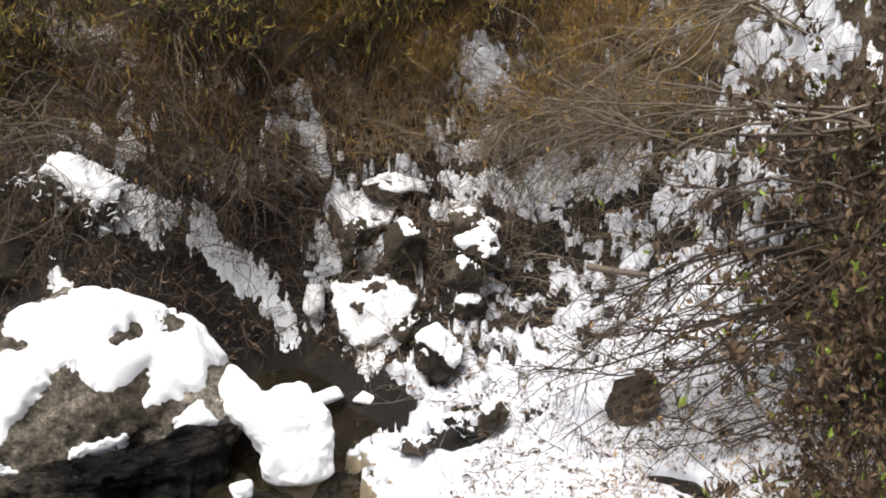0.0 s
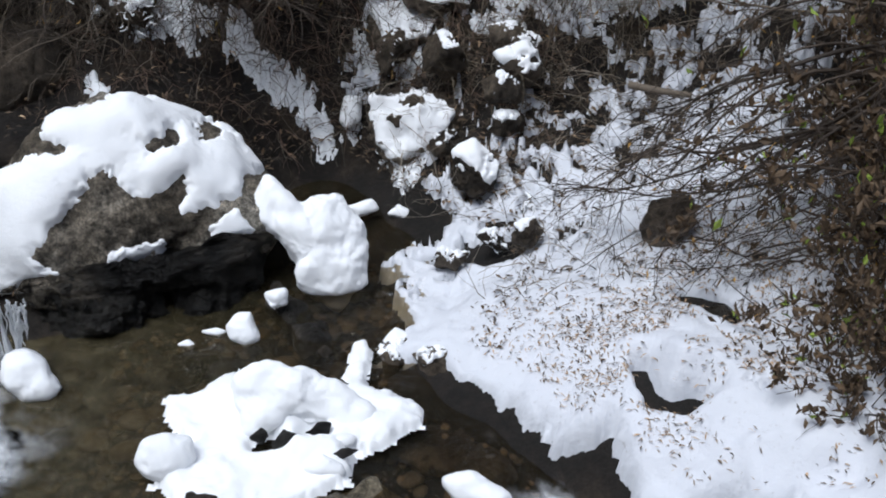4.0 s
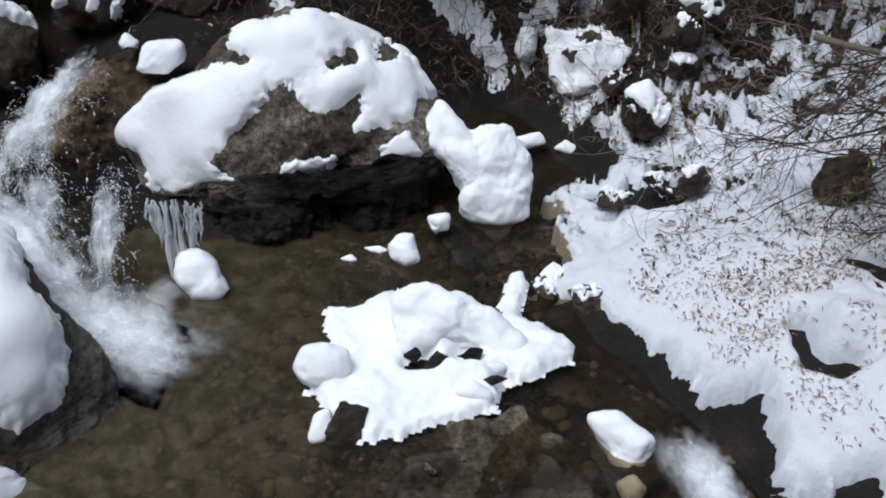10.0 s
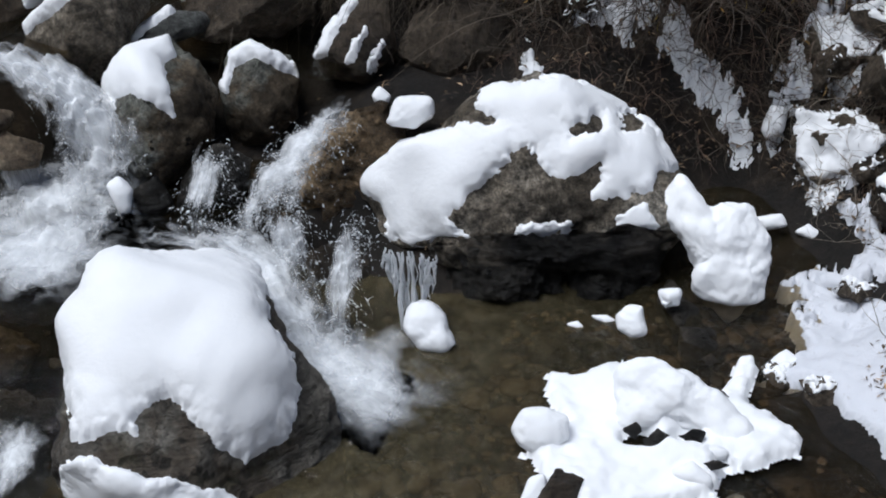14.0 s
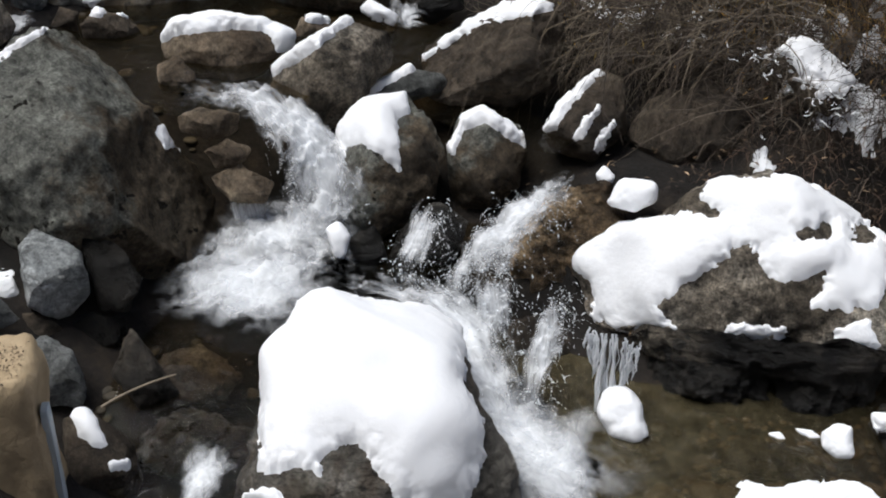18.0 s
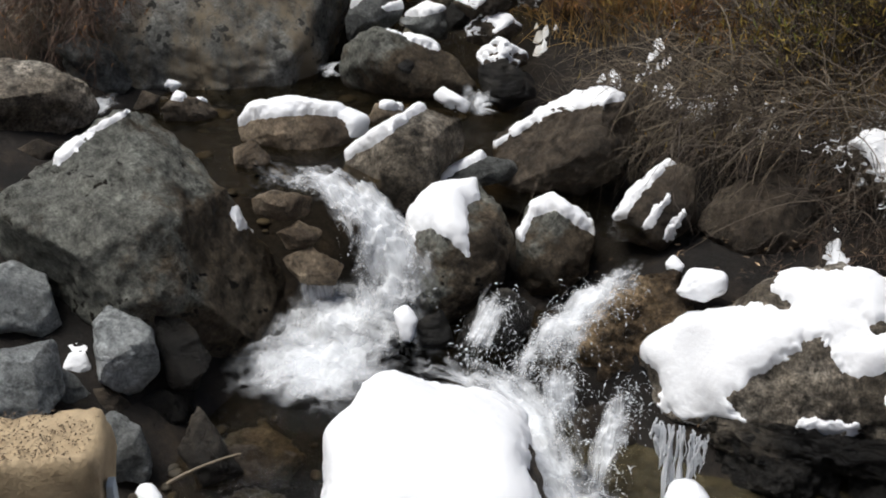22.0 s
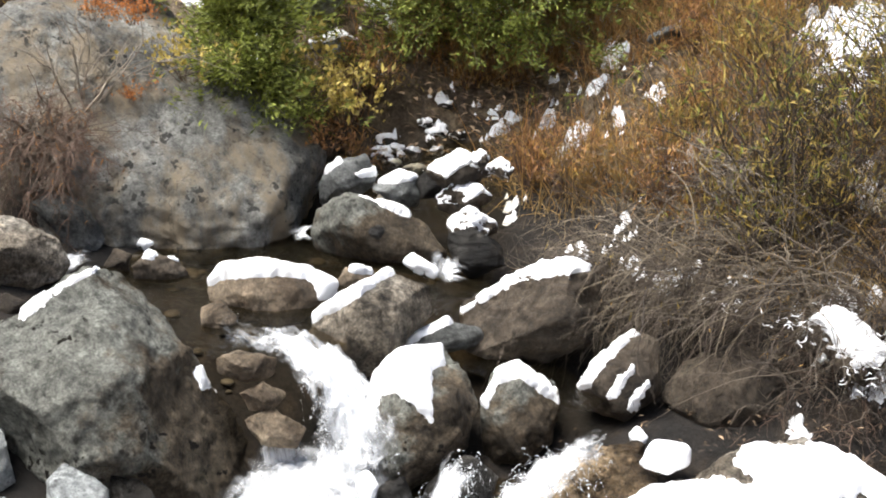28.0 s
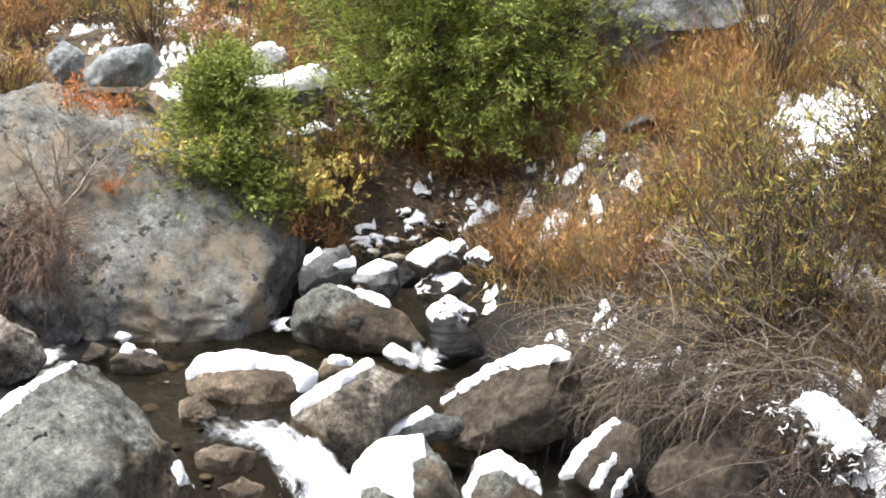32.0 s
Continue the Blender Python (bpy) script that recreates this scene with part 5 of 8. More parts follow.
boulder('snowy_stone', (-5.5, 6.79, 1.21), 38.6, -13.7, [(0.05, -0.0), (0.04, -0.02), (-0.01, -0.04), (-0.04, -0.01), (-0.04, 0.01), (-0.01, 0.03), (0.03, 0.03)], M_ROCK_BROWN, 'small snow-dusted stone of the upper cascade', depth=0.9, sub=4, seed=90, rough=0.09, boxy=3, facets=5, cut=0.72, snow=0.02, cap=0.5815468432197486, group='snowy stones of the upper cascade')
boulder('snowy_stone', (-5.45, 6.73, 1.11), 38.7, -14.5, [(0.1, 0.01), (0.06, -0.02), (-0.03, -0.02), (-0.08, -0.01), (-0.11, 0.01), (-0.03, 0.03), (0.06, 0.02)], M_GRANITE_GREY, 'small snow-dusted stone of the upper cascade', depth=0.9, sub=4, seed=91, rough=0.09, boxy=3, facets=5, cut=0.72, snow=0.02, cap=0.519127814241407, group='snowy stones of the upper cascade')
boulder('snowy_stone', (-5.29, 7.03, 1.33), 36.6, -12.9, [(0.07, 0.0), (0.04, -0.03), (-0.02, -0.04), (-0.06, -0.02), (-0.09, 0.02), (-0.02, 0.04), (0.06, 0.04)], M_ROCK_BROWN, 'small snow-dusted stone of the upper cascade', depth=0.9, sub=4, seed=93, rough=0.09, boxy=3, facets=5, cut=0.72, snow=0.02, cap=0.7362017297519937, group='snowy stones of the upper cascade')
boulder('snowy_stone', (-5.47, 7.0, 1.4), 37.6, -12.4, [(0.06, -0.0), (0.04, -0.03), (-0.0, -0.03), (-0.04, -0.02), (-0.06, 0.01), (-0.0, 0.03), (0.05, 0.02)], M_GRANITE_GREY, 'small snow-dusted stone of the upper cascade', depth=0.9, sub=4, seed=94, rough=0.09, boxy=3, facets=5, cut=0.72, snow=0.02, cap=0.7003375538669016, group='snowy stones of the upper cascade')
boulder('snowy_stone', (-5.5, 7.15, 1.52), 37.2, -11.4, [(0.07, 0.0), (0.04, -0.03), (-0.01, -0.04), (-0.08, -0.01), (-0.05, 0.02), (-0.02, 0.03), (0.05, 0.03)], M_ROCK_SLAB, 'small snow-dusted stone of the upper cascade', depth=0.9, sub=4, seed=95, rough=0.09, boxy=3, facets=5, cut=0.72, snow=0.02, cap=0.5792126253099428, group='snowy stones of the upper cascade')
boulder('snowy_stone', (-5.38, 6.88, 1.23), 37.7, -13.6, [(0.06, -0.0), (0.05, -0.03), (-0.02, -0.04), (-0.07, -0.02), (-0.07, 0.01), (-0.02, 0.03), (0.05, 0.03)], M_ROCK_BROWN, 'small snow-dusted stone of the upper cascade', depth=0.9, sub=4, seed=96, rough=0.09, boxy=3, facets=5, cut=0.72, snow=0.02, cap=0.5487047696188988, group='snowy stones of the upper cascade')
boulder('snowy_stone', (-5.61, 6.66, 1.17), 39.7, -14.1, [(0.05, -0.0), (0.03, -0.03), (-0.0, -0.03), (-0.04, -0.02), (-0.03, 0.01), (-0.0, 0.02), (0.04, 0.02)], M_GRANITE_GREY, 'small snow-dusted stone of the upper cascade', depth=0.9, sub=4, seed=97, rough=0.09, boxy=3, facets=5, cut=0.72, snow=0.02, cap=0.7110395101423381, group='snowy stones of the upper cascade')
boulder('snowy_stone', (-5.71, 6.7, 1.31), 40.1, -13.0, [(0.05, -0.0), (0.02, -0.02), (-0.02, -0.03), (-0.05, -0.02), (-0.04, 0.01), (-0.01, 0.02), (0.04, 0.02)], M_ROCK_SLAB, 'small snow-dusted stone of the upper cascade', depth=0.9, sub=4, seed=98, rough=0.09, boxy=3, facets=5, cut=0.72, snow=0.02, cap=0.7026999049818998, group='snowy stones of the upper cascade')
boulder('brown_block', (-6.02, 3.65, 1.08), 58.2, -17.7, [(-0.3, 0.23), (-0.06, 0.24), (0.12, 0.2), (0.35, 0.06), (0.41, -0.1), (0.32, -0.19), (0.06, -0.21), (-0.35, -0.15)], M_GRANITE_BROWN, 'blocky brown rock beside the upper pool', depth=0.8, sub=5, seed=81, rough=0.05, boxy=3.4, facets=5, cut=0.65, lean=0.3)
boulder('grey_bank_rock', (-6.23, 4.31, 1.09), 54.8, -16.5, [(-0.22, 0.12), (-0.08, 0.2), (0.08, 0.1), (0.2, -0.12), (0.13, -0.22), (-0.05, -0.15)], M_GRANITE_GREY, 'sloping grey rock on the far bank', depth=0.8, sub=5, seed=82, rough=0.05, boxy=2.5, facets=5, cut=0.72)
boulder('pool_stone', (-5.78, 4.31, 0.93), 52.6, -18.4, [(-0.09, -0.03), (-0.02, 0.08), (0.08, 0.04), (0.06, -0.07)], M_ROCK_BROWN, 'dark stone in the upper pool', depth=0.8, sub=4, seed=83, rough=0.05, boxy=2.5, facets=5, cut=0.72, group='stones along the stream')
boulder('pool_stone', (-5.53, 4.42, 0.91), 50.7, -18.9, [(-0.17, 0.03), (-0.06, 0.1), (0.1, 0.06), (0.2, -0.06), (0.02, -0.09), (-0.14, -0.06)], M_ROCK_BROWN, 'low stone in the upper pool with flecks of snow', depth=0.8, sub=5, seed=84, rough=0.05, boxy=2.5, facets=5, cut=0.72, snow=0.02, patches=[[(-0.17, 0.09), (-0.06, 0.11), (0.02, 0.08), (-0.07, 0.07)], [(0.03, 0.08), (0.08, 0.08), (0.12, 0.04), (0.08, 0.04)]], group='stones along the stream')
boulder('pool_stone', (-5.9, 4.6, 0.93), 51.4, -17.8, [(-0.05, 0.0), (-0.01, 0.03), (0.06, -0.0), (0.01, -0.03)], M_ROCK_BROWN, 'small stone under snow in the upper pool', depth=0.8, sub=4, seed=86, rough=0.05, boxy=2.5, facets=5, cut=0.72, snow=0.025, cap=-0.5, group='stones along the stream')
boulder('pool_stone', (-5.72, 3.48, 0.88), 58.1, -20.1, [(-0.11, 0.03), (0.02, 0.08), (0.13, 0.02), (0.03, -0.08), (-0.1, -0.07)], M_ROCK_BROWN, 'wet brown stone in the side stream', depth=0.8, sub=4, seed=85, rough=0.05, boxy=2.5, facets=5, cut=0.72, group='stones along the stream')
boulder('granite_outcrop', (-6.95, 5.01, 1.5), 53.9, -12.2, [(-1.27, 0.5), (-0.6, 0.78), (-0.17, 0.94), (0.35, 0.88), (0.59, 0.77), (0.86, 0.41), (1.21, 0.15), (1.45, -0.05), (1.6, -0.3), (1.58, -0.8), (1.3, -0.93), (0.6, -0.96), (0.1, -0.88), (-0.46, -0.74), (-1.35, -0.6)], M_GRANITE_CLIFF, 'huge smooth granite outcrop stained tan above the pool', depth=0.55, sub=7, seed=91, rough=0.075, boxy=4, facets=6, cut=0.8, lean=0.5, creases=[[(0.88, -0.05), (1.35, -0.25)], [(0.97, -0.27), (1.16, -0.46)], [(0.51, 0.3), (0.39, -0.17)], [(1.48, -0.14), (1.33, -0.7)]])
boulder('hillside_boulder', (-7.39, 5.4, 2.47), 53.6, -5.5, [(-0.14, 0.04), (-0.03, 0.17), (0.13, 0.07), (0.11, -0.13), (-0.1, -0.14)], M_GRANITE_PALE, 'pale grey boulder on the hillside', depth=0.8, sub=5, seed=95, rough=0.05, boxy=2.5, facets=5, cut=0.72)
boulder('hillside_boulder', (-7.01, 5.58, 2.46), 51.2, -5.6, [(-0.29, -0.04), (-0.1, 0.14), (0.18, 0.17), (0.3, 0.04), (0.14, -0.14), (-0.26, -0.13)], M_GRANITE_PALE, 'broad pale grey boulder on the hillside', depth=0.8, sub=5, seed=96, rough=0.05, boxy=2.5, facets=5, cut=0.72)
boulder('hillside_boulder', (-6.65, 6.67, 2.44), 44.6, -5.5, [(-0.18, -0.02), (-0.11, 0.12), (0.02, 0.16), (0.15, 0.09), (0.16, -0.06), (0.06, -0.14), (-0.09, -0.15)], M_GRANITE_PALE, 'round grey boulder with snow on its crown', depth=0.8, sub=5, seed=97, rough=0.05, boxy=2.5, facets=5, cut=0.72, snow=0.04, cap=0.8)
boulder('hillside_boulder', (-6.16, 6.31, 2.3), 44.0, -6.7, [(-0.4, -0.03), (-0.2, 0.06), (0.0, 0.08), (0.24, 0.16), (0.36, 0.06), (0.16, -0.1), (-0.28, -0.12)], M_GRANITE_GREY, 'low boulder buried under snow', depth=0.8, sub=5, seed=98, rough=0.05, boxy=2.5, facets=5, cut=0.72, snow=0.05, cap=-0.1)
boulder('hillside_boulder', (-6.23, 6.72, 1.9), 42.5, -9.0, [(-0.21, 0.04), (0.02, 0.13), (0.19, 0.05), (0.14, -0.13), (-0.15, -0.08)], M_GRANITE_GREY, 'pale boulder among shrubs', depth=0.8, sub=5, seed=99, rough=0.05, boxy=2.5, facets=5, cut=0.72, snow=0.04, cap=0.75)
boulder('outcrop_block', (-6.3, 4.36, 1.02), 55.0, -8.0, [(-0.22, -0.05), (-0.2, 0.14), (-0.05, 0.2), (0.1, 0.12), (0.2, -0.05), (0.28, -0.24), (-0.2, -0.24)], M_GRANITE_CLIFF, 'tan-grey granite block at the foot of the outcrop', depth=0.7, sub=6, seed=521, rough=0.06, boxy=3.5, facets=7, cut=0.66)
boulder('granite_outcrop', (-4.74, 9.15, 2.74), 27.1, -3.3, [(-0.6, 0.02), (-0.34, 0.4), (0.2, 0.5), (0.74, 0.47), (0.76, 0.07), (0.28, -0.04), (0.16, -0.27), (-0.0, -0.57), (-0.42, -0.69), (-0.59, -0.49)], M_GRANITE_GREY, 'tall grey granite outcrop streaked dark on the hillside', depth=0.6, sub=6, seed=101, rough=0.05, boxy=3.2, facets=8, cut=0.65)
boulder('granite_slab', (-3.39, 11.06, 2.33), 16.8, -5.0, [(-0.53, -0.06), (0.02, 0.16), (0.35, 0.18), (0.38, -0.06), (-0.27, -0.18)], M_GRANITE_GREY, 'pale granite slab edged with snow on the hillside', depth=0.8, sub=5, seed=102, rough=0.05, boxy=2.5, facets=5, cut=0.72, snow=0.05, cap=0.55)
boulder('granite_slab', (-4.15, 7.95, 2.12), 27.2, -7.7, [(-0.15, -0.04), (-0.01, 0.06), (0.13, 0.09), (0.11, -0.01), (-0.09, -0.08)], M_GRANITE_GREY, 'small tilted granite slab on the hillside', depth=0.8, sub=5, seed=103, rough=0.05, boxy=2.5, facets=5, cut=0.72)
boulder('hillside_boulder', (-4.66, 11.36, 2.59), 22.0, -3.5, [(-0.2, -0.1), (-0.13, 0.06), (0.05, 0.14), (0.21, 0.03), (0.07, -0.12)], M_GRANITE_GREY, 'boulder under snow on the hillside', depth=0.8, sub=5, seed=104, rough=0.05, boxy=2.5, facets=5, cut=0.72, snow=0.06, cap=-0.3)
boulder('square_brown_rock', (0.81, 4.63, 0.43), -10.3, -31.5, [(-0.12, -0.03), (-0.08, 0.09), (0.09, 0.13), (0.12, -0.0), (-0.0, -0.14), (-0.09, -0.11)], M_ROCK_BROWN, 'squarish brown rock standing in the snow bank', depth=0.9, sub=5, seed=111, rough=0.05, boxy=4, facets=5, cut=0.7)
# the first three dark stones stand in for shade in the bank's hollows
boulder('dark_bank_stone', (0.88, 4.12, 0.3), -12.3, -34.5, [(-0.1, 0.01), (-0.05, 0.05), (0.08, 0.02), (0.06, -0.04), (-0.05, -0.03)], M_ROCK_SLAB, 'dark wet stone filling a gap in the snow bank', depth=0.9, sub=5, seed=112, rough=0.08, boxy=4, facets=10, cut=0.5, group='dark stones in the snow bank')
boulder('dark_bank_stone', (0.98, 4.06, 0.33), -14.3, -34.8, [(-0.09, 0.02), (-0.02, 0.07), (0.06, -0.0), (0.06, -0.06), (-0.03, -0.04)], M_ROCK_SLAB, 'dark wet stone filling a gap in the snow bank', depth=0.9, sub=5, seed=113, rough=0.08, boxy=4, facets=10, cut=0.5, group='dark stones in the snow bank')
boulder('dark_bank_stone', (0.73, 3.62, 0.14), -11.8, -39.2, [(-0.12, 0.05), (-0.06, 0.08), (0.01, -0.01), (0.14, 0.04), (0.1, -0.04), (-0.04, -0.07)], M_ROCK_SLAB, 'dark wet stone filling a gap in the snow bank', depth=0.9, sub=5, seed=114, rough=0.08, boxy=4, facets=10, cut=0.5, group='dark stones in the snow bank')
boulder('dark_bank_stone', (0.09, 5.5, 0.45), -0.9, -27.4, [(-0.12, 0.0), (-0.05, 0.06), (0.11, 0.05), (0.08, -0.05), (-0.08, -0.07)], M_ROCK_BROWN, 'dark wet stone filling a gap in the snow bank', depth=0.9, sub=5, seed=115, rough=0.08, boxy=4, facets=10, cut=0.5, snow=0.02, cap=0.88, group='dark stones in the snow bank')
boulder('dark_bank_stone', (-0.2, 5.46, 0.36), 2.1, -28.3, [(-0.1, 0.01), (0.03, 0.09), (0.1, 0.0), (0.04, -0.07), (-0.08, -0.07)], M_ROCK_BROWN, 'dark wet stone filling a gap in the snow bank', depth=0.9, sub=5, seed=116, rough=0.08, boxy=4, facets=10, cut=0.5, snow=0.02, cap=0.88, group='dark stones in the snow bank')
boulder('dark_bank_stone', (0.08, 5.55, 0.63), -0.8, -25.7, [(-0.12, 0.04), (-0.01, 0.09), (0.13, -0.02), (0.08, -0.08), (-0.09, -0.06)], M_ROCK_BROWN, 'dark wet stone filling a gap in the snow bank', depth=0.9, sub=5, seed=117, rough=0.08, boxy=4, facets=10, cut=0.5, snow=0.02, cap=0.88, group='dark stones in the snow bank')
boulder('dark_bank_stone', (0.2, 4.79, 0.26), -2.4, -32.4, [(-0.06, 0.04), (0.02, 0.07), (0.08, 0.02), (0.02, -0.07), (-0.06, -0.04)], M_ROCK_BROWN, 'dark wet stone filling a gap in the snow bank', depth=0.9, sub=5, seed=118, rough=0.08, boxy=4, facets=10, cut=0.5, snow=0.02, cap=0.88, group='dark stones in the snow bank')
boulder('dark_bank_stone', (0.05, 4.85, 0.17), -0.6, -32.9, [(-0.1, 0.02), (-0.0, 0.05), (0.09, -0.03), (0.01, -0.06)], M_ROCK_BROWN, 'dark wet stone filling a gap in the snow bank', depth=0.9, sub=5, seed=119, rough=0.08, boxy=4, facets=10, cut=0.5, snow=0.02, cap=0.88, group='dark stones in the snow bank')
boulder('dark_bank_stone', (-0.17, 4.78, 0.11), 2.0, -33.7, [(-0.11, -0.02), (-0.03, 0.05), (0.11, 0.03), (0.1, -0.02), (-0.04, -0.05)], M_ROCK_BROWN, 'dark wet stone filling a gap in the snow bank', depth=0.9, sub=5, seed=120, rough=0.08, boxy=4, facets=10, cut=0.5, snow=0.02, cap=0.88, group='dark stones in the snow bank')
boulder('dark_bank_stone', (-0.19, 4.09, 0.03), 2.2, -38.8, [(-0.12, 0.05), (0.01, 0.08), (0.13, -0.03), (0.06, -0.08), (-0.06, -0.06)], M_ROCK_BROWN, 'dark wet stone filling a gap in the snow bank', depth=0.9, sub=5, seed=121, rough=0.08, boxy=4, facets=10, cut=0.5, snow=0.02, cap=0.88, group='dark stones in the snow bank')
boulder('dark_bank_stone', (-0.37, 4.17, 0.0), 4.6, -38.4, [(-0.1, 0.06), (0.05, 0.07), (0.08, -0.06), (-0.04, -0.07)], M_ROCK_BROWN, 'dark wet stone filling a gap in the snow bank', depth=0.9, sub=5, seed=122, rough=0.08, boxy=4, facets=10, cut=0.5, snow=0.02, cap=0.88, group='dark stones in the snow bank')
boulder('dark_bank_stone', (-0.23, 5.74, 0.7), 2.3, -24.3, [(-0.1, 0.1), (0.03, 0.13), (0.13, -0.02), (0.04, -0.14), (-0.11, -0.05)], M_ROCK_BROWN, 'dark wet stone filling a gap in the snow bank', depth=0.9, sub=5, seed=123, rough=0.08, boxy=4, facets=10, cut=0.5, snow=0.02, cap=0.88, group='dark stones in the snow bank')
boulder('dark_bank_stone', (0.12, 5.84, 0.77), -1.2, -23.4, [(-0.13, 0.05), (0.02, 0.08), (0.16, -0.01), (0.04, -0.07), (-0.1, -0.04)], M_ROCK_BROWN, 'dark wet stone filling a gap in the snow bank', depth=0.9, sub=5, seed=124, rough=0.08, boxy=4, facets=10, cut=0.5, snow=0.02, cap=0.88, group='dark stones in the snow bank')
boulder('dark_bank_stone', (-0.51, 5.86, 0.69), 5.0, -24.0, [(-0.07, 0.07), (0.06, 0.12), (0.09, -0.0), (-0.02, -0.15), (-0.07, -0.08)], M_ROCK_BROWN, 'dark wet stone filling a gap in the snow bank', depth=0.9, sub=5, seed=125, rough=0.08, boxy=4, facets=10, cut=0.5, snow=0.02, cap=0.88, group='dark stones in the snow bank')
boulder('island_stone', (-1.03, 3.15, 0.02), 17.6, -44.9, [(-0.1, -0.02), (-0.0, 0.12), (0.1, 0.08), (0.05, -0.07), (-0.08, -0.11)], M_ROCK_BROWN, 'upright brown stone at the edge of the snowy island', depth=0.8, sub=5, seed=131, rough=0.05, boxy=2.5, facets=5, cut=0.72)
boulder('triangular_stone', (-0.71, 2.99, -0.1), 12.8, -48.1, [(-0.16, -0.02), (0.03, 0.14), (0.12, 0.06), (0.09, -0.06), (-0.04, -0.11)], M_ROCK_TAN, 'pale triangular stone at the water edge', depth=0.8, sub=5, seed=132, rough=0.05, boxy=4, facets=4, cut=0.72)
boulder('snow_lump', (-0.79, 4.78, 0.17), 9.0, -33.1, [(-0.27, 0.2), (-0.22, 0.36), (-0.12, 0.32), (-0.08, 0.22), (0.12, 0.23), (0.25, 0.08), (0.2, -0.1), (0.2, -0.3), (0.1, -0.37), (0.02, -0.26), (-0.1, -0.2), (-0.06, -0.08), (-0.2, 0.08)], M_SNOW, 'tall drift of snow heaped over hidden stones', depth=0.5, sub=6, seed=141, rough=0.09, boxy=2.4, facets=0, cut=0.72, group='snow lumps in the stream')
boulder('snow_lump', (-0.62, 5.3, 0.06), 6.4, -31.4, [(-0.11, 0.01), (0.05, 0.05), (0.09, -0.01), (-0.04, -0.05)], M_SNOW, 'small tongue of snow over the water', depth=0.8, sub=4, seed=142, rough=0.06, boxy=2.4, facets=0, cut=0.72, group='snow lumps in the stream')
boulder('snow_lump', (-0.43, 5.29, 0.05), 4.2, -31.7, [(-0.07, -0.01), (-0.01, 0.04), (0.06, 0.0), (0.04, -0.04)], M_SNOW, 'small ball of snow on a stone', depth=0.8, sub=4, seed=143, rough=0.06, boxy=2.4, facets=0, cut=0.72, group='snow lumps in the stream')
boulder('snow_lump', (-1.05, 4.29, 0.04), 13.4, -36.7, [(-0.08, 0.03), (-0.03, 0.08), (0.04, 0.08), (0.07, -0.05), (0.0, -0.09), (-0.07, -0.04)], M_SNOW, 'round knob of snow on a stone in the pool', depth=0.8, sub=5, seed=144, rough=0.06, boxy=2.4, facets=0, cut=0.72, group='snow lumps in the stream')
boulder('snow_lump', (-1.19, 4.32, -0.01), 15.0, -36.7, [(-0.08, 0.02), (0.01, 0.03), (0.07, -0.0), (0.01, -0.03)], M_SNOW, 'thin shelf of ice at the pool edge', depth=0.8, sub=4, seed=145, rough=0.06, boxy=2.4, facets=0, cut=0.72, group='snow lumps in the stream')
boulder('snow_lump', (-1.29, 4.23, -0.01), 16.6, -37.0, [(-0.06, 0.01), (-0.0, 0.03), (0.04, 0.0), (0.01, -0.03)], M_SNOW, 'small cap of snow on a pebble', depth=0.8, sub=4, seed=146, rough=0.06, boxy=2.4, facets=0, cut=0.72, group='snow lumps in the stream')
boulder('snow_lump', (0.02, 3.35, -0.05), -0.9, -45.2, [(-0.17, 0.11), (-0.04, 0.13), (0.14, 0.03), (0.12, -0.09), (0.05, -0.16), (-0.06, -0.11), (-0.12, -0.0)], M_SNOW, 'block of snow on a stone in the rapids', depth=0.8, sub=5, seed=147, rough=0.06, boxy=2.4, facets=0, cut=0.72, group='snow lumps in the stream')
boulder('snow_lump', (0.06, 3.18, -0.1), -1.7, -47.1, [(-0.08, 0.01), (0.0, 0.06), (0.07, 0.01), (0.05, -0.05), (-0.03, -0.06)], M_SNOW, 'icy snow at the foot of a block', depth=0.8, sub=4, seed=148, rough=0.06, boxy=2.4, facets=0, cut=0.72, group='snow lumps in the stream')
boulder('snow_lump', (-1.87, 3.9, 0.03), 25.2, -37.3, [(-0.09, 0.14), (0.01, 0.15), (0.06, 0.07), (0.13, -0.06), (0.08, -0.14), (-0.06, -0.1), (-0.12, 0.02)], M_SNOW, 'thick tooth of snow below the icicles', depth=0.8, sub=5, seed=149, rough=0.06, boxy=2.4, facets=0, cut=0.72, group='snow lumps in the stream')
boulder('snow_lump', (-2.34, 4.81, 0.6), 25.7, -27.0, [(-0.14, -0.05), (-0.06, 0.08), (0.12, 0.07), (0.11, -0.03), (0.01, -0.08)], M_SNOW, 'loaf of snow behind the boulder', depth=0.8, sub=5, seed=150, rough=0.06, boxy=2.4, facets=0, cut=0.72, group='snow lumps in the stream')
boulder('bedrock_slab', (-0.48, 2.99, -0.03), 8.6, -90.0, [(-0.47, 0.02), (-0.32, 0.23), (-0.11, 0.36), (0.15, 0.41), (0.37, 0.29), (0.43, 0.0), (0.34, -0.26), (-0.17, -0.31), (-0.41, -0.22)], M_ROCK_DRAB, 'flat wet bedrock slab under a film of water', depth=0.1, sub=5, seed=401, rough=0.12, boxy=3, facets=4, cut=0.72, group='bedrock slabs of the stream')
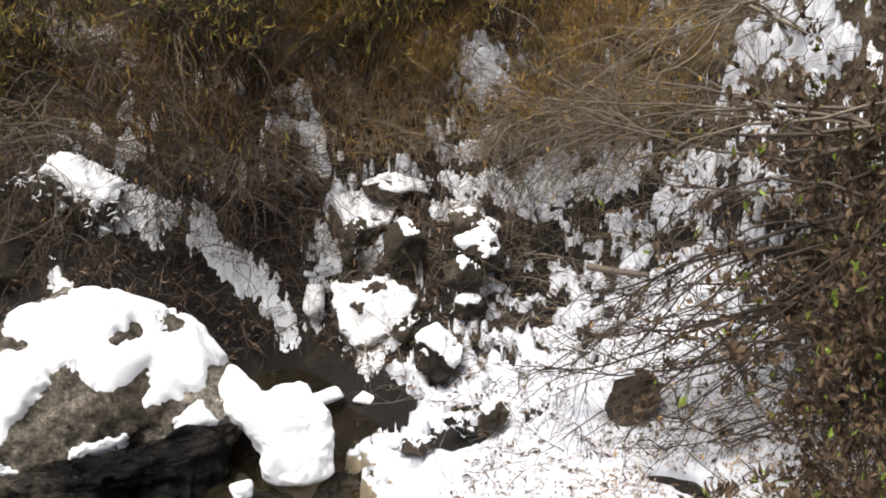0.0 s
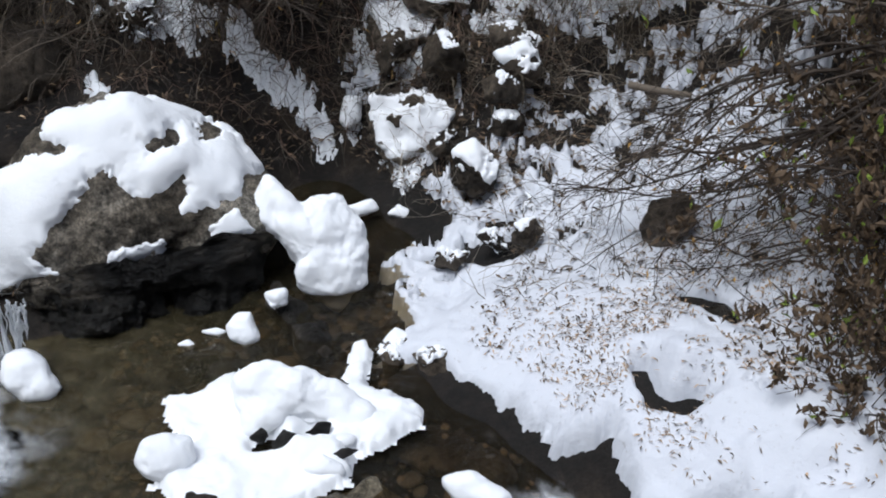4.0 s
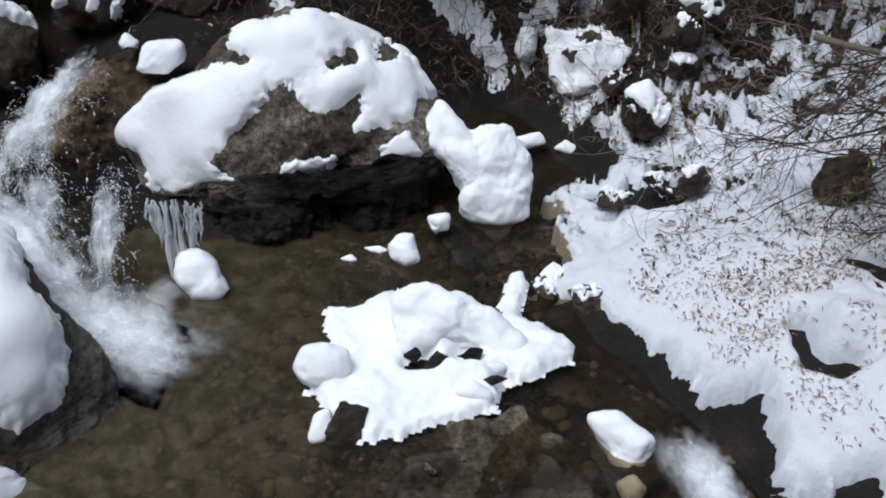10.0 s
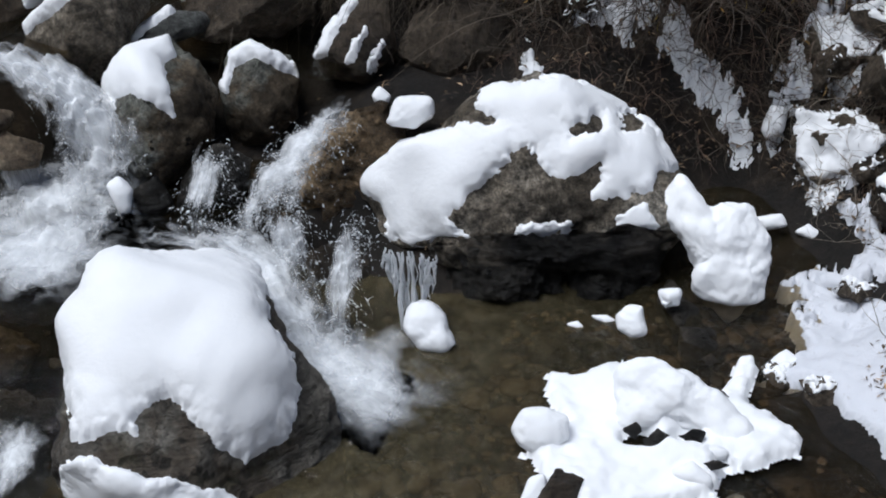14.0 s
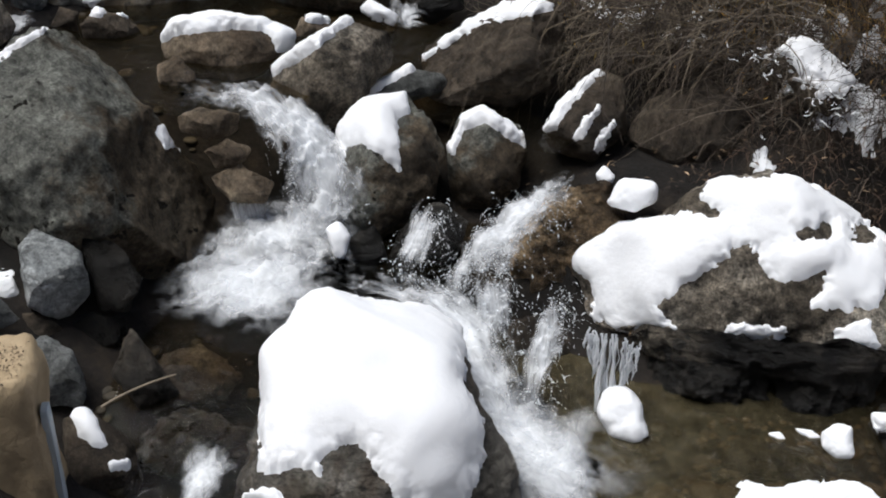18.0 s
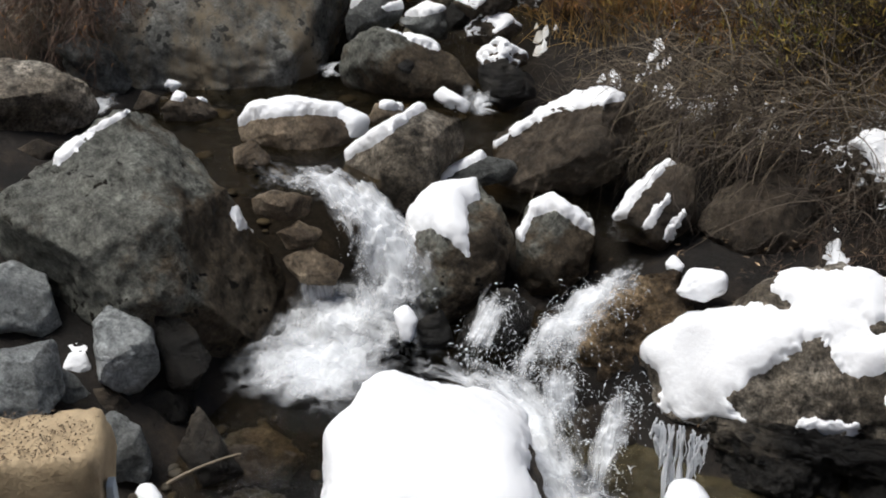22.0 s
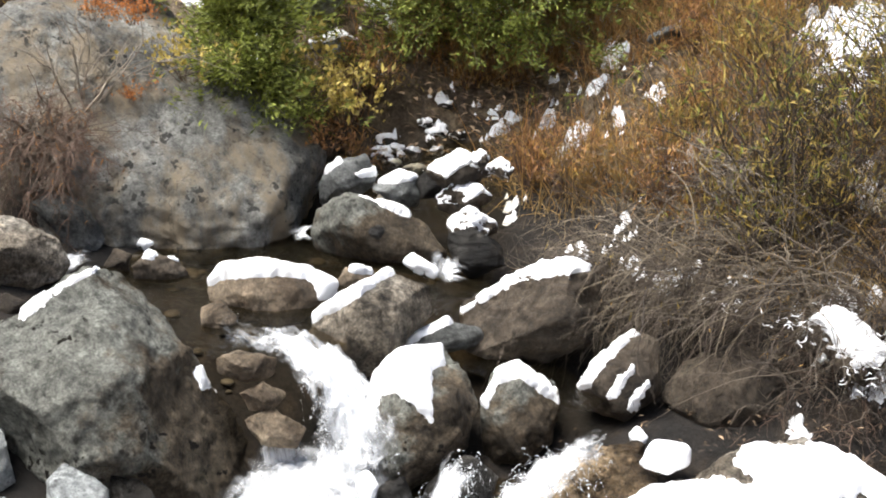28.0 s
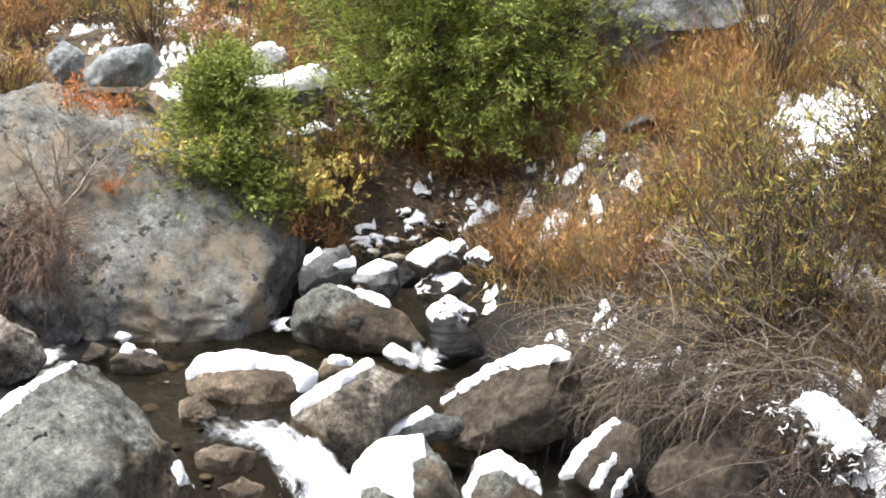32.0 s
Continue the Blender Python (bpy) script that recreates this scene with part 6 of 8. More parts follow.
boulder('bedrock_slab', (-0.04, 3.67, -0.09), 0.1, -90.0, [(-0.34, 0.01), (-0.17, 0.18), (0.12, 0.12), (0.35, -0.04), (0.17, -0.15), (-0.14, -0.12)], M_ROCK_BROWN, 'flat wet bedrock slab under a film of water', depth=0.16, sub=5, seed=402, rough=0.09, boxy=3, facets=4, cut=0.72, group='bedrock slabs of the stream')
boulder('bedrock_slab', (0.05, 3.38, -0.1), -1.4, -90.0, [(-0.15, 0.2), (0.08, 0.18), (0.16, -0.06), (0.02, -0.23), (-0.14, -0.08)], M_ROCK_BROWN, 'flat wet bedrock slab under a film of water', depth=0.24, sub=5, seed=403, rough=0.09, boxy=3, facets=4, cut=0.72, group='bedrock slabs of the stream')
boulder('bedrock_slab', (-1.31, 4.16, -0.09), 17.1, -90.0, [(-0.2, 0.1), (0.06, 0.11), (0.26, -0.04), (0.05, -0.1), (-0.17, -0.07)], M_ROCK_SLAB, 'flat wet bedrock slab under a film of water', depth=0.3, sub=5, seed=404, rough=0.08, boxy=3, facets=4, cut=0.72, group='bedrock slabs of the stream')
boulder('bedrock_slab', (-0.77, 4.33, -0.03), 9.6, -90.0, [(-0.1, 0.13), (0.08, 0.09), (0.1, -0.08), (-0.05, -0.12)], M_ROCK_SLAB, 'flat wet bedrock slab under a film of water', depth=0.4, sub=5, seed=405, rough=0.08, boxy=3, facets=4, cut=0.72, group='bedrock slabs of the stream')
boulder('bedrock_slab', (-0.91, 4.54, -0.02), 10.9, -90.0, [(-0.05, 0.26), (0.11, -0.07), (-0.0, -0.2), (-0.08, 0.02)], M_ROCK_SLAB, 'flat wet bedrock slab under a film of water', depth=0.4, sub=5, seed=406, rough=0.08, boxy=3, facets=4, cut=0.72, group='bedrock slabs of the stream')
boulder('bedrock_slab', (-0.18, 2.91, -0.06), 2.9, -90.0, [(-0.15, 0.1), (0.09, 0.18), (0.16, -0.08), (-0.13, -0.16)], M_ROCK_SLAB, 'flat wet bedrock slab under a film of water', depth=0.2, sub=5, seed=407, rough=0.08, boxy=3, facets=4, cut=0.72, group='bedrock slabs of the stream')
boulder('snowy_step_rock', (-0.43, 6.11, 0.59), 4.1, -23.8, [(-0.29, 0.19), (-0.04, 0.23), (0.27, 0.15), (0.34, -0.05), (0.13, -0.22), (-0.18, -0.23), (-0.29, -0.03)], M_ROCK_BROWN, 'dark rock step hung with ragged snow', depth=0.6, sub=6, seed=411, rough=0.1, boxy=2.5, facets=8, cut=0.6, snow=0.025, cap=0.6, group='snowy rock steps of the bank')
boulder('snowy_step_rock', (-0.36, 5.66, 0.3), 3.7, -27.9, [(-0.26, 0.2), (0.02, 0.23), (0.21, 0.13), (0.3, -0.03), (0.07, -0.23), (-0.1, -0.25), (-0.22, -0.07)], M_ROCK_BROWN, 'dark rock step under a sheet of snow', depth=0.5, sub=6, seed=412, rough=0.14, boxy=2.5, facets=9, cut=0.72, snow=0.014, patches=[[(-0.26, 0.2), (0.02, 0.22), (0.21, 0.12), (0.13, -0.03), (0.04, -0.22), (-0.09, -0.21), (-0.21, -0.06)]], group='snowy rock steps of the bank')
boulder('snowy_step_rock', (-0.06, 5.24, 0.32), 0.7, -29.6, [(-0.11, 0.09), (0.0, 0.14), (0.11, 0.03), (0.1, -0.08), (-0.01, -0.13), (-0.1, -0.05)], M_ROCK_BROWN, 'small rock step capped with snow', depth=0.7, sub=5, seed=413, rough=0.08, boxy=2.5, facets=5, cut=0.72, snow=0.03, cap=0.4, group='snowy rock steps of the bank')
boulder('snowy_step_rock', (0.14, 5.71, 0.67), -1.4, -24.7, [(-0.12, 0.05), (0.05, 0.12), (0.14, 0.02), (0.08, -0.1), (-0.1, -0.1)], M_ROCK_BROWN, 'dark rock step with a cap of snow', depth=0.7, sub=5, seed=414, rough=0.08, boxy=2.5, facets=5, cut=0.72, snow=0.025, cap=0.5, group='snowy rock steps of the bank')
boulder('snowy_step_rock', (-0.29, 6.15, 0.84), 2.7, -21.8, [(-0.18, 0.03), (-0.03, 0.08), (0.16, 0.03), (0.19, -0.04), (-0.0, -0.08), (-0.15, -0.04)], M_ROCK_BROWN, 'dark rock step dusted with snow', depth=0.7, sub=5, seed=415, rough=0.08, boxy=2.5, facets=5, cut=0.72, snow=0.02, cap=0.7, group='snowy rock steps of the bank')
boulder('snow_lump', (-0.73, 5.85, 0.33), 7.1, -26.8, [(-0.06, -0.04), (-0.03, 0.08), (0.05, 0.08), (0.05, -0.05), (-0.02, -0.1)], M_SNOW, 'small tongue of snow beside the trickle', depth=0.7, sub=4, seed=417, rough=0.08, boxy=2.5, facets=0, cut=0.72, group='snow lumps in the stream')
boulder('snowy_hill_rock', (-1.84, 5.7, 1.04), 17.3, -21.0, [(-0.21, 0.07), (-0.09, 0.18), (0.08, 0.09), (0.19, -0.01), (0.11, -0.19), (-0.06, -0.1)], M_ROCK_BROWN, 'rock under snow among the overhanging twigs', depth=0.6, sub=6, seed=479, rough=0.07, boxy=2.5, facets=5, cut=0.72, snow=0.03, cap=0.15, group='snowy rocks of the hillside')
# a small dark mark on the boulder, shaped as a black lump
boulder('dark_chip', (-4.56, 5.27, 1.16), 40.2, -17.2, [(-0.05, 0.01), (-0.0, 0.04), (0.04, 0.01), (0.01, -0.04), (-0.04, -0.02)], M_ROCK_BLACK, 'small black mark on the upper boulder', depth=0.5, sub=3, seed=418, rough=0.05, boxy=2.5, facets=5, cut=0.72)
boulder('snow_lump', (-0.71, 3.72, 0.11), 10.3, -40.3, [(-0.28, 0.16), (-0.09, 0.18), (0.02, 0.13), (0.14, 0.08), (0.3, -0.04), (0.37, -0.13), (0.25, -0.19), (0.07, -0.09), (-0.12, -0.09), (-0.21, -0.15), (-0.25, -0.04)], M_SNOW, 'heaped crest of the snow island above dark hollows', depth=0.35, sub=6, seed=431, rough=0.06, boxy=2.4, facets=0, cut=0.72, group='snow lumps in the stream')
boulder('snow_lump', (-1.18, 3.41, 0.09), 18.7, -42.0, [(-0.12, 0.01), (-0.07, 0.07), (0.02, 0.09), (0.1, 0.06), (0.11, -0.02), (0.04, -0.09), (-0.05, -0.09), (-0.1, -0.06)], M_SNOW, 'round pillow of snow at the end of the island', depth=0.7, sub=5, seed=432, rough=0.06, boxy=2.4, facets=0, cut=0.72, group='snow lumps in the stream')
boulder('snow_lump', (-0.59, 3.54, 0.07), 8.9, -42.2, [(-0.12, 0.01), (-0.02, 0.03), (0.12, 0.02), (0.11, -0.02), (-0.01, -0.03), (-0.1, -0.02)], M_SNOW, 'low tongue of snow on the island', depth=0.6, sub=5, seed=433, rough=0.06, boxy=2.4, facets=0, cut=0.72, group='snow lumps in the stream')
boulder('snow_lump', (-0.58, 3.42, 0.05), 9.1, -43.4, [(-0.09, -0.0), (-0.01, 0.05), (0.06, 0.01), (0.08, -0.04), (-0.01, -0.03)], M_SNOW, 'small knob of snow at the edge of the island', depth=0.8, sub=4, seed=434, rough=0.06, boxy=2.4, facets=0, cut=0.72, group='snow lumps in the stream')
boulder('snow_lump', (-1.12, 3.13, 0.04), 19.1, -44.8, [(-0.05, -0.06), (-0.02, 0.05), (0.04, 0.07), (0.05, 0.01), (0.02, -0.06)], M_SNOW, 'snow scrap against the upright brown stone', depth=0.6, sub=4, seed=435, rough=0.06, boxy=2.4, facets=0, cut=0.72, group='snow lumps in the stream')
boulder('snow_lump', (-0.53, 4.16, 0.01), 6.8, -38.4, [(-0.05, -0.05), (-0.02, 0.06), (0.03, 0.07), (0.05, 0.01), (0.02, -0.08)], M_SNOW, 'small pillar of snow at the tip of the island', depth=0.7, sub=4, seed=436, rough=0.06, boxy=2.4, facets=0, cut=0.72, group='snow lumps in the stream')
# the black ones stand in for the shade inside the island's hollows
boulder('island_stone', (-0.85, 3.54, 0.09), 12.9, -41.6, [(-0.03, 0.0), (0.01, 0.03), (0.03, -0.0), (0.01, -0.03)], M_ROCK_BLACK, 'dark wet stone set in the snow island', depth=0.6, sub=4, seed=440, rough=0.05, boxy=2.5, facets=5, cut=0.72, group='stones in the snow island')
boulder('island_stone', (-0.75, 3.51, 0.09), 11.5, -42.0, [(-0.05, -0.0), (-0.0, 0.06), (0.05, 0.02), (0.03, -0.04), (-0.04, -0.03)], M_ROCK_BLACK, 'dark wet stone set in the snow island', depth=0.6, sub=4, seed=441, rough=0.05, boxy=2.5, facets=5, cut=0.72, group='stones in the snow island')
boulder('island_stone', (-0.62, 3.6, 0.09), 9.3, -41.6, [(-0.07, -0.01), (-0.01, 0.03), (0.05, 0.02), (0.03, -0.03), (-0.03, -0.04)], M_ROCK_BLACK, 'dark wet stone set in the snow island', depth=0.6, sub=4, seed=442, rough=0.05, boxy=2.5, facets=5, cut=0.72, group='stones in the snow island')
boulder('island_stone', (-0.52, 3.46, 0.09), 7.9, -42.8, [(-0.05, 0.0), (0.02, 0.02), (0.07, 0.01), (-0.01, -0.03)], M_ROCK_BLACK, 'dark wet stone set in the snow island', depth=0.6, sub=4, seed=443, rough=0.05, boxy=2.5, facets=5, cut=0.72, group='stones in the snow island')
boulder('island_stone', (-0.57, 3.88, 0.08), 7.9, -39.6, [(-0.04, -0.0), (0.0, 0.02), (0.03, -0.0), (-0.01, -0.02)], M_ROCK_BROWN, 'dark wet stone set in the snow island', depth=0.6, sub=4, seed=444, rough=0.05, boxy=2.5, facets=5, cut=0.72, group='stones in the snow island')
boulder('island_stone', (-0.67, 4.08, 0.09), 8.8, -38.0, [(-0.04, 0.0), (0.01, 0.03), (0.04, -0.0), (0.01, -0.03)], M_ROCK_BROWN, 'dark wet stone set in the snow island', depth=0.6, sub=4, seed=445, rough=0.05, boxy=2.5, facets=5, cut=0.72, group='stones in the snow island')
boulder('snow_lump_stone', (-0.93, 4.45, 0.08), 11.3, -35.5, [(-0.04, 0.02), (0.04, 0.03), (0.04, -0.02), (-0.01, -0.04)], M_ROCK_BROWN, 'small stone under snow at the water edge', depth=0.8, sub=4, seed=450, rough=0.05, boxy=2.5, facets=5, cut=0.72, snow=0.03, cap=-0.5, group='stones along the stream')
boulder('snow_lump', (1.06, 2.93, 0.1), -19.0, -46.0, [(-0.19, -0.03), (-0.1, 0.08), (0.02, 0.06), (0.1, 0.1), (0.19, 0.03), (0.13, -0.11), (-0.13, -0.12)], M_SNOW, 'round pillow of snow at the end of the bank', depth=0.7, sub=6, seed=456, rough=0.06, boxy=2.4, facets=0, cut=0.72, group='snow lumps in the stream')
boulder('snow_lump', (-0.38, 4.29, -0.01), 4.6, -37.7, [(-0.08, -0.01), (-0.0, 0.07), (0.07, 0.03), (0.06, -0.04), (-0.03, -0.05)], M_SNOW, 'small tongue of snow reaching over the water', depth=0.7, sub=5, seed=458, rough=0.06, boxy=2.4, facets=0, cut=0.72, group='snow lumps in the stream')
boulder('wet_stone', (-4.17, 5.73, 1.0), 35.6, -18.3, [(-0.16, 0.12), (-0.02, 0.16), (0.16, 0.06), (0.19, -0.07), (-0.01, -0.15), (-0.13, -0.09)], M_ROCK_BLACK, 'black wet stone beside the little upper fall', depth=0.8, sub=5, seed=509, rough=0.05, boxy=3, facets=6, cut=0.72, group='stones along the stream')
# this plate's dark bedrock colour carries the shade under the big boulder
boulder('brown_plate_stone', (-4.08, 3.04, 0.42), 52.3, -30.0, [(-0.1, 0.19), (0.04, 0.15), (0.14, -0.03), (0.06, -0.18), (-0.07, -0.14), (-0.1, 0.03)], M_ROCK_SLAB, 'brown plate of rock leaning under the big boulder', depth=0.4, sub=5, seed=501, rough=0.05, boxy=5, facets=5, cut=0.7)
boulder('channel_stone', (-4.07, 2.92, 0.18), 53.3, -32.4, [(-0.15, 0.06), (-0.01, 0.09), (0.13, 0.05), (0.14, -0.06), (-0.05, -0.09)], M_ROCK_SLAB, 'flat brown stone at the edge of the side channel', depth=0.7, sub=5, seed=502, rough=0.05, boxy=4, facets=5, cut=0.72, group='stones along the stream')
boulder('channel_stone', (-3.66, 2.81, 0.18), 51.4, -34.7, [(-0.13, 0.02), (-0.03, 0.23), (0.04, 0.09), (0.14, -0.14), (-0.03, -0.16)], M_ROCK_SLAB, 'pointed dark rock half under the water of the side channel', depth=0.6, sub=5, seed=503, rough=0.05, boxy=4, facets=6, cut=0.72, group='stones along the stream')
boulder('wet_bedrock', (-3.72, 2.98, 0.04), 50.0, -90.0, [(-0.36, 0.02), (-0.2, 0.2), (0.06, 0.24), (0.3, 0.12), (0.34, -0.1), (0.1, -0.22), (-0.22, -0.2)], M_ROCK_BROWN, 'brown wet bedrock shelf under a film of running water', depth=0.2, sub=6, seed=511, rough=0.1, boxy=3.5, facets=6, cut=0.66, group='bedrock slabs of the stream')
boulder('wet_bedrock', (-3.38, 2.78, -0.02), 48.0, -90.0, [(-0.3, 0.02), (-0.12, 0.2), (0.14, 0.16), (0.26, -0.04), (0.08, -0.2), (-0.2, -0.16)], M_ROCK_SLAB, 'dark wet bedrock shelf in the side channel', depth=0.22, sub=6, seed=512, rough=0.1, boxy=3.5, facets=6, cut=0.66, group='bedrock slabs of the stream')
boulder('snow_lump', (-4.39, 2.69, 0.42), 57.6, -29.8, [(-0.07, -0.02), (-0.03, 0.06), (0.05, 0.05), (0.06, -0.04), (-0.0, -0.08)], M_SNOW, 'patch of snow between the grey blocks', depth=0.6, sub=5, seed=505, rough=0.06, boxy=2.5, facets=0, cut=0.72, group='snow lumps in the stream')
boulder('snow_lump', (-4.01, 2.07, 0.43), 61.8, -33.1, [(-0.11, 0.04), (-0.03, 0.11), (0.07, 0.07), (0.11, -0.01), (0.04, -0.11), (-0.09, -0.08)], M_SNOW, 'patch of snow beside the wooden post', depth=0.6, sub=5, seed=506, rough=0.06, boxy=2.5, facets=0, cut=0.72, group='snow lumps in the stream')
boulder('bank_stone', (-4.32, 2.57, 0.36), 58.3, -30.9, [(-0.07, 0.15), (0.04, 0.07), (0.11, -0.04), (0.04, -0.13), (-0.08, -0.08)], M_GRANITE_GREY, 'grey stone between the blocks and the post', depth=0.8, sub=5, seed=507, rough=0.05, boxy=4, facets=6, cut=0.72, group='stones along the stream')
boulder('bank_stone', (-4.2, 2.7, 0.27), 56.3, -31.8, [(-0.1, 0.08), (0.03, 0.07), (0.1, -0.02), (0.07, -0.1), (-0.06, -0.05)], M_ROCK_BROWN, 'brown stone behind the wooden post', depth=0.8, sub=5, seed=508, rough=0.05, boxy=4, facets=6, cut=0.72, group='stones along the stream')


# ---- snow on the ground ----
def snow_sheet(name, x0, x1, y0, y1, step, where, thick, label, mat, seed, lumps=0.03):
    """A layer of snow with soft rounded edges where the mask is above zero."""
    x, y = np.meshgrid(np.arange(x0, x1, step), np.arange(y0, y1, step))
    p = xyz(x, y, height(x, y))
    sd = where(x.ravel(), y.ravel(), p)
    f = np.clip(sd / (1.3 * thick), 0, 1)
    h = thick * np.sqrt(1 - (1 - f) ** 2) * (1 + 0.6 * fbm(p, 3.0, seed, 3)) + lumps * f * fbm(p, 9.0, seed + 1, 3) + np.clip(1.2 * sd, -0.03, 0)
    z = height(x, y).ravel() + h
    v, fc, _ = keep_faces(xyz(x, y, z), grid_faces(*x.shape), sd > -0.03)
    return tagged(new(name, mesh_of(name, v, fc, mat)), label, "snow", kind="stuff")



def on_bank(x, y, p):
    """How far inside the snow bank: sound near the water, breaking up among the twigs higher up."""
    sd = inside(BANK_EDGE, x, y) + 0.045 * fbm(p, 11.0, 30, 5, 0.65) + 0.25 * fbm(p, 2.5, 30, 3) * np.clip((y - 4.6) / 1.0, 0, 1)
    gaps, fine = fbm(p, 3.6, 33, 6, 0.72), fbm(p, 11.0, 38, 5, 0.78)
    loose = np.clip((y - 4.3) / 1.5, 0, 1) + 0.9 * np.clip((x - 1.4) / 0.6, 0, 1) + 0.4 * np.clip((y - 4.5) / 0.4, 0, 1) * np.clip((0.75 - x) / 0.3, 0, 1) + 0.6 * np.clip((y - 5.4) / 0.8, 0, 1) + 1.3 * np.clip((y - 5.8) / 0.4, 0, 1)
    broken = np.minimum(np.minimum(sd, 0.16), 0.3 + 0.4 * gaps + 0.8 * fine * np.clip(loose, 0, 1) - 0.3 * np.clip(loose, 0, 2.2))
    for a, b, r in UPPER_PATCHES:
        broken = np.maximum(broken, np.minimum(sd, 0.12 * np.exp(-((x - a) / r) ** 2 - ((y - b) / (0.8 * r)) ** 2) - 0.075 + 0.13 * fine))
    for poly in BANK_HOLLOWS:
        broken = np.minimum(broken, -inside(poly, x, y) + 0.025 * fbm(p, 14.0, 36, 3))
    return broken


def bank_top(x, y):
    """The mask and the upper face of the snow bank, in soft pillows that are thickest at the water."""
    base = height(x, y)
    p = xyz(x, y, base)
    sd = on_bank(x, y, p)
    front = np.clip((3.95 - y + 0.25 * (x - 0.3)) / 0.5, 0, 1)
    thick = 0.06 + 0.08 * front
    f = np.clip(sd / (0.85 * thick), 0, 1)
    dome = 0.07 * np.exp(-(((x - 0.76) / 0.15) ** 2 + ((y - 3.76) / 0.13) ** 2))
    soft = (0.08 + 0.09 * front) * fbm(p, 3.2, 35, 2) + 0.04 * fbm(p, 8.0, 39, 3, 0.5) + dome
    return sd, np.maximum(base, -0.01) + thick * np.sqrt(1 - (1 - f) ** 2) + f * soft + np.clip(4 * sd, -0.08, 0)


def clinging(x, y, p):
    """Thin ragged streaks of snow on the steep dark bank."""
    fine, sd = fbm(p * (1.3, 0.8, 0.8), 13.0, 46, 5, 0.75), np.full(x.shape, -0.2)
    for poly in SNOW_STREAKS:
        sd = np.maximum(sd, np.minimum(inside(poly, x, y), 0.05))
    return sd + 0.07 * fine


def on_hill(x, y, p):
    m = fbm(p, 0.9, 41, 3) + 0.6 * fbm(p, 4.0, 43, 3, 0.5)
    z = height(x, y)
    right = np.clip((x + 3.2) / 2.0, -1, 1)
    fine = 1.2 * fbm(p, 7.0, 44, 5, 0.72)
    spots = np.zeros(x.shape)
    for a, b, r in SNOW_SPOTS:
        spots = np.maximum(spots, 0.5 * np.exp(-(((x - a) / r) ** 2 + ((y - b) / (1.3 * r)) ** 2)))
    m = m + spots + fine
    return (m - 0.46 + 0.04 * right) * 0.3 - np.where((z < 0.9) | (inside(BANK_EDGE, x, y) > 0.1), 0.5, 0) - np.where((x < -4.3) & (y < 6.3), 0.5, 0) - np.where((x < -4.75) & (x > -6.4) & (y < 8.4), 0.1, 0)


x, y = np.meshgrid(np.arange(-0.9, 2.7, 0.014), np.arange(2.7, 7.4, 0.014))
sd, z = bank_top(x.ravel(), y.ravel())
v, fc, _ = keep_faces(xyz(x, y, z), grid_faces(*x.shape), sd > -0.012)
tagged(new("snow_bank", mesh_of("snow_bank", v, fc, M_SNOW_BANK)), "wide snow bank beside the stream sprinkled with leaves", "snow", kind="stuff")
snow_sheet("clinging_snow", -2.3, 0.95, 5.1, 6.6, 0.009, clinging, 0.028, "thin ragged snow clinging to the dark bank", M_SNOW_THIN, 37, 0.02)
snow_sheet("hillside_snow", -9.5, 3.4, 5.6, 12.0, 0.026, on_hill, 0.06, "broken patches of snow between the shrubs of the hillside", M_SNOW_THIN, 45)

x, y = np.meshgrid(np.arange(-1.5, -0.1, 0.012), np.arange(2.95, 4.35, 0.012))
p = xyz(x, y)
sd = inside(ISLAND, p[:, 0], p[:, 1]) + 0.06 * fbm(p, 11, 51, 6, 0.68) - 0.012
hole = np.minimum(np.hypot((p[:, 0] + 0.83) / 1.2, (p[:, 1] - 3.56)) - 0.055, np.hypot((p[:, 0] + 0.66) / 1.3, (p[:, 1] - 3.61)) - 0.035)
sd = np.minimum(sd, hole + 0.02 * fbm(p, 16, 55, 3))
f = np.clip(sd / 0.06, 0, 1)
hump = 0.11 * np.exp(-(((p[:, 0] + 0.8) / 0.22) ** 2 + ((p[:, 1] - 3.8) / 0.13) ** 2)) + 0.09 * np.exp(-(((p[:, 0] + 1.24) / 0.1) ** 2 + ((p[:, 1] - 3.43) / 0.1) ** 2)) + 0.04 * np.exp(-(((p[:, 0] + 0.62) / 0.2) ** 2 + ((p[:, 1] - 3.51) / 0.06) ** 2))
z = 0.024 + np.clip(3 * sd, -0.012, 0) + (0.04 + hump) * np.sqrt(1 - (1 - f) ** 2) + 0.045 * f * fbm(p, 5.5, 53, 5, 0.58)
v, fc, _ = keep_faces(xyz(x, y, z), grid_faces(*x.shape), sd > -0.004)
tagged(new("snow_island", mesh_of("snow_island", v, fc, M_SNOW)), "island of snow and ice frozen over stones in the pool", "snow")


# ---- water ----
def pool(name, outline, z, label, step=0.04, drop=None, mat=None):
    p = np.array(outline)
    x, y = np.meshgrid(np.arange(p[:, 0].min(), p[:, 0].max(), step), np.arange(p[:, 1].min(), p[:, 1].max(), step))
    q = xyz(x, y)
    zz = z + (drop(x, y).ravel() if drop else 0) + 0.012 * fbm(q, 5.0, 61, 3)
    v, fc, _ = keep_faces(xyz(x, y, zz), grid_faces(*x.shape), inside(outline, q[:, 0], q[:, 1]) > 0)
    return tagged(new(name, mesh_of(name, v, fc, mat or M_WATER)), label, "water", kind="structure")


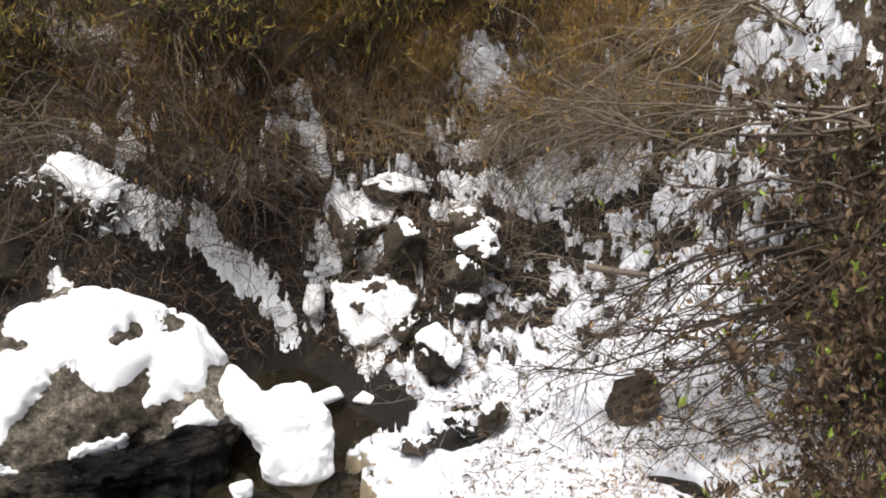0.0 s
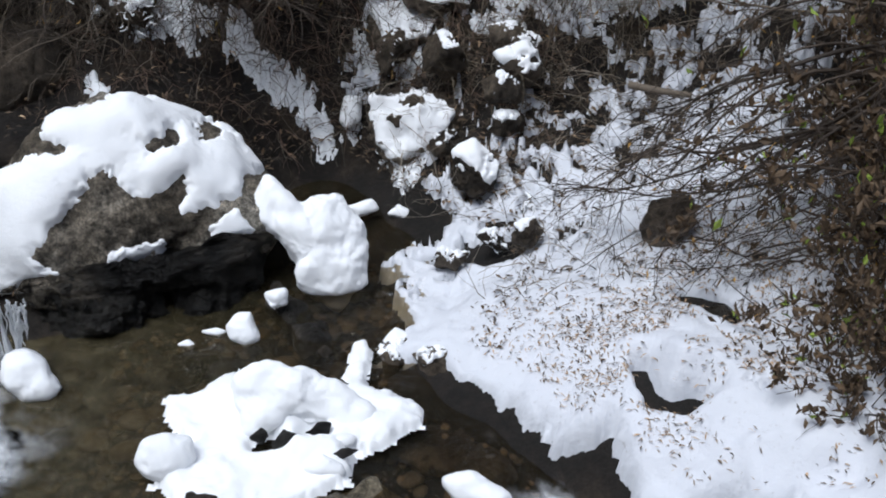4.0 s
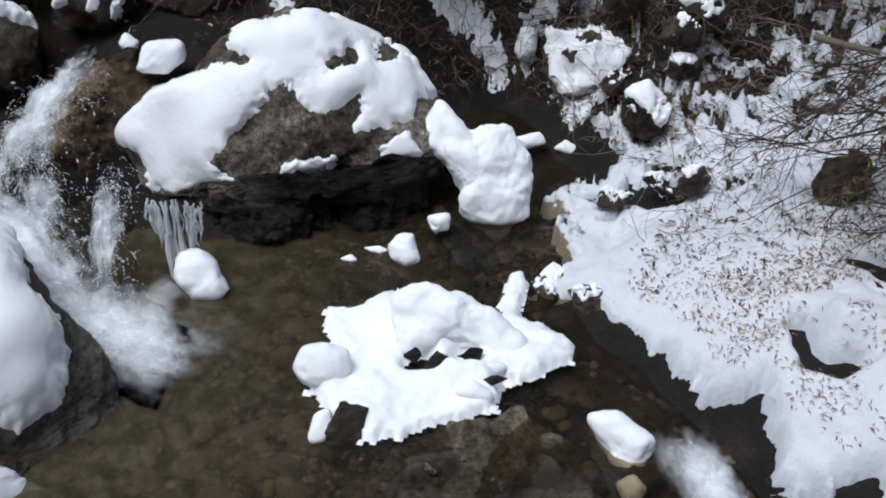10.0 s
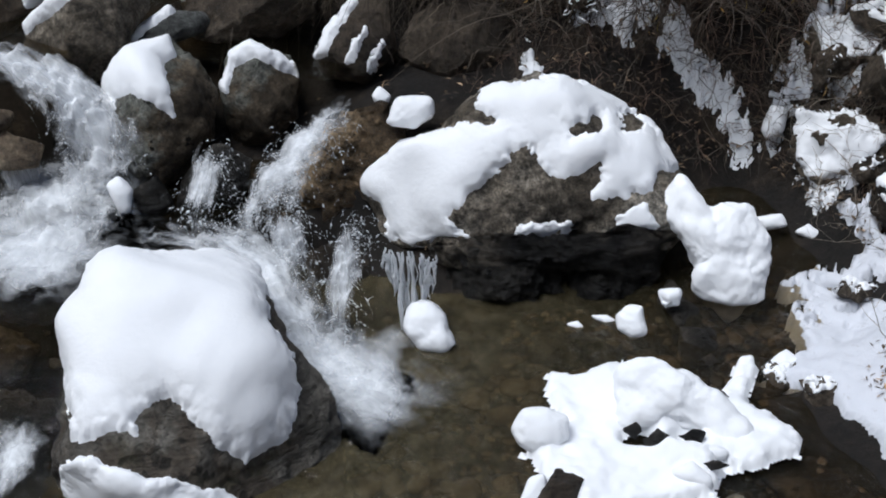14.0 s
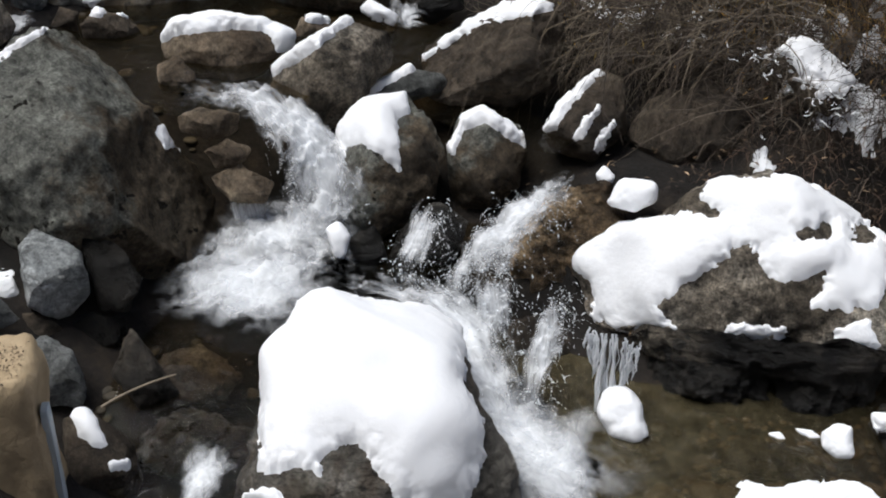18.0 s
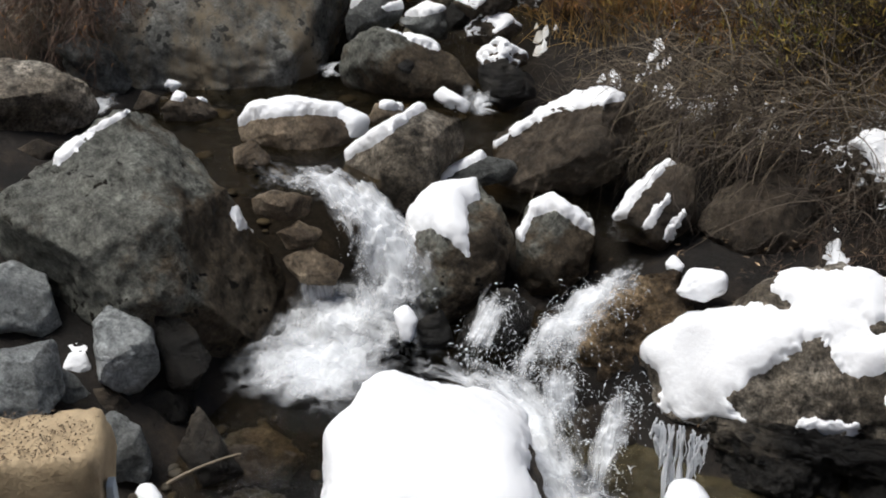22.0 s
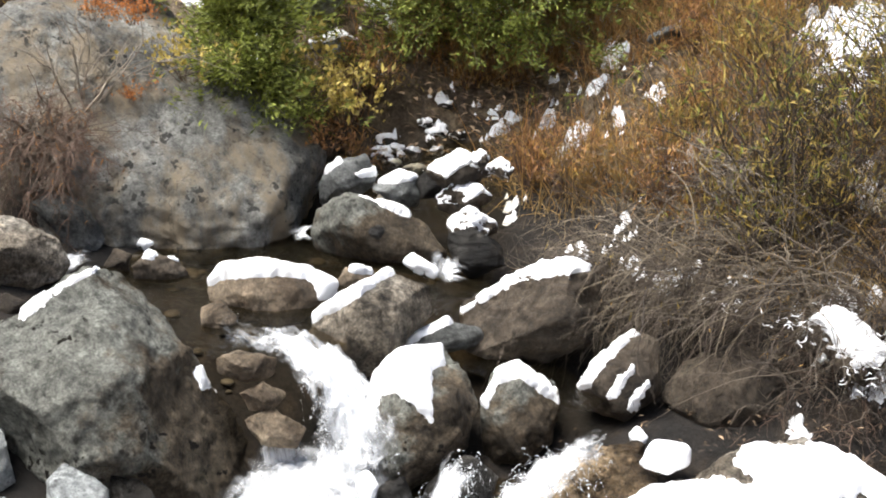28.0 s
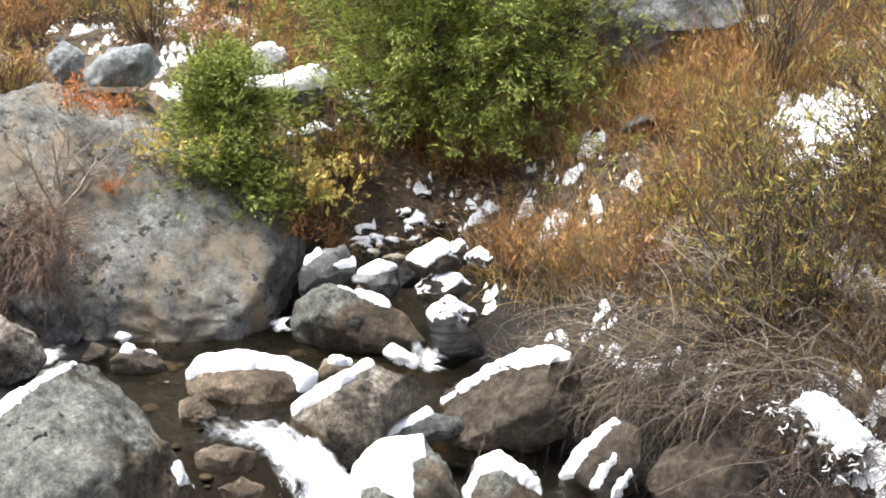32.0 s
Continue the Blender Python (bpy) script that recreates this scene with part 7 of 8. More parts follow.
pool("pool_water", LOWER_POOL, 0.0, "clear brown water of the lower pool", drop=lambda x, y: -0.09 * np.clip(x + 0.4, 0, 1.5))
pool("splash_water", SPLASH_POOL, 0.25, "churned water below the white chute", mat=M_WATER_CLEAR)
pool("side_water", SIDE_POOL, 0.1, "shallow brown side channel over stones", drop=lambda x, y: -0.15 * np.clip(3.0 - y, 0, 2), mat=M_WATER_CLEAR)
pool("channel_water", CHANNEL, 0.68, "still dark water held behind the boulders", mat=M_WATER_CLEAR)
pool("upper_water", UPPER_POOL, 0.87, "calm brown upper pool below the granite outcrop")
pool("cascade_water", CASCADE, 1.02, "shallow water among the stones of the upper cascade", drop=lambda x, y: 0.3 * np.clip(y - 6.1, 0, 1.5), mat=M_WATER_CLEAR)


def flow_points(points, n):
    p = np.array(points, float)
    t = np.linspace(0, len(p) - 1, n)
    out = np.stack([np.interp(t, range(len(p)), p[:, k]) for k in range(3)], 1)
    ker = np.ones(7) / 7
    pad = np.concatenate([np.repeat(out[:1], 3, 0), out, np.repeat(out[-1:], 3, 0)])
    return np.stack([np.convolve(pad[:, k], ker, "valid") for k in range(3)], 1)


def fall(name, points, width, label, mat, seed, layers=2, across=30, along=70, rough=0.05, widen=1.0):
    """White water along a line: layered ragged sheets, each tumbling a little differently."""
    c = flow_points(points, along)
    d = np.gradient(c, axis=0)
    side = np.stack([-d[:, 1], d[:, 0], 0 * d[:, 0]], 1)
    flat = np.linalg.norm(side, axis=1, keepdims=True)
    side = side / (flat + 1e-6)
    mean = side[flat[:, 0] > 0.3 * flat.max()].mean(0)
    side = np.where(flat > 0.3 * flat.max(), side, mean)
    length = np.concatenate([[0], np.cumsum(np.linalg.norm(np.diff(c, axis=0), axis=1))])
    up = np.array([0, 0, 1.0]) - 0.4 * np.array([0.5, 0.8, 0])
    top = None
    for k in range(layers):
        w = (width * (1 + (widen - 1) * length / length[-1]) * (1 - 0.12 * k))[:, None]
        u = np.linspace(-0.5, 0.5, across)[None, :]
        v = c[:, None, :] + side[:, None, :] * (u * w)[:, :, None]
        flatv = v.reshape(-1, 3)
        lift = rough * (fbm(flatv, 9.0, seed + 3 * k, 4, 0.6) + 0.35) + 0.015 * k - 0.35 * rough * np.broadcast_to((2 * np.abs(u)) ** 4, w.shape[:1] + u.shape[1:]).ravel()
        flatv = flatv + np.outer(lift, up)
        uv = np.stack([(u * w).ravel() + 0.37 * k, np.broadcast_to(length[:, None], (along, across)).ravel()], 1)
        edge = np.stack([np.broadcast_to(u + 0.5, (along, across)).ravel(), np.broadcast_to((length / length[-1])[:, None], (along, across)).ravel()], 1)
        me = mesh_of("water_sheet", flatv, grid_faces(along, across), mat, uv={"flow": uv, "edge": edge})
        if top is None:
            top = tagged(new(name, me), label, "waterfall")
        else:
            part("water_sheet", me, top)
    return top


def spray(parent, centres, count, spread, size, seed):
    """Splashing strands: arcs of stretched drops, joined into one mesh."""
    rng = np.random.RandomState(seed)
    arcs, beads = count // 9, 9
    c = flow_points(centres, 200)[rng.randint(0, 200, arcs)] + rng.normal(0, 1, (arcs, 3)) * np.array(spread)
    push = rng.normal(0, 0.35, (arcs, 3)) + (0.1, -0.25, 0.45)
    span = rng.uniform(0.06, 0.2, arcs)[:, None] * (np.arange(beads)[None, :] + rng.uniform(0, 0.8, (arcs, beads))) / beads
    pos = c[:, None, :] + push[:, None, :] * span[:, :, None] + np.array([0, 0, -4.9]) * span[:, :, None] ** 2
    way = push[:, None, :] + np.array([0, 0, -9.8]) * span[:, :, None]
    pos, way = pos.reshape(-1, 3), way.reshape(-1, 3)
    way = way / np.linalg.norm(way, axis=1, keepdims=True)
    a = np.cross(way, (0.31, 0.47, 0.83))
    a /= np.linalg.norm(a, axis=1, keepdims=True)
    b = np.cross(way, a)
    r = (size * rng.lognormal(0, 0.5, len(pos)))[:, None]
    long = r * rng.uniform(1.0, 2.6, len(pos))[:, None]
    v = np.stack([pos + a * r, pos - a * r, pos + b * r, pos - b * r, pos + way * long, pos - way * long], 1).reshape(-1, 3)
    f = np.array([(0, 2, 4), (2, 1, 4), (1, 3, 4), (3, 0, 4), (2, 0, 5), (1, 2, 5), (3, 1, 5), (0, 3, 5)])
    fs = (np.arange(len(pos))[:, None, None] * 6 + f[None]).reshape(-1, 3)
    return tagged(part("spray_mist", mesh_of("spray_mist", v, fs, M_DROP), parent, "flying drops of water"), kind="stuff")


M_DROP = plain_material("water_drop", (0.72, 0.76, 0.78), (0.88, 0.9, 0.92), rough=0.2, bump=0, vary=0.2)
chute = fall("white_chute", CHUTE, 0.36, "foaming white chute between the boulders", M_FOAM_DENSE, 71, 3, across=44, along=100, rough=0.12, widen=1.7)
spray(chute, CHUTE[3:], 1500, (0.1, 0.1, 0.03), 0.0016, 72)
slide = fall("rock_slide_fall", SLIDE, 0.22, "white water sliding over the rust-brown rock", M_FOAM_DENSE, 75, 2, rough=0.07, widen=1.8)
spray(slide, SLIDE[1:], 3600, (0.09, 0.07, 0.03), 0.0016, 76)
race = fall("foaming_race", RACE, 0.36, "foaming race of water round the snow-capped boulder", M_FOAM_DENSE, 79, 2, along=100, rough=0.07, widen=1.5)
spray(race, RACE[2:6], 700, (0.06, 0.06, 0.02), 0.0016, 80)
fall("pool_foam", POOL_FOAM, 0.9, "drifting foam on the lower pool", M_FOAM_POOL, 83, 2, rough=0.025)
fall("pool_foam", POOL_FOAM, 0.34, "white boil where the race meets the pool", M_FOAM_BOIL, 84, 2, rough=0.05, widen=1.5)
fall("splash_foam", SPLASH_FOAM, 0.9, "foam churning at the foot of the chute", M_FOAM_POOL, 85, 2, rough=0.05)
fall("splash_foam", SPLASH_FOAM, 0.8, "white boil below the chute", M_FOAM_BOIL, 86, 2, rough=0.08)
fall("splash_foam", BOIL, 0.75, "broken white water spreading from the chute", M_FOAM_BOIL, 82, 2, across=44, rough=0.1, widen=1.3)
curtain = fall("little_fall", CURTAIN, 0.2, "thin curtain of falling drops", M_FOAM_THIN, 87, 2, rough=0.06)
spray(curtain, CURTAIN, 1500, (0.05, 0.035, 0.03), 0.0016, 88)
curtain = fall("little_fall", CURTAIN_B, 0.24, "thin curtain of water under the rust-brown rock", M_FOAM_THIN, 89, 2, rough=0.06)
spray(curtain, CURTAIN_B, 1200, (0.06, 0.05, 0.04), 0.0016, 90)
veil = fall("veil_of_water", VEIL, 0.24, "veil of water over a dark stone", M_FOAM_THIN, 91, 2, rough=0.04)
spray(veil, VEIL, 1100, (0.06, 0.04, 0.02), 0.0016, 99)
fall("stone_curtain", STONE_CURTAIN, 0.26, "curtain of drops below the tan stone", M_FOAM_THIN, 92, 2, rough=0.03)
fall("side_fall", SIDE_FALL, 0.26, "little fall in the side channel", M_FOAM_DENSE, 93, 2, rough=0.04)
fall("foaming_rapid", RAPIDS, 0.3, "broken white rapids below the snow bank", M_FOAM_BOIL, 94, 2, rough=0.05)
fall("upper_fall", UPPER_A, 0.3, "little white fall into the upper pool", M_FOAM_DENSE, 95, 1, rough=0.03)
fall("upper_fall", UPPER_B, 0.24, "white water pouring beside the upper boulder", M_FOAM_DENSE, 96, 1, rough=0.04)
fall("side_stream", SIDE_STREAM, 0.22, "small side stream behind the big boulder", M_FOAM_DENSE, 97, 1, rough=0.04)
fall("side_stream", SIDE_STREAM_B, 0.25, "small side stream dropping past the big boulder", M_FOAM_DENSE, 98, 1, rough=0.04)
fall("bank_trickle", TRICKLE, 0.14, "trickle of white water from the bank", M_FOAM_THIN, 98, 1, rough=0.03)

# stones on the stream bed
def pebbles(name, count, x0, x1, y0, y1, lo, hi, z, label, mat, seed, sub=2):
    rng = np.random.RandomState(seed)
    dirs, faces = ico(sub)
    px, py = rng.uniform(x0, x1, count), rng.uniform(y0, y1, count)
    pz = np.minimum(height(px, py), z)
    allv, allf = [], []
    for i in range(count):
        r = rng.uniform(lo, hi)
        q = dirs * (1 + 0.5 * (vnoise(dirs * 1.5 + i, 1.0)[:, None] - 0.5)) * (r * rng.uniform(0.8, 1.4), r, r * rng.uniform(0.35, 0.6))
        a = rng.uniform(0, 6.3)
        q = np.stack([q[:, 0] * math.cos(a) - q[:, 1] * math.sin(a), q[:, 0] * math.sin(a) + q[:, 1] * math.cos(a), q[:, 2]], 1)
        allf.append(faces + len(dirs) * i)
        allv.append(q + (px[i], py[i], pz[i] + 0.2 * r))
    return tagged(new(name, mesh_of(name, np.concatenate(allv), np.concatenate(allf), mat, smooth=sub > 1)), label, "stones", kind="stuff")


pebbles("bed_stones", 700, -3.0, 0.6, 2.4, 5.4, 0.01, 0.04, -0.1, "brown stones on the bed of the lower pool", M_BED_DARK, 101)
pebbles("bed_stones", 420, -1.9, 0.5, 2.7, 5.3, 0.015, 0.07, -0.15, "flat brown stones in the shallows below the snow bank", M_BED, 104)
pebbles("bed_gravel", 3000, -1.6, 0.6, 2.7, 5.3, 0.006, 0.026, -0.07, "brown gravel and leaf scraps on the bed of the shallows", M_GRAVEL, 105, 1)
pebbles("bed_stones", 70, -4.2, -3.0, 2.3, 3.4, 0.01, 0.035, 0.05, "dark stones on the bed of the side channel", M_BED_DARK, 102)
pebbles("bed_stones", 120, -6.6, -4.3, 3.8, 6.4, 0.015, 0.06, 0.84, "dark stones on the bed of the upper pool", M_BED_DARK, 103)


# ---- plants ----
class Tubes:
    """Collects tapered twigs and leaves as arrays."""

    def __init__(self, seed):
        self.rng = np.random.RandomState(seed)
        self.v, self.f, self.lv, self.n, self.spots = [], [], [], 0, []

    def twig(self, pts, r0, r1, sides=3):
        pts = np.asarray(pts, float)
        k = len(pts)
        d = np.gradient(pts, axis=0)
        d /= np.linalg.norm(d, axis=1, keepdims=True) + 1e-9
        a = np.cross(d, (0.31, 0.47, 0.83))
        a /= np.linalg.norm(a, axis=1, keepdims=True) + 1e-9
        b = np.cross(d, a)
        r = np.linspace(r0, r1, k)[:, None]
        ring = [pts + r * (a * math.cos(t) + b * math.sin(t)) for t in np.arange(sides) * 2 * math.pi / sides]
        self.v.append(np.stack(ring, 1).reshape(-1, 3))
        i = np.arange(k - 1)[:, None] * sides + np.arange(sides)[None, :]
        j = np.arange(k - 1)[:, None] * sides + (np.arange(sides)[None, :] + 1) % sides
        self.f.append(np.stack([i, j, j + sides, i + sides], 2).reshape(-1, 4) + self.n)
        self.n += k * sides

    def grow(self, at, way, length, r, level, bend=0.25, sag=0.0, kids=4, spread=0.7, k=7):
        rng = self.rng
        way = np.array(way, float)
        way /= np.linalg.norm(way)
        pts, p = [np.array(at, float)], np.array(at, float)
        for i in range(k - 1):
            way = way + rng.normal(0, bend / (k - 1) * 2, 3) + np.array([0, 0, -sag / (k - 1)])
            way /= np.linalg.norm(way)
            p = p + way * length / (k - 1)
            pts.append(p)
        self.twig(pts, r, r * 0.35 if level else r * 0.3)
        pts = np.array(pts)
        if level == 0:
            self.spots.append(pts)
            return
        for i in range(kids):
            t = rng.uniform(0.2, 0.98) * (k - 1)
            q = pts[int(t)] + (pts[min(int(t) + 1, k - 1)] - pts[int(t)]) * (t - int(t))
            side = rng.normal(0, 1, 3)
            d = pts[min(int(t) + 1, k - 1)] - pts[max(int(t) - 1, 0)]
            d = d / (np.linalg.norm(d) + 1e-9) + side * spread * 0.6
            self.grow(q, d, length * rng.uniform(0.3, 0.62), max(r * 0.5, 0.0011), level - 1, bend, sag, kids, spread, max(4, k - 2))

    def leaves(self, count, length, width, droop=0.5):
        """Bent narrow leaves at random places of the last twigs."""
        rng = self.rng
        pick = rng.randint(0, len(self.spots), count)
        pos = np.array([self.spots[i][rng.randint(1, len(self.spots[i]))] for i in pick]) + rng.normal(0, 0.008, (count, 3))
        return leaf_arrays(pos, rng, length, width, droop)

    def mesh(self, name, mat):
        return mesh_of(name, np.concatenate(self.v), np.concatenate(self.f), mat)


def leaf_arrays(pos, rng, length, width, droop, flat=0.0, way=None):
    count = len(pos)
    d = rng.normal(0, 1, (count, 3)) if way is None else np.array(way) + rng.normal(0, 0.5, (count, 3))
    d[:, 2] = d[:, 2] * (1 - flat) - droop * (1 - flat)
    d /= np.linalg.norm(d, axis=1, keepdims=True)
    s = np.cross(d, rng.normal(0, 1, (count, 3)) * (1 - flat) + np.array([0, 0, flat * 2]))
    s /= np.linalg.norm(s, axis=1, keepdims=True) + 1e-9
    up = np.cross(s, d)
    ln = (length * rng.uniform(0.6, 1.3, count))[:, None]
    w = (width * rng.uniform(0.6, 1.3, count))[:, None]
    mid = pos + d * ln * 0.5 + up * ln * 0.12
    v = np.stack([pos, mid + s * w * 0.5, pos + d * ln, mid - s * w * 0.5, mid - up * w * 0.25], 1).reshape(-1, 3)
    i = np.arange(count)[:, None, None] * 5
    f = (np.array([(0, 1, 4), (1, 2, 4), (2, 3, 4), (3, 0, 4)])[None] + i).reshape(-1, 3)
    return v, f


def shrub(name, label, seed, stems, tall, wide, bark, leaf=None, leaves=0, leaf_size=(0.062, 0.0085), level=1, kids=4, sag=0.3, lean=(0, 0, 0), thick=0.006, second=None, leaves2=0, bend=0.45):
    """A many-stemmed shrub at the origin: bare twigs and some leaves."""
    t = Tubes(seed)
    rng = t.rng
    for i in range(stems):
        a = rng.uniform(0, 2 * math.pi)
        out = rng.uniform(0.1, 1.0) * wide
        foot = np.array([math.cos(a), math.sin(a), 0]) * out * 0.25 + (0, 0, -0.03)
        way = np.array([math.cos(a) * out, math.sin(a) * out, tall]) + np.array(lean) * rng.uniform(0.5, 1.2)
        t.grow(foot, way, np.linalg.norm(way) * rng.uniform(0.65, 1.1), thick * rng.uniform(0.6, 1.2), level, bend, sag * rng.uniform(0.3, 1.4), kids)
    top = tagged(new(name), label, "shrub")
    tagged(part("branchwork", t.mesh("branchwork", bark), top), kind="stuff")
    for mat, count in ((leaf, leaves), (second, leaves2)):
        if mat and count:
            v, f = t.leaves(count, *leaf_size, droop=-1.3)
            tagged(part("foliage", mesh_of("foliage", v, f, mat, smooth=False), top), kind="stuff")
    return top


def on_ground(x, y, turn=0, size=1.0, dz=0.0):
    return Matrix.Translation((x, y, float(height(np.array([x]), np.array([y]))[0]) + dz)) @ Matrix.Rotation(turn, 4, "Z") @ Matrix.Scale(size, 4)


def plant(ob, m):
    ob.matrix_basis = m
    return ob


# the thicket of the hillside, in a few kinds
KINDS = [
    shrub("willow_shrub", "leggy willow shrub with ochre autumn leaves on the hillside", 201, 44, 0.46, 0.3, M_TWIG_GOLD, M_LEAF_OCHRE, 520, second=M_LEAF_OLIVE, leaves2=110, thick=0.004, sag=0.1),
    shrub("willow_shrub", "willow shrub with olive-yellow leaves on the hillside", 202, 44, 0.5, 0.36, M_TWIG_DARK, M_LEAF_OLIVE, 420, second=M_LEAF_GREEN, leaves2=60, thick=0.004, sag=0.1),
    shrub("rusty_shrub", "rust-brown dry shrub on the hillside", 203, 36, 0.42, 0.28, M_TWIG_RED, M_LEAF_RUST, 360, second=M_LEAF_OCHRE, leaves2=200, thick=0.004, sag=0.1),
    shrub("bare_shrub", "tangle of bare dark twigs on the bank", 204, 34, 0.4, 0.55, M_TWIG_DARK, M_LEAF_OLIVE, 40, level=1, kids=6, sag=0.9, thick=0.005),
    shrub("bare_shrub", "bare tan arching twigs on the bank", 205, 26, 0.42, 0.6, M_TWIG_TAN, M_LEAF_OCHRE, 60, level=1, kids=6, sag=0.8, thick=0.005),
    shrub("willow_shrub", "tall willow shrub with yellow-green leaves", 206, 40, 0.8, 0.45, M_TWIG_DARK, M_LEAF_OLIVE, 420, second=M_LEAF_GREEN, leaves2=200, thick=0.006, sag=0.1),
]
rng = np.random.RandomState(77)
placed = []
CLEARINGS = SNOWY_CLEARINGS + [(a, b, 0.7 * r) for a, b, r in UPPER_PATCHES] + STONY_GROUND + [(0.97 * a, 0.97 * b, 1.1 * r) for a, b, r in SNOW_SPOTS if b > 6.8] + [(-4.75, 8.4, 0.75), (-7.4, 6.4, 0.45), (-7.9, 6.0, 0.5), (-6.7, 6.6, 0.45), (-6.4, 6.2, 0.3)]
for zone, count, kinds, x0, x1, y0, y1, lo in [
        ("rusty_hill", 28, (2, 2, 0, 0), -5.3, -3.4, 6.4, 8.6, 1.2), ("hill", 28, (0, 0, 1, 2, 1), -3.8, -1.4, 6.3, 9.0, 1.2), ("far_hill", 150, (0, 1, 2, 5), -9.0, -1.0, 8.4, 13.0, 1.6),
        ("bank", 30, (3, 4, 3, 4), -3.4, -0.8, 5.9, 7.0, 0.8), ("top", 130, (0, 1, 4, 0, 5, 0), -2.6, 2.6, 6.2, 8.6, 1.0), ("cascade", 16, (0, 2, 1), -5.0, -3.5, 6.0, 7.2, 0.9),
        ("rear", 60, (1, 2, 1, 0), -12, -6.8, 6.6, 10.5, 1.6), ("ridge", 80, (1, 0, 2, 1), -13, -7.0, 5.0, 9.0, 1.9), ("under", 40, (2, 0, 2), -6.6, -4.9, 6.7, 8.4, 1.2), ("tall", 8, (5,), -3.3, -1.6, 6.8, 8.2, 1.2), ("clump", 10, (5, 0), -1.0, 0.9, 6.5, 7.2, 0.9)]:
    for i in range(count):
        px, py = rng.uniform(x0, x1), rng.uniform(y0, y1)
        if float(height(np.array([px]), np.array([py]))[0]) < lo:
            continue
        if any(math.hypot(px - a, py - b) < 0.8 * r for a, b, r in CLEARINGS):
            continue
        k = kinds[rng.randint(len(kinds))]
        size = rng.uniform(0.75, 1.25)
        if k in placed:
            tagged(copy_thing(KINDS[k], on_ground(px, py, rng.uniform(0, 6.3), size)), group="shrubs of the hillside")
        else:
            placed.append(k)
            tagged(plant(KINDS[k], on_ground(px, py, rng.uniform(0, 6.3), size)), group="shrubs of the hillside")

# drooping twigs over the boulders of the near bank
for i, (px, py, lx, ly, seed) in enumerate([(-2.83, 6.3, -0.5, -0.5, 211), (-2.36, 6.3, -0.4, -0.6, 212), (-2.04, 6.1, -0.2, -0.6, 213), (-3.45, 6.2, -0.4, -0.4, 214), (-1.0, 6.2, 0.1, -0.5, 215), (-1.5, 6.0, 0.0, -0.6, 216), (-2.6, 6.15, -0.6, -0.3, 217), (-3.1, 6.1, -0.6, -0.3, 218), (-1.8, 6.05, -0.4, -0.5, 219), (-2.2, 6.05, 0.3, -0.5, 220)]):
    plant(shrub("overhanging_shrub", "bare brown twigs arching down over the boulders", seed, 15, 0.36, 0.42, (M_TWIG_GREY, M_TWIG_DARK, M_TWIG_TAN, M_TWIG_DARK)[i % 4], M_LEAF_OCHRE, 12, level=2, kids=4, sag=1.2, lean=(lx * 0.8, ly * 0.8, 0), thick=0.005, bend=0.8), on_ground(px, py))
# the grey branches that reach across the snow bank
def reaching(label, seed, root, tips, count, mat, thick, kids=4, sag=0.25):
    """A bush whose long branches reach from its root into a region, forking into fine twigs."""
    t = Tubes(seed)
    rng = t.rng
    lo, hi = np.array(tips[0]), np.array(tips[1])
    foot = np.array([root[0], root[1], float(height(np.array([root[0]]), np.array([root[1]]))[0]) - 0.05])
    for i in range(count):
        a = np.array(root) + rng.normal(0, 0.1, 3)
        b = lo + (hi - lo) * rng.rand(3)
        bow = rng.normal(0, 0.13, 3) + (0, 0, 0.1)
        u = np.linspace(0, 1, 12)[:, None]
        pts = a + (b - a) * u + bow * (4 * u * (1 - u)) + np.cumsum(rng.normal(0, 0.017, (12, 3)), 0)
        r = thick * rng.uniform(0.45, 1.1)
        t.twig(np.concatenate([[foot + rng.normal(0, 0.06, 3) * (1, 1, 0)], pts]), r * 1.3, 0.0016, 5)
        for k in range(kids * 2):
            j = rng.randint(3, 11)
            way = (pts[j + 1] - pts[j - 1]) / np.linalg.norm(pts[j + 1] - pts[j - 1]) + rng.normal(0, 0.5, 3)
            t.grow(pts[j], way, np.linalg.norm(b - a) * rng.uniform(0.15, 0.4), max(0.0016, r * 0.35), 1, 0.6, sag, kids, 0.9, 7)
    top = tagged(new("leafless_bush"), label, "shrub")
    tagged(part("branchwork", t.mesh("branchwork", mat), top), kind="stuff")
    v, f = t.leaves(70, 0.045, 0.008)
    tagged(part("foliage", mesh_of("foliage", v, f, M_LEAF_OCHRE, smooth=False), top), kind="stuff")


reaching("leafless bush with dark branches reaching low over the snow", 221, (1.8, 4.72, 1.12), [(0.3, 4.3, 0.5), (0.95, 4.75, 1.0)], 20, M_TWIG_DARK, 0.012)
reaching("leafless bush with pale crooked branches over the upper bank", 222, (2.05, 5.1, 1.45), [(0.1, 5.6, 0.95), (1.1, 6.0, 1.7)], 9, M_TWIG_GREY, 0.011)
reaching("dark bare twigs reaching from the leafy bush over the snow", 223, (1.62, 4.25, 0.75), [(0.7, 4.0, 0.45), (1.05, 4.25, 0.75)], 14, M_TWIG_DARK, 0.007)
reaching("leafless bush with tan branches on the upper bank", 224, (1.75, 6.1, 1.9), [(0.1, 5.7, 1.0), (1.0, 6.1, 1.7)], 10, M_TWIG_TAN, 0.007)
reaching("leafless bush with pale crooked branches on the hillside", 227, (-2.33, 6.28, 1.22), [(-3.19, 6.38, 1.41), (-2.01, 6.43, 1.9)], 11, M_TWIG_PALE, 0.0065)
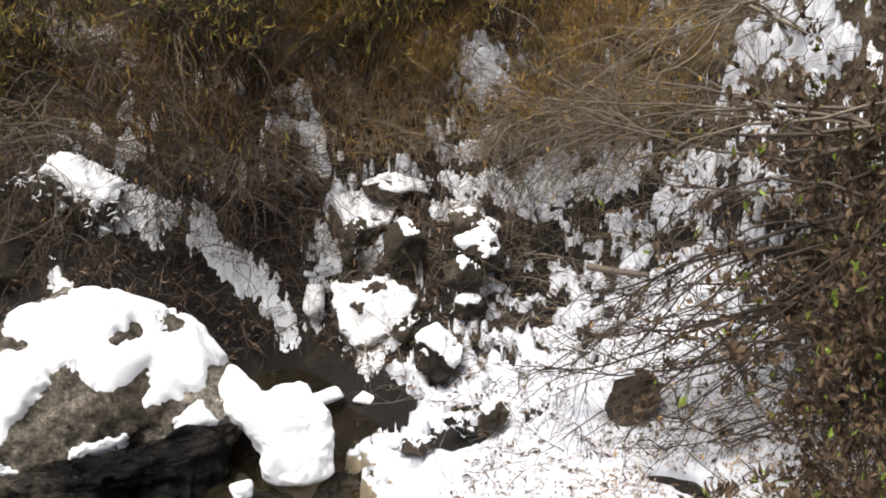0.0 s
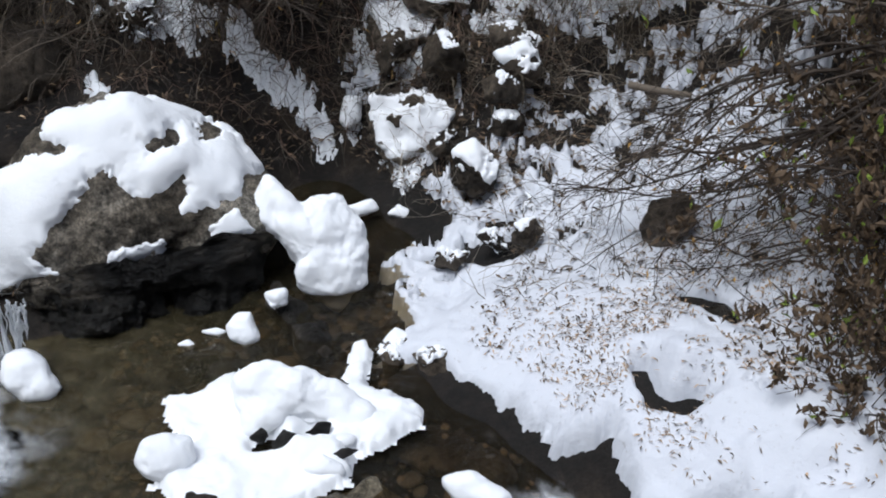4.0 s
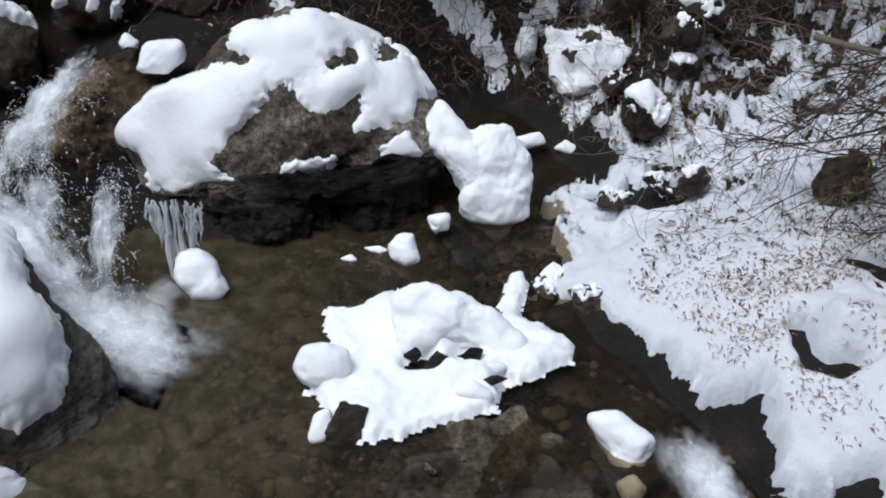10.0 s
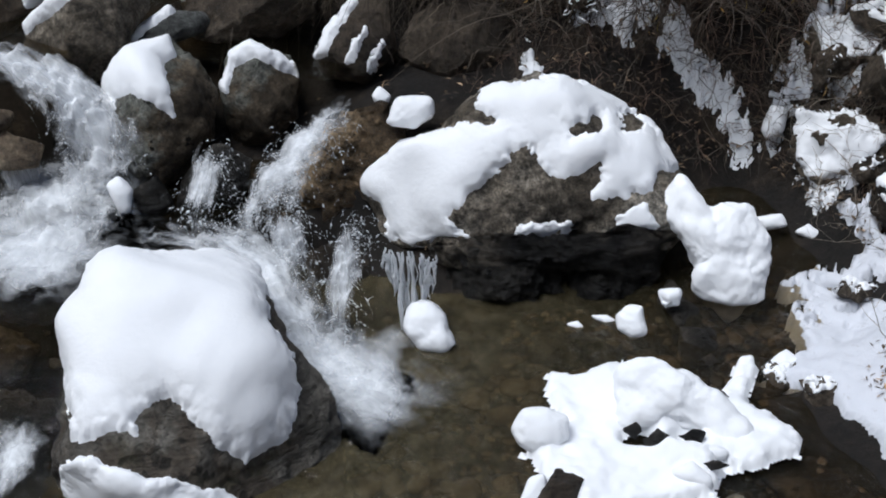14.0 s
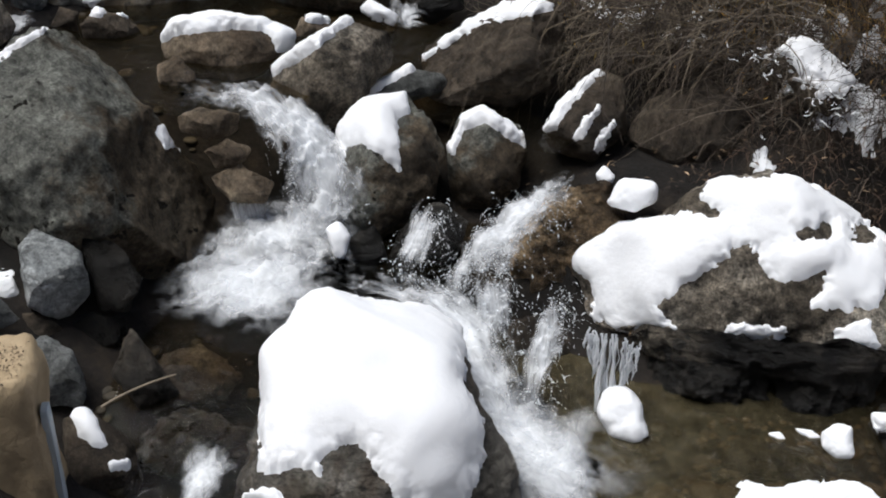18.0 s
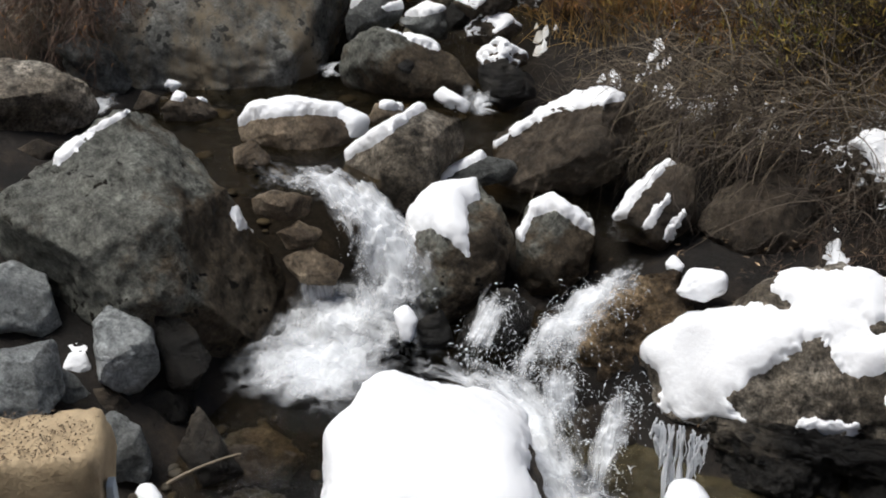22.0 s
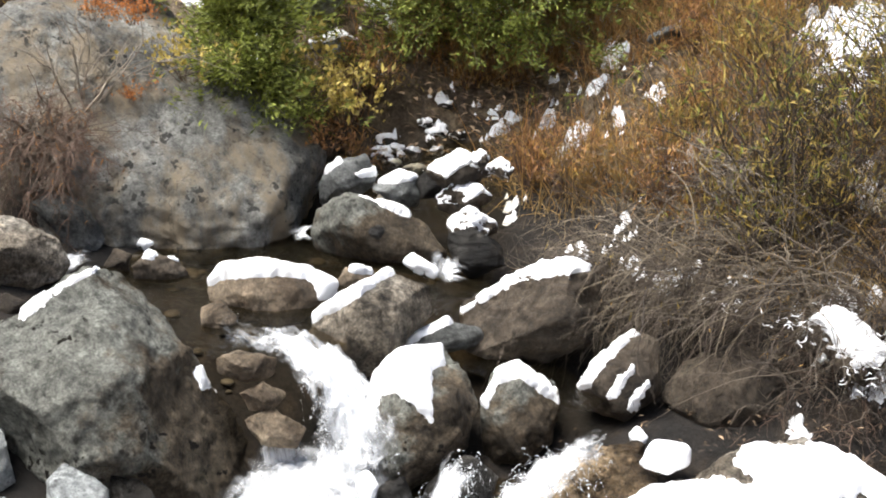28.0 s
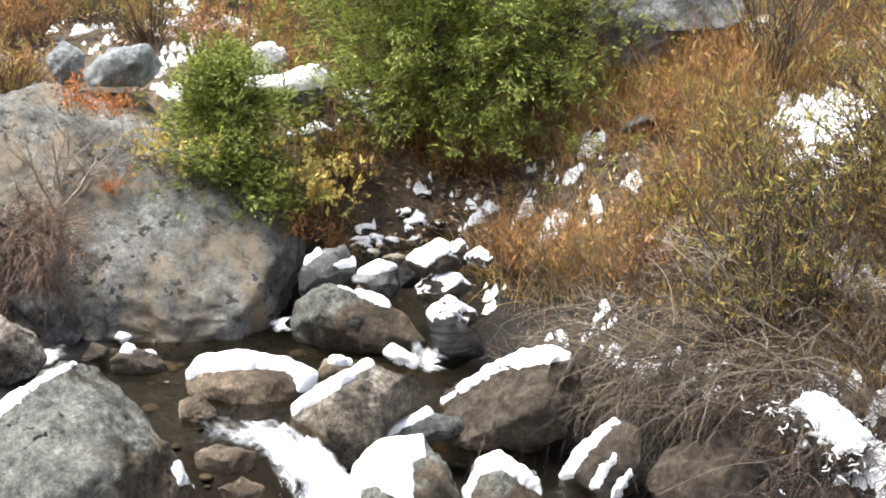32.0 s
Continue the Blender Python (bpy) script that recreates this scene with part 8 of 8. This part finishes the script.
reaching("leafless bush with tan branches over the boulders", 228, (-2.68, 6.2, 1.02), [(-3.26, 5.92, 1.1), (-2.4, 6.35, 1.58)], 9, M_TWIG_TAN, 0.006)
for i, (px, py, lx, ly, n, tall, seed) in enumerate([(1.1, 6.3, -0.5, -0.5, 18, 0.35, 225), (0.6, 6.5, -0.3, -0.6, 18, 0.35, 226)]):
    plant(shrub("leafless_bush", "leafless bush with long tan branches hanging over the snow", seed, n, tall, 0.4, M_TWIG_TAN, M_LEAF_OCHRE, 60, level=2, kids=4, sag=0.5, lean=(lx, ly, 0), thick=0.007), on_ground(px, py))
for i, (px, py, seed) in enumerate([(1.74, 4.0, 231), (2.0, 4.7, 232), (2.2, 5.4, 233)]):
    plant(shrub("leafy_bush", "dense bush with brown dead leaves and a few green ones", seed, 40, 0.95, 0.5, M_TWIG_DARK, M_LEAF_BROWN, 3200, (0.05, 0.024), level=2, kids=3, sag=0.4, second=M_LEAF_FRESH, leaves2=170), on_ground(px, py))
for i, (px, py, seed) in enumerate([(1.62, 4.4, 235), (1.5, 3.75, 236), (1.75, 5.0, 237), (1.4, 3.6, 244)]):
    plant(shrub("leafy_bush", "low bush with brown dead leaves over the snow", seed, 26, 0.5, 0.3, M_TWIG_DARK, M_LEAF_BROWN, 1300, (0.045, 0.02), level=2, kids=3, sag=0.5, second=M_LEAF_FRESH, leaves2=60), on_ground(px, py))
plant(shrub("dry_bush", "dark red-brown tangle of dry stems hanging on the outcrop", 241, 120, 0.36, 0.42, M_TWIG_RED, M_LEAF_RUST, 200, level=2, kids=4, sag=1.1, lean=(0.3, -0.3, 0), thick=0.006, bend=1.1), pose(-6.55, 4.45, 1.5))
plant(shrub("dry_bush", "grey-brown tangle of dead stems on the outcrop", 239, 60, 0.34, 0.4, M_TWIG_GREY, M_LEAF_RUST, 60, level=2, kids=4, sag=1.0, lean=(0.25, -0.25, 0), thick=0.005, bend=1.1), pose(-6.6, 4.4, 1.55))
plant(shrub("dry_bush", "pale leafless stems rising from the outcrop", 242, 16, 0.6, 0.5, M_TWIG_PALE, None, 0, kids=5, sag=0.5, thick=0.009), pose(-6.6, 4.7, 1.7))
for i, (px, py, pz, mat, size, label) in enumerate([(-6.75, 4.96, 2.22, M_LEAF_ORANGE, 0.5, "orange-leaved plant on top of the outcrop"), (-6.65, 5.2, 2.18, M_LEAF_ORANGE, 0.45, "orange-leaved plant on top of the outcrop"), (-6.39, 4.95, 1.72, M_LEAF_ORANGE, 0.35, "orange-leaved plant on the face of the outcrop"),
                                             (-6.25, 5.3, 1.85, M_LEAF_YELLOW, 0.7, "yellow-leaved shrub beside the small cedar"), (-5.98, 6.28, 1.6, M_LEAF_YELLOW, 1.35, "tall yellow-leaved shrub between the two cedars"), (-5.85, 6.05, 1.62, M_LEAF_YELLOW, 0.9, "yellow-leaved shrub beside the small cedar"), (-5.7, 6.25, 1.5, M_LEAF_YELLOW, 0.7, "yellow-leaved shrub at the end of the outcrop"), (-5.75, 6.1, 1.3, M_LEAF_RUST, 0.6, "rust-leaved shrub at the foot of the outcrop")]):
    plant(shrub("leafy_shrub", label, 243 + i, 16, 0.45, 0.4, M_TWIG_RED, mat, 420, (0.05, 0.03), kids=4, sag=0.5, thick=0.004), pose(px, py, pz) @ Matrix.Scale(size, 4))
for i, (px, py, k) in enumerate([(-5.97, 6.46, 0), (-5.88, 6.73, 1), (-5.7, 6.4, 2), (-7.0, 5.9, 1)]):
    tagged(copy_thing(KINDS[k], on_ground(px, py, i * 1.3, 0.7)), group="shrubs of the hillside")


# hanging dry grass and dead leaves
M_GRASS_DARK = plain_material("dark_dead_grass", (0.035, 0.022, 0.012), (0.12, 0.08, 0.045), bump=0, vary=0.45)


def grass(name, label, count, zone, length, mat, seed, fall_way=(0, -1, -0.6), wide=0.0028):
    rng = np.random.RandomState(seed)
    px, py = rng.uniform(zone[0], zone[1], count), rng.uniform(zone[2], zone[3], count)
    pz = height(px, py)
    good = pz > zone[4]
    for a, b, r in SNOW_SPOTS + STONY_GROUND[2:]:
        good &= np.hypot(px - a, (py - b) / 1.3) > 0.8 * r
    px, py, pz = px[good], py[good], pz[good]
    t = Tubes(seed)
    for a, b, c in zip(px, py, pz):
        d = np.array(fall_way) * rng.uniform(0.2, 1.0) + rng.normal(0, 0.55, 3)
        ln = length * rng.uniform(0.5, 1.3)
        u = np.linspace(0, 1, 5)[:, None]
        t.twig(np.array([a, b, c - 0.01]) + u * np.array([0, 0, 0.5 * ln]) + u ** 2 * (d * ln), wide, 0.0007)
    return tagged(new(name, t.mesh(name, mat)), label, "grass", kind="stuff")


def tangle(name, label, count, zone, length, mat, seed, way=(0, -0.4, 0.35), sag=0.7, thick=0.0032, kids=3):
    """Crossing branched twigs, each its own way."""
    t = Tubes(seed)
    rng = t.rng
    px, py = rng.uniform(zone[0], zone[1], count), rng.uniform(zone[2], zone[3], count)
    pz = height(px, py)
    for a, b, c in zip(px, py, pz):
        if c > zone[4]:
            t.grow((a, b, c - 0.01), np.array(way) + rng.normal(0, 0.55, 3), length * rng.uniform(0.5, 1.3), thick * rng.uniform(0.5, 1.2), 1, 0.8, sag * rng.uniform(0, 1.6), kids, 0.9, 6)
    return tagged(new(name, t.mesh(name, mat)), label, "twigs", kind="stuff")


tangle("hanging_twigs", "tangle of dark brown twigs hanging over the dark bank", 480, (-2.3, -0.6, 5.5, 6.6, 0.2), 0.3, M_TWIG_DARK, 251)
tangle("hanging_twigs", "tangle of grey-brown twigs hanging over the dark bank", 220, (-2.3, -0.6, 5.5, 6.9, 0.2), 0.32, M_TWIG_GREY, 255, way=(0.2, -0.5, 0.2))
tangle("hanging_twigs", "tangle of grey twigs over the boulders of the bank", 190, (-3.9, -1.7, 5.6, 7.0, 0.6), 0.6, M_TWIG_GREY, 254, way=(-0.25, -0.35, 0.4), thick=0.0034)
tangle("hanging_twigs", "tangle of tan twigs over the boulders of the bank", 230, (-3.9, -1.4, 5.7, 7.3, 0.6), 0.55, M_TWIG_TAN, 256, way=(-0.2, -0.3, 0.5), kids=4, thick=0.003)
tangle("hanging_twigs", "dark twigs drooping over the boulders of the bank", 260, (-3.4, -1.7, 5.5, 6.3, 0.5), 0.4, M_TWIG_DARK, 249, way=(-0.35, -0.5, 0.5), sag=1.6, kids=4)
tangle("hanging_twigs", "fine red-brown rootlets and twigs hanging over the dark bank", 620, (-2.2, 0.3, 5.35, 6.3, 0.2), 0.26, M_TWIG_RED, 258, way=(0.1, -0.6, 0.1), sag=1.7, thick=0.0024, kids=4)
tangle("hanging_twigs", "red-brown twigs of the thicket above the dark bank", 420, (-1.9, 0.6, 6.0, 6.7, 0.6), 0.4, M_TWIG_RED, 250, way=(0.1, -0.4, 0.4), thick=0.003, kids=4)
tangle("bank_twigs", "dead brown twigs poking through the snow bank", 520, (-0.7, 2.3, 4.3, 7.2, 0.1), 0.26, M_TWIG_DARK, 253, way=(-0.4, -0.3, 0.4))
tangle("bank_twigs", "grey dead twigs lying over the snow bank", 700, (-0.7, 2.3, 4.2, 7.4, 0.1), 0.34, M_TWIG_PALE, 257, way=(-0.5, -0.3, 0.3))
tangle("bank_twigs", "thin tan twigs hanging over the rock steps of the bank", 520, (-0.6, 0.9, 4.3, 6.2, 0.1), 0.2, M_TWIG_TAN, 260, way=(-0.1, -0.4, 0.3), thick=0.0024)
tangle("bank_twigs", "brown twigs of the thicket above the snow bank", 520, (-0.9, 2.3, 5.7, 6.9, 0.3), 0.4, M_TWIG_TAN, 261, way=(-0.2, -0.3, 0.4), thick=0.0034)
tangle("bank_twigs", "dark twigs of the thicket above the snow bank", 420, (-1.2, 2.3, 5.6, 6.9, 0.3), 0.38, M_TWIG_DARK, 262, way=(-0.2, -0.4, 0.3), thick=0.0034)
grass("bank_grass", "dead grass poking through the snow bank", 1500, (-0.6, 2.3, 4.4, 7.0, 0.1), 0.12, M_GRASS_DARK, 258, (-0.3, -0.4, -0.1))
grass("hillside_grass", "dry tan grass on the hillside", 8000, (-6.0, 2.5, 6.0, 10.0, 0.9), 0.2, M_GRASS_DRY, 252, (0.05, -0.15, 0.3))
grass("hillside_grass", "golden dry grass on the hillside", 20000, (-5.6, 2.4, 6.6, 10.0, 1.0), 0.3, M_GRASS_GOLD, 248, (0.0, -0.1, 0.5), 0.004)
grass("hillside_grass", "rust-orange dry grass on the hillside", 9000, (-6.0, -1.6, 6.5, 10.5, 1.15), 0.34, M_GRASS_RUST, 247, (0.0, -0.1, 0.6), 0.0045)
tangle("cascade_twigs", "pinkish-brown bare twigs among the stones of the upper cascade", 420, (-5.9, -3.7, 7.0, 9.2, 1.1), 0.26, M_TWIG_RED, 264, way=(0, -0.3, 0.7), sag=0.4, thick=0.003)
tangle("cascade_twigs", "straw-coloured stems among the stones of the upper cascade", 320, (-5.7, -3.6, 6.3, 8.8, 1.0), 0.2, M_TWIG_GOLD, 265, way=(0, -0.3, 0.8), sag=0.4, thick=0.003)
grass("hillside_grass", "ochre dry grass above the dark bank", 9000, (-2.6, 1.0, 5.95, 7.0, 0.95), 0.2, M_GRASS_GOLD, 245, (0.0, -0.2, 0.3), 0.0032)
tangle("bank_twigs", "straw-coloured twigs of the thicket above the snow bank", 420, (-2.3, 2.0, 6.0, 6.9, 0.9), 0.36, M_TWIG_GOLD, 246, way=(-0.2, -0.3, 0.5), thick=0.0032)
grass("hillside_grass", "dry tan grass on the far hillside", 12000, (-11.0, -4.0, 6.6, 13.0, 1.5), 0.25, M_GRASS_DRY, 259, (0.1, -0.3, 0.1))


def drape(name, label, count, ends, length, mat, seed, way, sag=1.1, thick=0.004, kids=3):
    """Twigs that arch out and down from a line above the boulders."""
    t = Tubes(seed)
    rng = t.rng
    a, b = np.array(ends[0]), np.array(ends[1])
    for i in range(count):
        p = a + (b - a) * rng.rand() + rng.normal(0, 0.12, 3)
        t.grow(p, np.array(way) + rng.normal(0, 0.4, 3), length * rng.uniform(0.5, 1.3), thick * rng.uniform(0.5, 1.3), 1, 0.5, sag * rng.uniform(0.3, 1.5), kids, 0.8, 8)
    return tagged(new(name, t.mesh(name, mat)), label, "twigs", kind="stuff")


drape("draped_twigs", "dark bare twigs arching down over the boulders", 80, [(-3.4, 5.75, 1.05), (-1.7, 5.85, 1.2)], 0.6, M_TWIG_DARK, 271, (-0.35, -0.55, 0.25))
drape("draped_twigs", "grey bare twigs arching down over the boulders", 55, [(-3.3, 5.8, 1.1), (-1.8, 5.8, 1.25)], 0.62, M_TWIG_GREY, 272, (-0.4, -0.5, 0.35), thick=0.005)
drape("draped_twigs", "fine tan twigs drooping over the snow-edged boulder", 70, [(-3.15, 5.75, 1.2), (-2.3, 5.75, 1.2)], 0.55, M_TWIG_TAN, 274, (-0.45, -0.55, 0.15), sag=1.3, thick=0.0032, kids=4)
drape("draped_twigs", "dark bare twigs crossing in front of the brown boulders", 45, [(-2.9, 5.7, 1.15), (-1.9, 5.7, 1.2)], 0.5, M_TWIG_DARK, 275, (-0.2, -0.6, 0.05), sag=1.4, thick=0.0036, kids=4)
draped = drape("draped_twigs", "tan bare twigs arching over the bank", 40, [(-3.2, 5.9, 1.2), (-1.6, 5.9, 1.3)], 0.6, M_TWIG_TAN, 273, (-0.4, -0.4, 0.5), thick=0.0045)

# snow lying along the twigs
t = Tubes(521)
for cx, cy, cz in [(-1.96, 5.62, 1.2), (-1.82, 5.61, 1.15), (-1.7, 5.54, 1.07), (-1.62, 5.51, 0.97), (-2.05, 5.53, 1.14)]:
    for k in range(16):
        p = np.array([cx, cy, cz]) + t.rng.normal(0, 1, 3) * (0.08, 0.05, 0.03)
        way = t.rng.normal(0, 1, 3) * (1, 0.7, 0.35)
        way *= t.rng.uniform(0.02, 0.06) / np.linalg.norm(way)
        u = np.linspace(0, 1, 5)[:, None]
        r = t.rng.uniform(0.0015, 0.006)
        t.twig(p + u * way + np.cumsum(t.rng.normal(0, 0.007, (5, 3)), 0), r, 0.2 * r, 5)
part("snow_load", t.mesh("snow_load", M_SNOW), draped, "ragged snow lying along the twigs")


def litter(name, label, count, xs, ys, mat, seed, size=(0.05, 0.01), lift=0.085, mask=None):
    rng = np.random.RandomState(seed)
    px, py = rng.normal(xs[0], xs[1], count), rng.normal(ys[0], ys[1], count)
    if mask:
        good = mask(px, py) > 0.05
        px, py = px[good], py[good]
    dry = height(px, py) > 0.08 if lift > 0.05 else height(px, py) > 1.1
    px, py = px[dry], py[dry]
    if lift > 0.05 and mask:
        good, top = bank_top(px, py)
        px, py, z = px[good > 0.01], py[good > 0.01], top[good > 0.01] + 0.004
    else:
        z = height(px, py) + lift
    v, f = leaf_arrays(xyz(px, py, z), rng, *size, 0.0, flat=0.75)
    return tagged(new(name, mesh_of(name, v, f, mat, smooth=False)), label, "leaves", kind="stuff")


clumped = lambda a, b: np.minimum(inside(BANK_EDGE, a, b), 0.13 + 0.8 * fbm(xyz(a, b), 5.0, 263, 4, 0.7))
litter("fallen_leaves", "narrow tan willow leaves scattered on the snow bank", 3000, (0.56, 0.36), (3.85, 0.36), M_LITTER, 261, size=(0.03, 0.0055), mask=clumped)
litter("fallen_leaves", "dead brown leaves strewn over the upper snow bank", 6000, (0.8, 0.65), (4.5, 0.75), M_LEAF_BROWN, 262, size=(0.03, 0.006), mask=clumped)
litter("bank_litter", "brown dead leaves and bark scraps on the dark bank", 4500, (-0.4, 1.0), (5.6, 0.8), M_LEAF_BROWN, 268, size=(0.045, 0.014), lift=0.051)
litter("bank_litter", "tan dead leaves on the dark bank", 250, (-0.4, 1.0), (5.7, 0.8), M_LITTER, 269, size=(0.05, 0.01), lift=0.051)
litter("hillside_litter", "brown leaf litter on the hillside", 9000, (-2.0, 2.6), (7.4, 1.2), M_LEAF_BROWN, 265, size=(0.06, 0.02), lift=0.02)
litter("hillside_litter", "tan leaf litter on the hillside", 4000, (-2.5, 2.6), (7.6, 1.3), M_LITTER, 266, size=(0.06, 0.014), lift=0.025)
litter("hillside_litter", "tan leaf litter on the far hillside", 12000, (-7.0, 1.8), (9.0, 1.6), M_LITTER, 267, size=(0.09, 0.03), lift=0.03)
litter("fallen_leaves", "rust-brown leaves under the leafy bush", 1500, (1.35, 0.35), (4.1, 0.6), M_LITTER, 264, size=(0.03, 0.009), mask=clumped)


# ---- evergreens ----
def cedar(name, label, seed, tall, wide, sprays):
    """A young evergreen: trunk, limbs and flat drooping sprays of small scale leaves."""
    t = Tubes(seed)
    rng = t.rng
    trunk = Tubes(seed + 1)
    trunk.twig([(0, 0, -0.1), (0.02, 0, tall * 0.4), (0, 0.02, tall * 0.8), (0, 0, tall)], 0.014 * tall, 0.006, 8)
    pos, way = [], []
    for i in range(int(105 * tall)):
        h = rng.uniform(0.02, 0.97)
        a = rng.uniform(0, 6.3)
        ln = wide * (1 - h) ** 0.7 * rng.uniform(0.6, 1.15) + 0.08
        d = np.array([math.cos(a), math.sin(a), 0.25])
        u = np.linspace(0, 1, 6)[:, None]
        pts = np.array([0, 0, h * tall]) + u * d * ln + np.array([0, 0, -0.25 * ln]) * u ** 2
        t.twig(pts, 0.008, 0.002)
        for k in range(sprays):
            s = rng.uniform(0.15, 1.05)
            c = np.array([0, 0, h * tall]) + s * d * ln + np.array([0, 0, -0.25 * ln]) * s ** 2 + rng.normal(0, 0.06, 3) * (0.5 + s)
            n = 15
            pos.append(c + rng.normal(0, 0.028, (n, 3)))
            way.append(np.repeat((d + rng.normal(0, 0.5, 3) + (0, 0, 0.1))[None], n, 0))
    v, f = leaf_arrays(np.concatenate(pos), rng, 0.055, 0.012, 0.1, way=np.concatenate(way))
    top = tagged(new(name), label, "tree")
    part("trunk", trunk.mesh("trunk", M_TWIG_GREY), top)
    part("branchwork", t.mesh("branchwork", M_TWIG_DARK), top)
    part("crown", mesh_of("crown", v, f, M_CEDAR, smooth=False), top)
    return top


plant(cedar("cedar_tree", "dark green young cedar on the hillside", 301, 3.4, 1.7, 32), on_ground(-5.83, 7.75))
plant(cedar("cedar_sapling", "small bushy green cedar on top of the outcrop", 303, 1.1, 0.56, 14), pose(-6.17, 5.75, 1.5))

# ---- the wooden post with its strip and the twig beside it ----
def box(name, lo, hi, mat, bevel=0.012, seed=0):
    bm = bmesh.new()
    bmesh.ops.create_cube(bm, size=1)
    for v in bm.verts:
        v.co = [lo[k] + (v.co[k] + 0.5) * (hi[k] - lo[k]) for k in range(3)]
    bmesh.ops.subdivide_edges(bm, edges=bm.edges[:], cuts=14, use_grid_fill=True)
    pts = np.array([v.co[:] for v in bm.verts])
    d = (0.05 if hi[0] - lo[0] > 0.1 else 0.01) * fbm(pts, 8.0, seed, 4, 0.65)
    c = (np.array(lo) + np.array(hi)) / 2
    for v, k, q in zip(bm.verts, d, pts):
        s = (q - c) / (np.array(hi) - np.array(lo)) * 2
        corner = np.sort(np.abs(s))[1]
        v.co = q + (q - c) / (np.linalg.norm(q - c) + 1e-9) * (k - 0.03 * max(0, corner - 0.9) * 10)
    me = bpy.data.meshes.new(name)
    bm.to_mesh(me)
    bm.free()
    for p in me.polygons:
        p.use_smooth = True
    me.materials.append(mat)
    return me


post = tagged(new("timber_post"), "thick weathered sawn timber post with a crumbling top", "post")
part("timber", box("timber", (-0.27, -0.2, -0.9), (0.17, 0.14, 0.0), M_WOOD, seed=311), post)
part("strip", box("strip", (0.165, -0.09, -0.8), (0.195, -0.02, -0.2), M_STRIP, seed=312), post, "blue-grey strip fixed to the side")
post.matrix_basis = pose(-3.55, 2.03, 0.76, 0, 0, 43)
t = Tubes(313)
t.twig(flow_points(TWIG, 10), 0.008, 0.004, 6)
tagged(new("fallen_stick", t.mesh("fallen_stick", M_TWIG_TAN)), "pale bent stick lying against the stones", "stick")

# icicles under the snowy boulder
ice = tagged(new("icicle_cluster"), "cluster of pale icicles hanging under the snowy boulder", "ice")
rng = np.random.RandomState(321)
for i in range(34):
    t = Tubes(330 + i)
    k = (i + rng.uniform(-0.6, 0.6)) / 33
    base = np.array(ICE_LINE[0]) + k * (np.array(ICE_LINE[2]) - np.array(ICE_LINE[0])) + (rng.uniform(-0.01, 0.01), rng.uniform(0.02, 0.08), -0.03)
    ln = rng.uniform(0.08, 0.2) + 0.26 * math.exp(-((k - 0.5) / 0.25) ** 2)
    q = np.linspace(0, 1, 14)
    wob = np.cumsum(rng.normal(0, 0.003, (14, 2)), 0)
    line = np.stack([base[0] + wob[:, 0], base[1] + wob[:, 1], base[2] - ln * q], 1)
    t.twig(line, 0.01, 0.01, 7)
    fat = rng.uniform(0.002, 0.0075) * (1 + rng.uniform(0.2, 1.3) * np.exp(-((q - rng.uniform(0.45, 0.8)) / 0.22) ** 2) + rng.normal(0, 0.12, 14)) * np.clip((1.02 - q) / 0.12, 0.15, 1)
    ring = t.v[0].reshape(14, 7, 3)
    t.v[0] = (line[:, None, :] + (ring - line[:, None, :]) * (fat / 0.01)[:, None, None]).reshape(-1, 3)
    part("icicle", t.mesh("icicle", M_ICE), ice)
# the stick on the bank
t = Tubes(340)
t.twig(flow_points(STICK, 12), 0.02, 0.015, 9)
tagged(new("dead_stick", t.mesh("dead_stick", M_TWIG_GREY)), "dead brown stick lying on the snow", "stick")

# dark stones under the edge of the snow bank
rng = np.random.RandomState(351)
line = np.array(BANK_EDGE[:25])
for i in range(30):
    k = rng.uniform(0, len(line) - 1.01)
    q = line[int(k)] + (line[int(k) + 1] - line[int(k)]) * (k - int(k))
    r = rng.uniform(0.05, 0.1)
    ring = [(r * rng.uniform(0.8, 1.3) * math.cos(a), 0.7 * r * rng.uniform(0.8, 1.2) * math.sin(a)) for a in np.arange(7) * 0.9]
    boulder("edge_stone", (q[0] + 0.03, q[1] + 0.03, -0.05), rng.uniform(-30, 30), -40, ring, M_ROCK_SLAB, "dark wet stone under the edge of the snow bank", sub=4, seed=360 + i, group="dark stones in the snow bank")
# crumbs and dead leaves on the post
rng = np.random.RandomState(391)
q = rng.uniform(-1, 1, (420, 2)) * (0.19, 0.16) + (-0.06, -0.03)
v, f = leaf_arrays(xyz(q[:, 0], q[:, 1], 0.008), rng, 0.016, 0.007, 0.0, flat=0.6)
part("bark_litter", mesh_of("bark_litter", v, f, M_LEAF_BROWN, smooth=False), post, "crumbled bark and leaf scraps")["kind"] = "stuff"
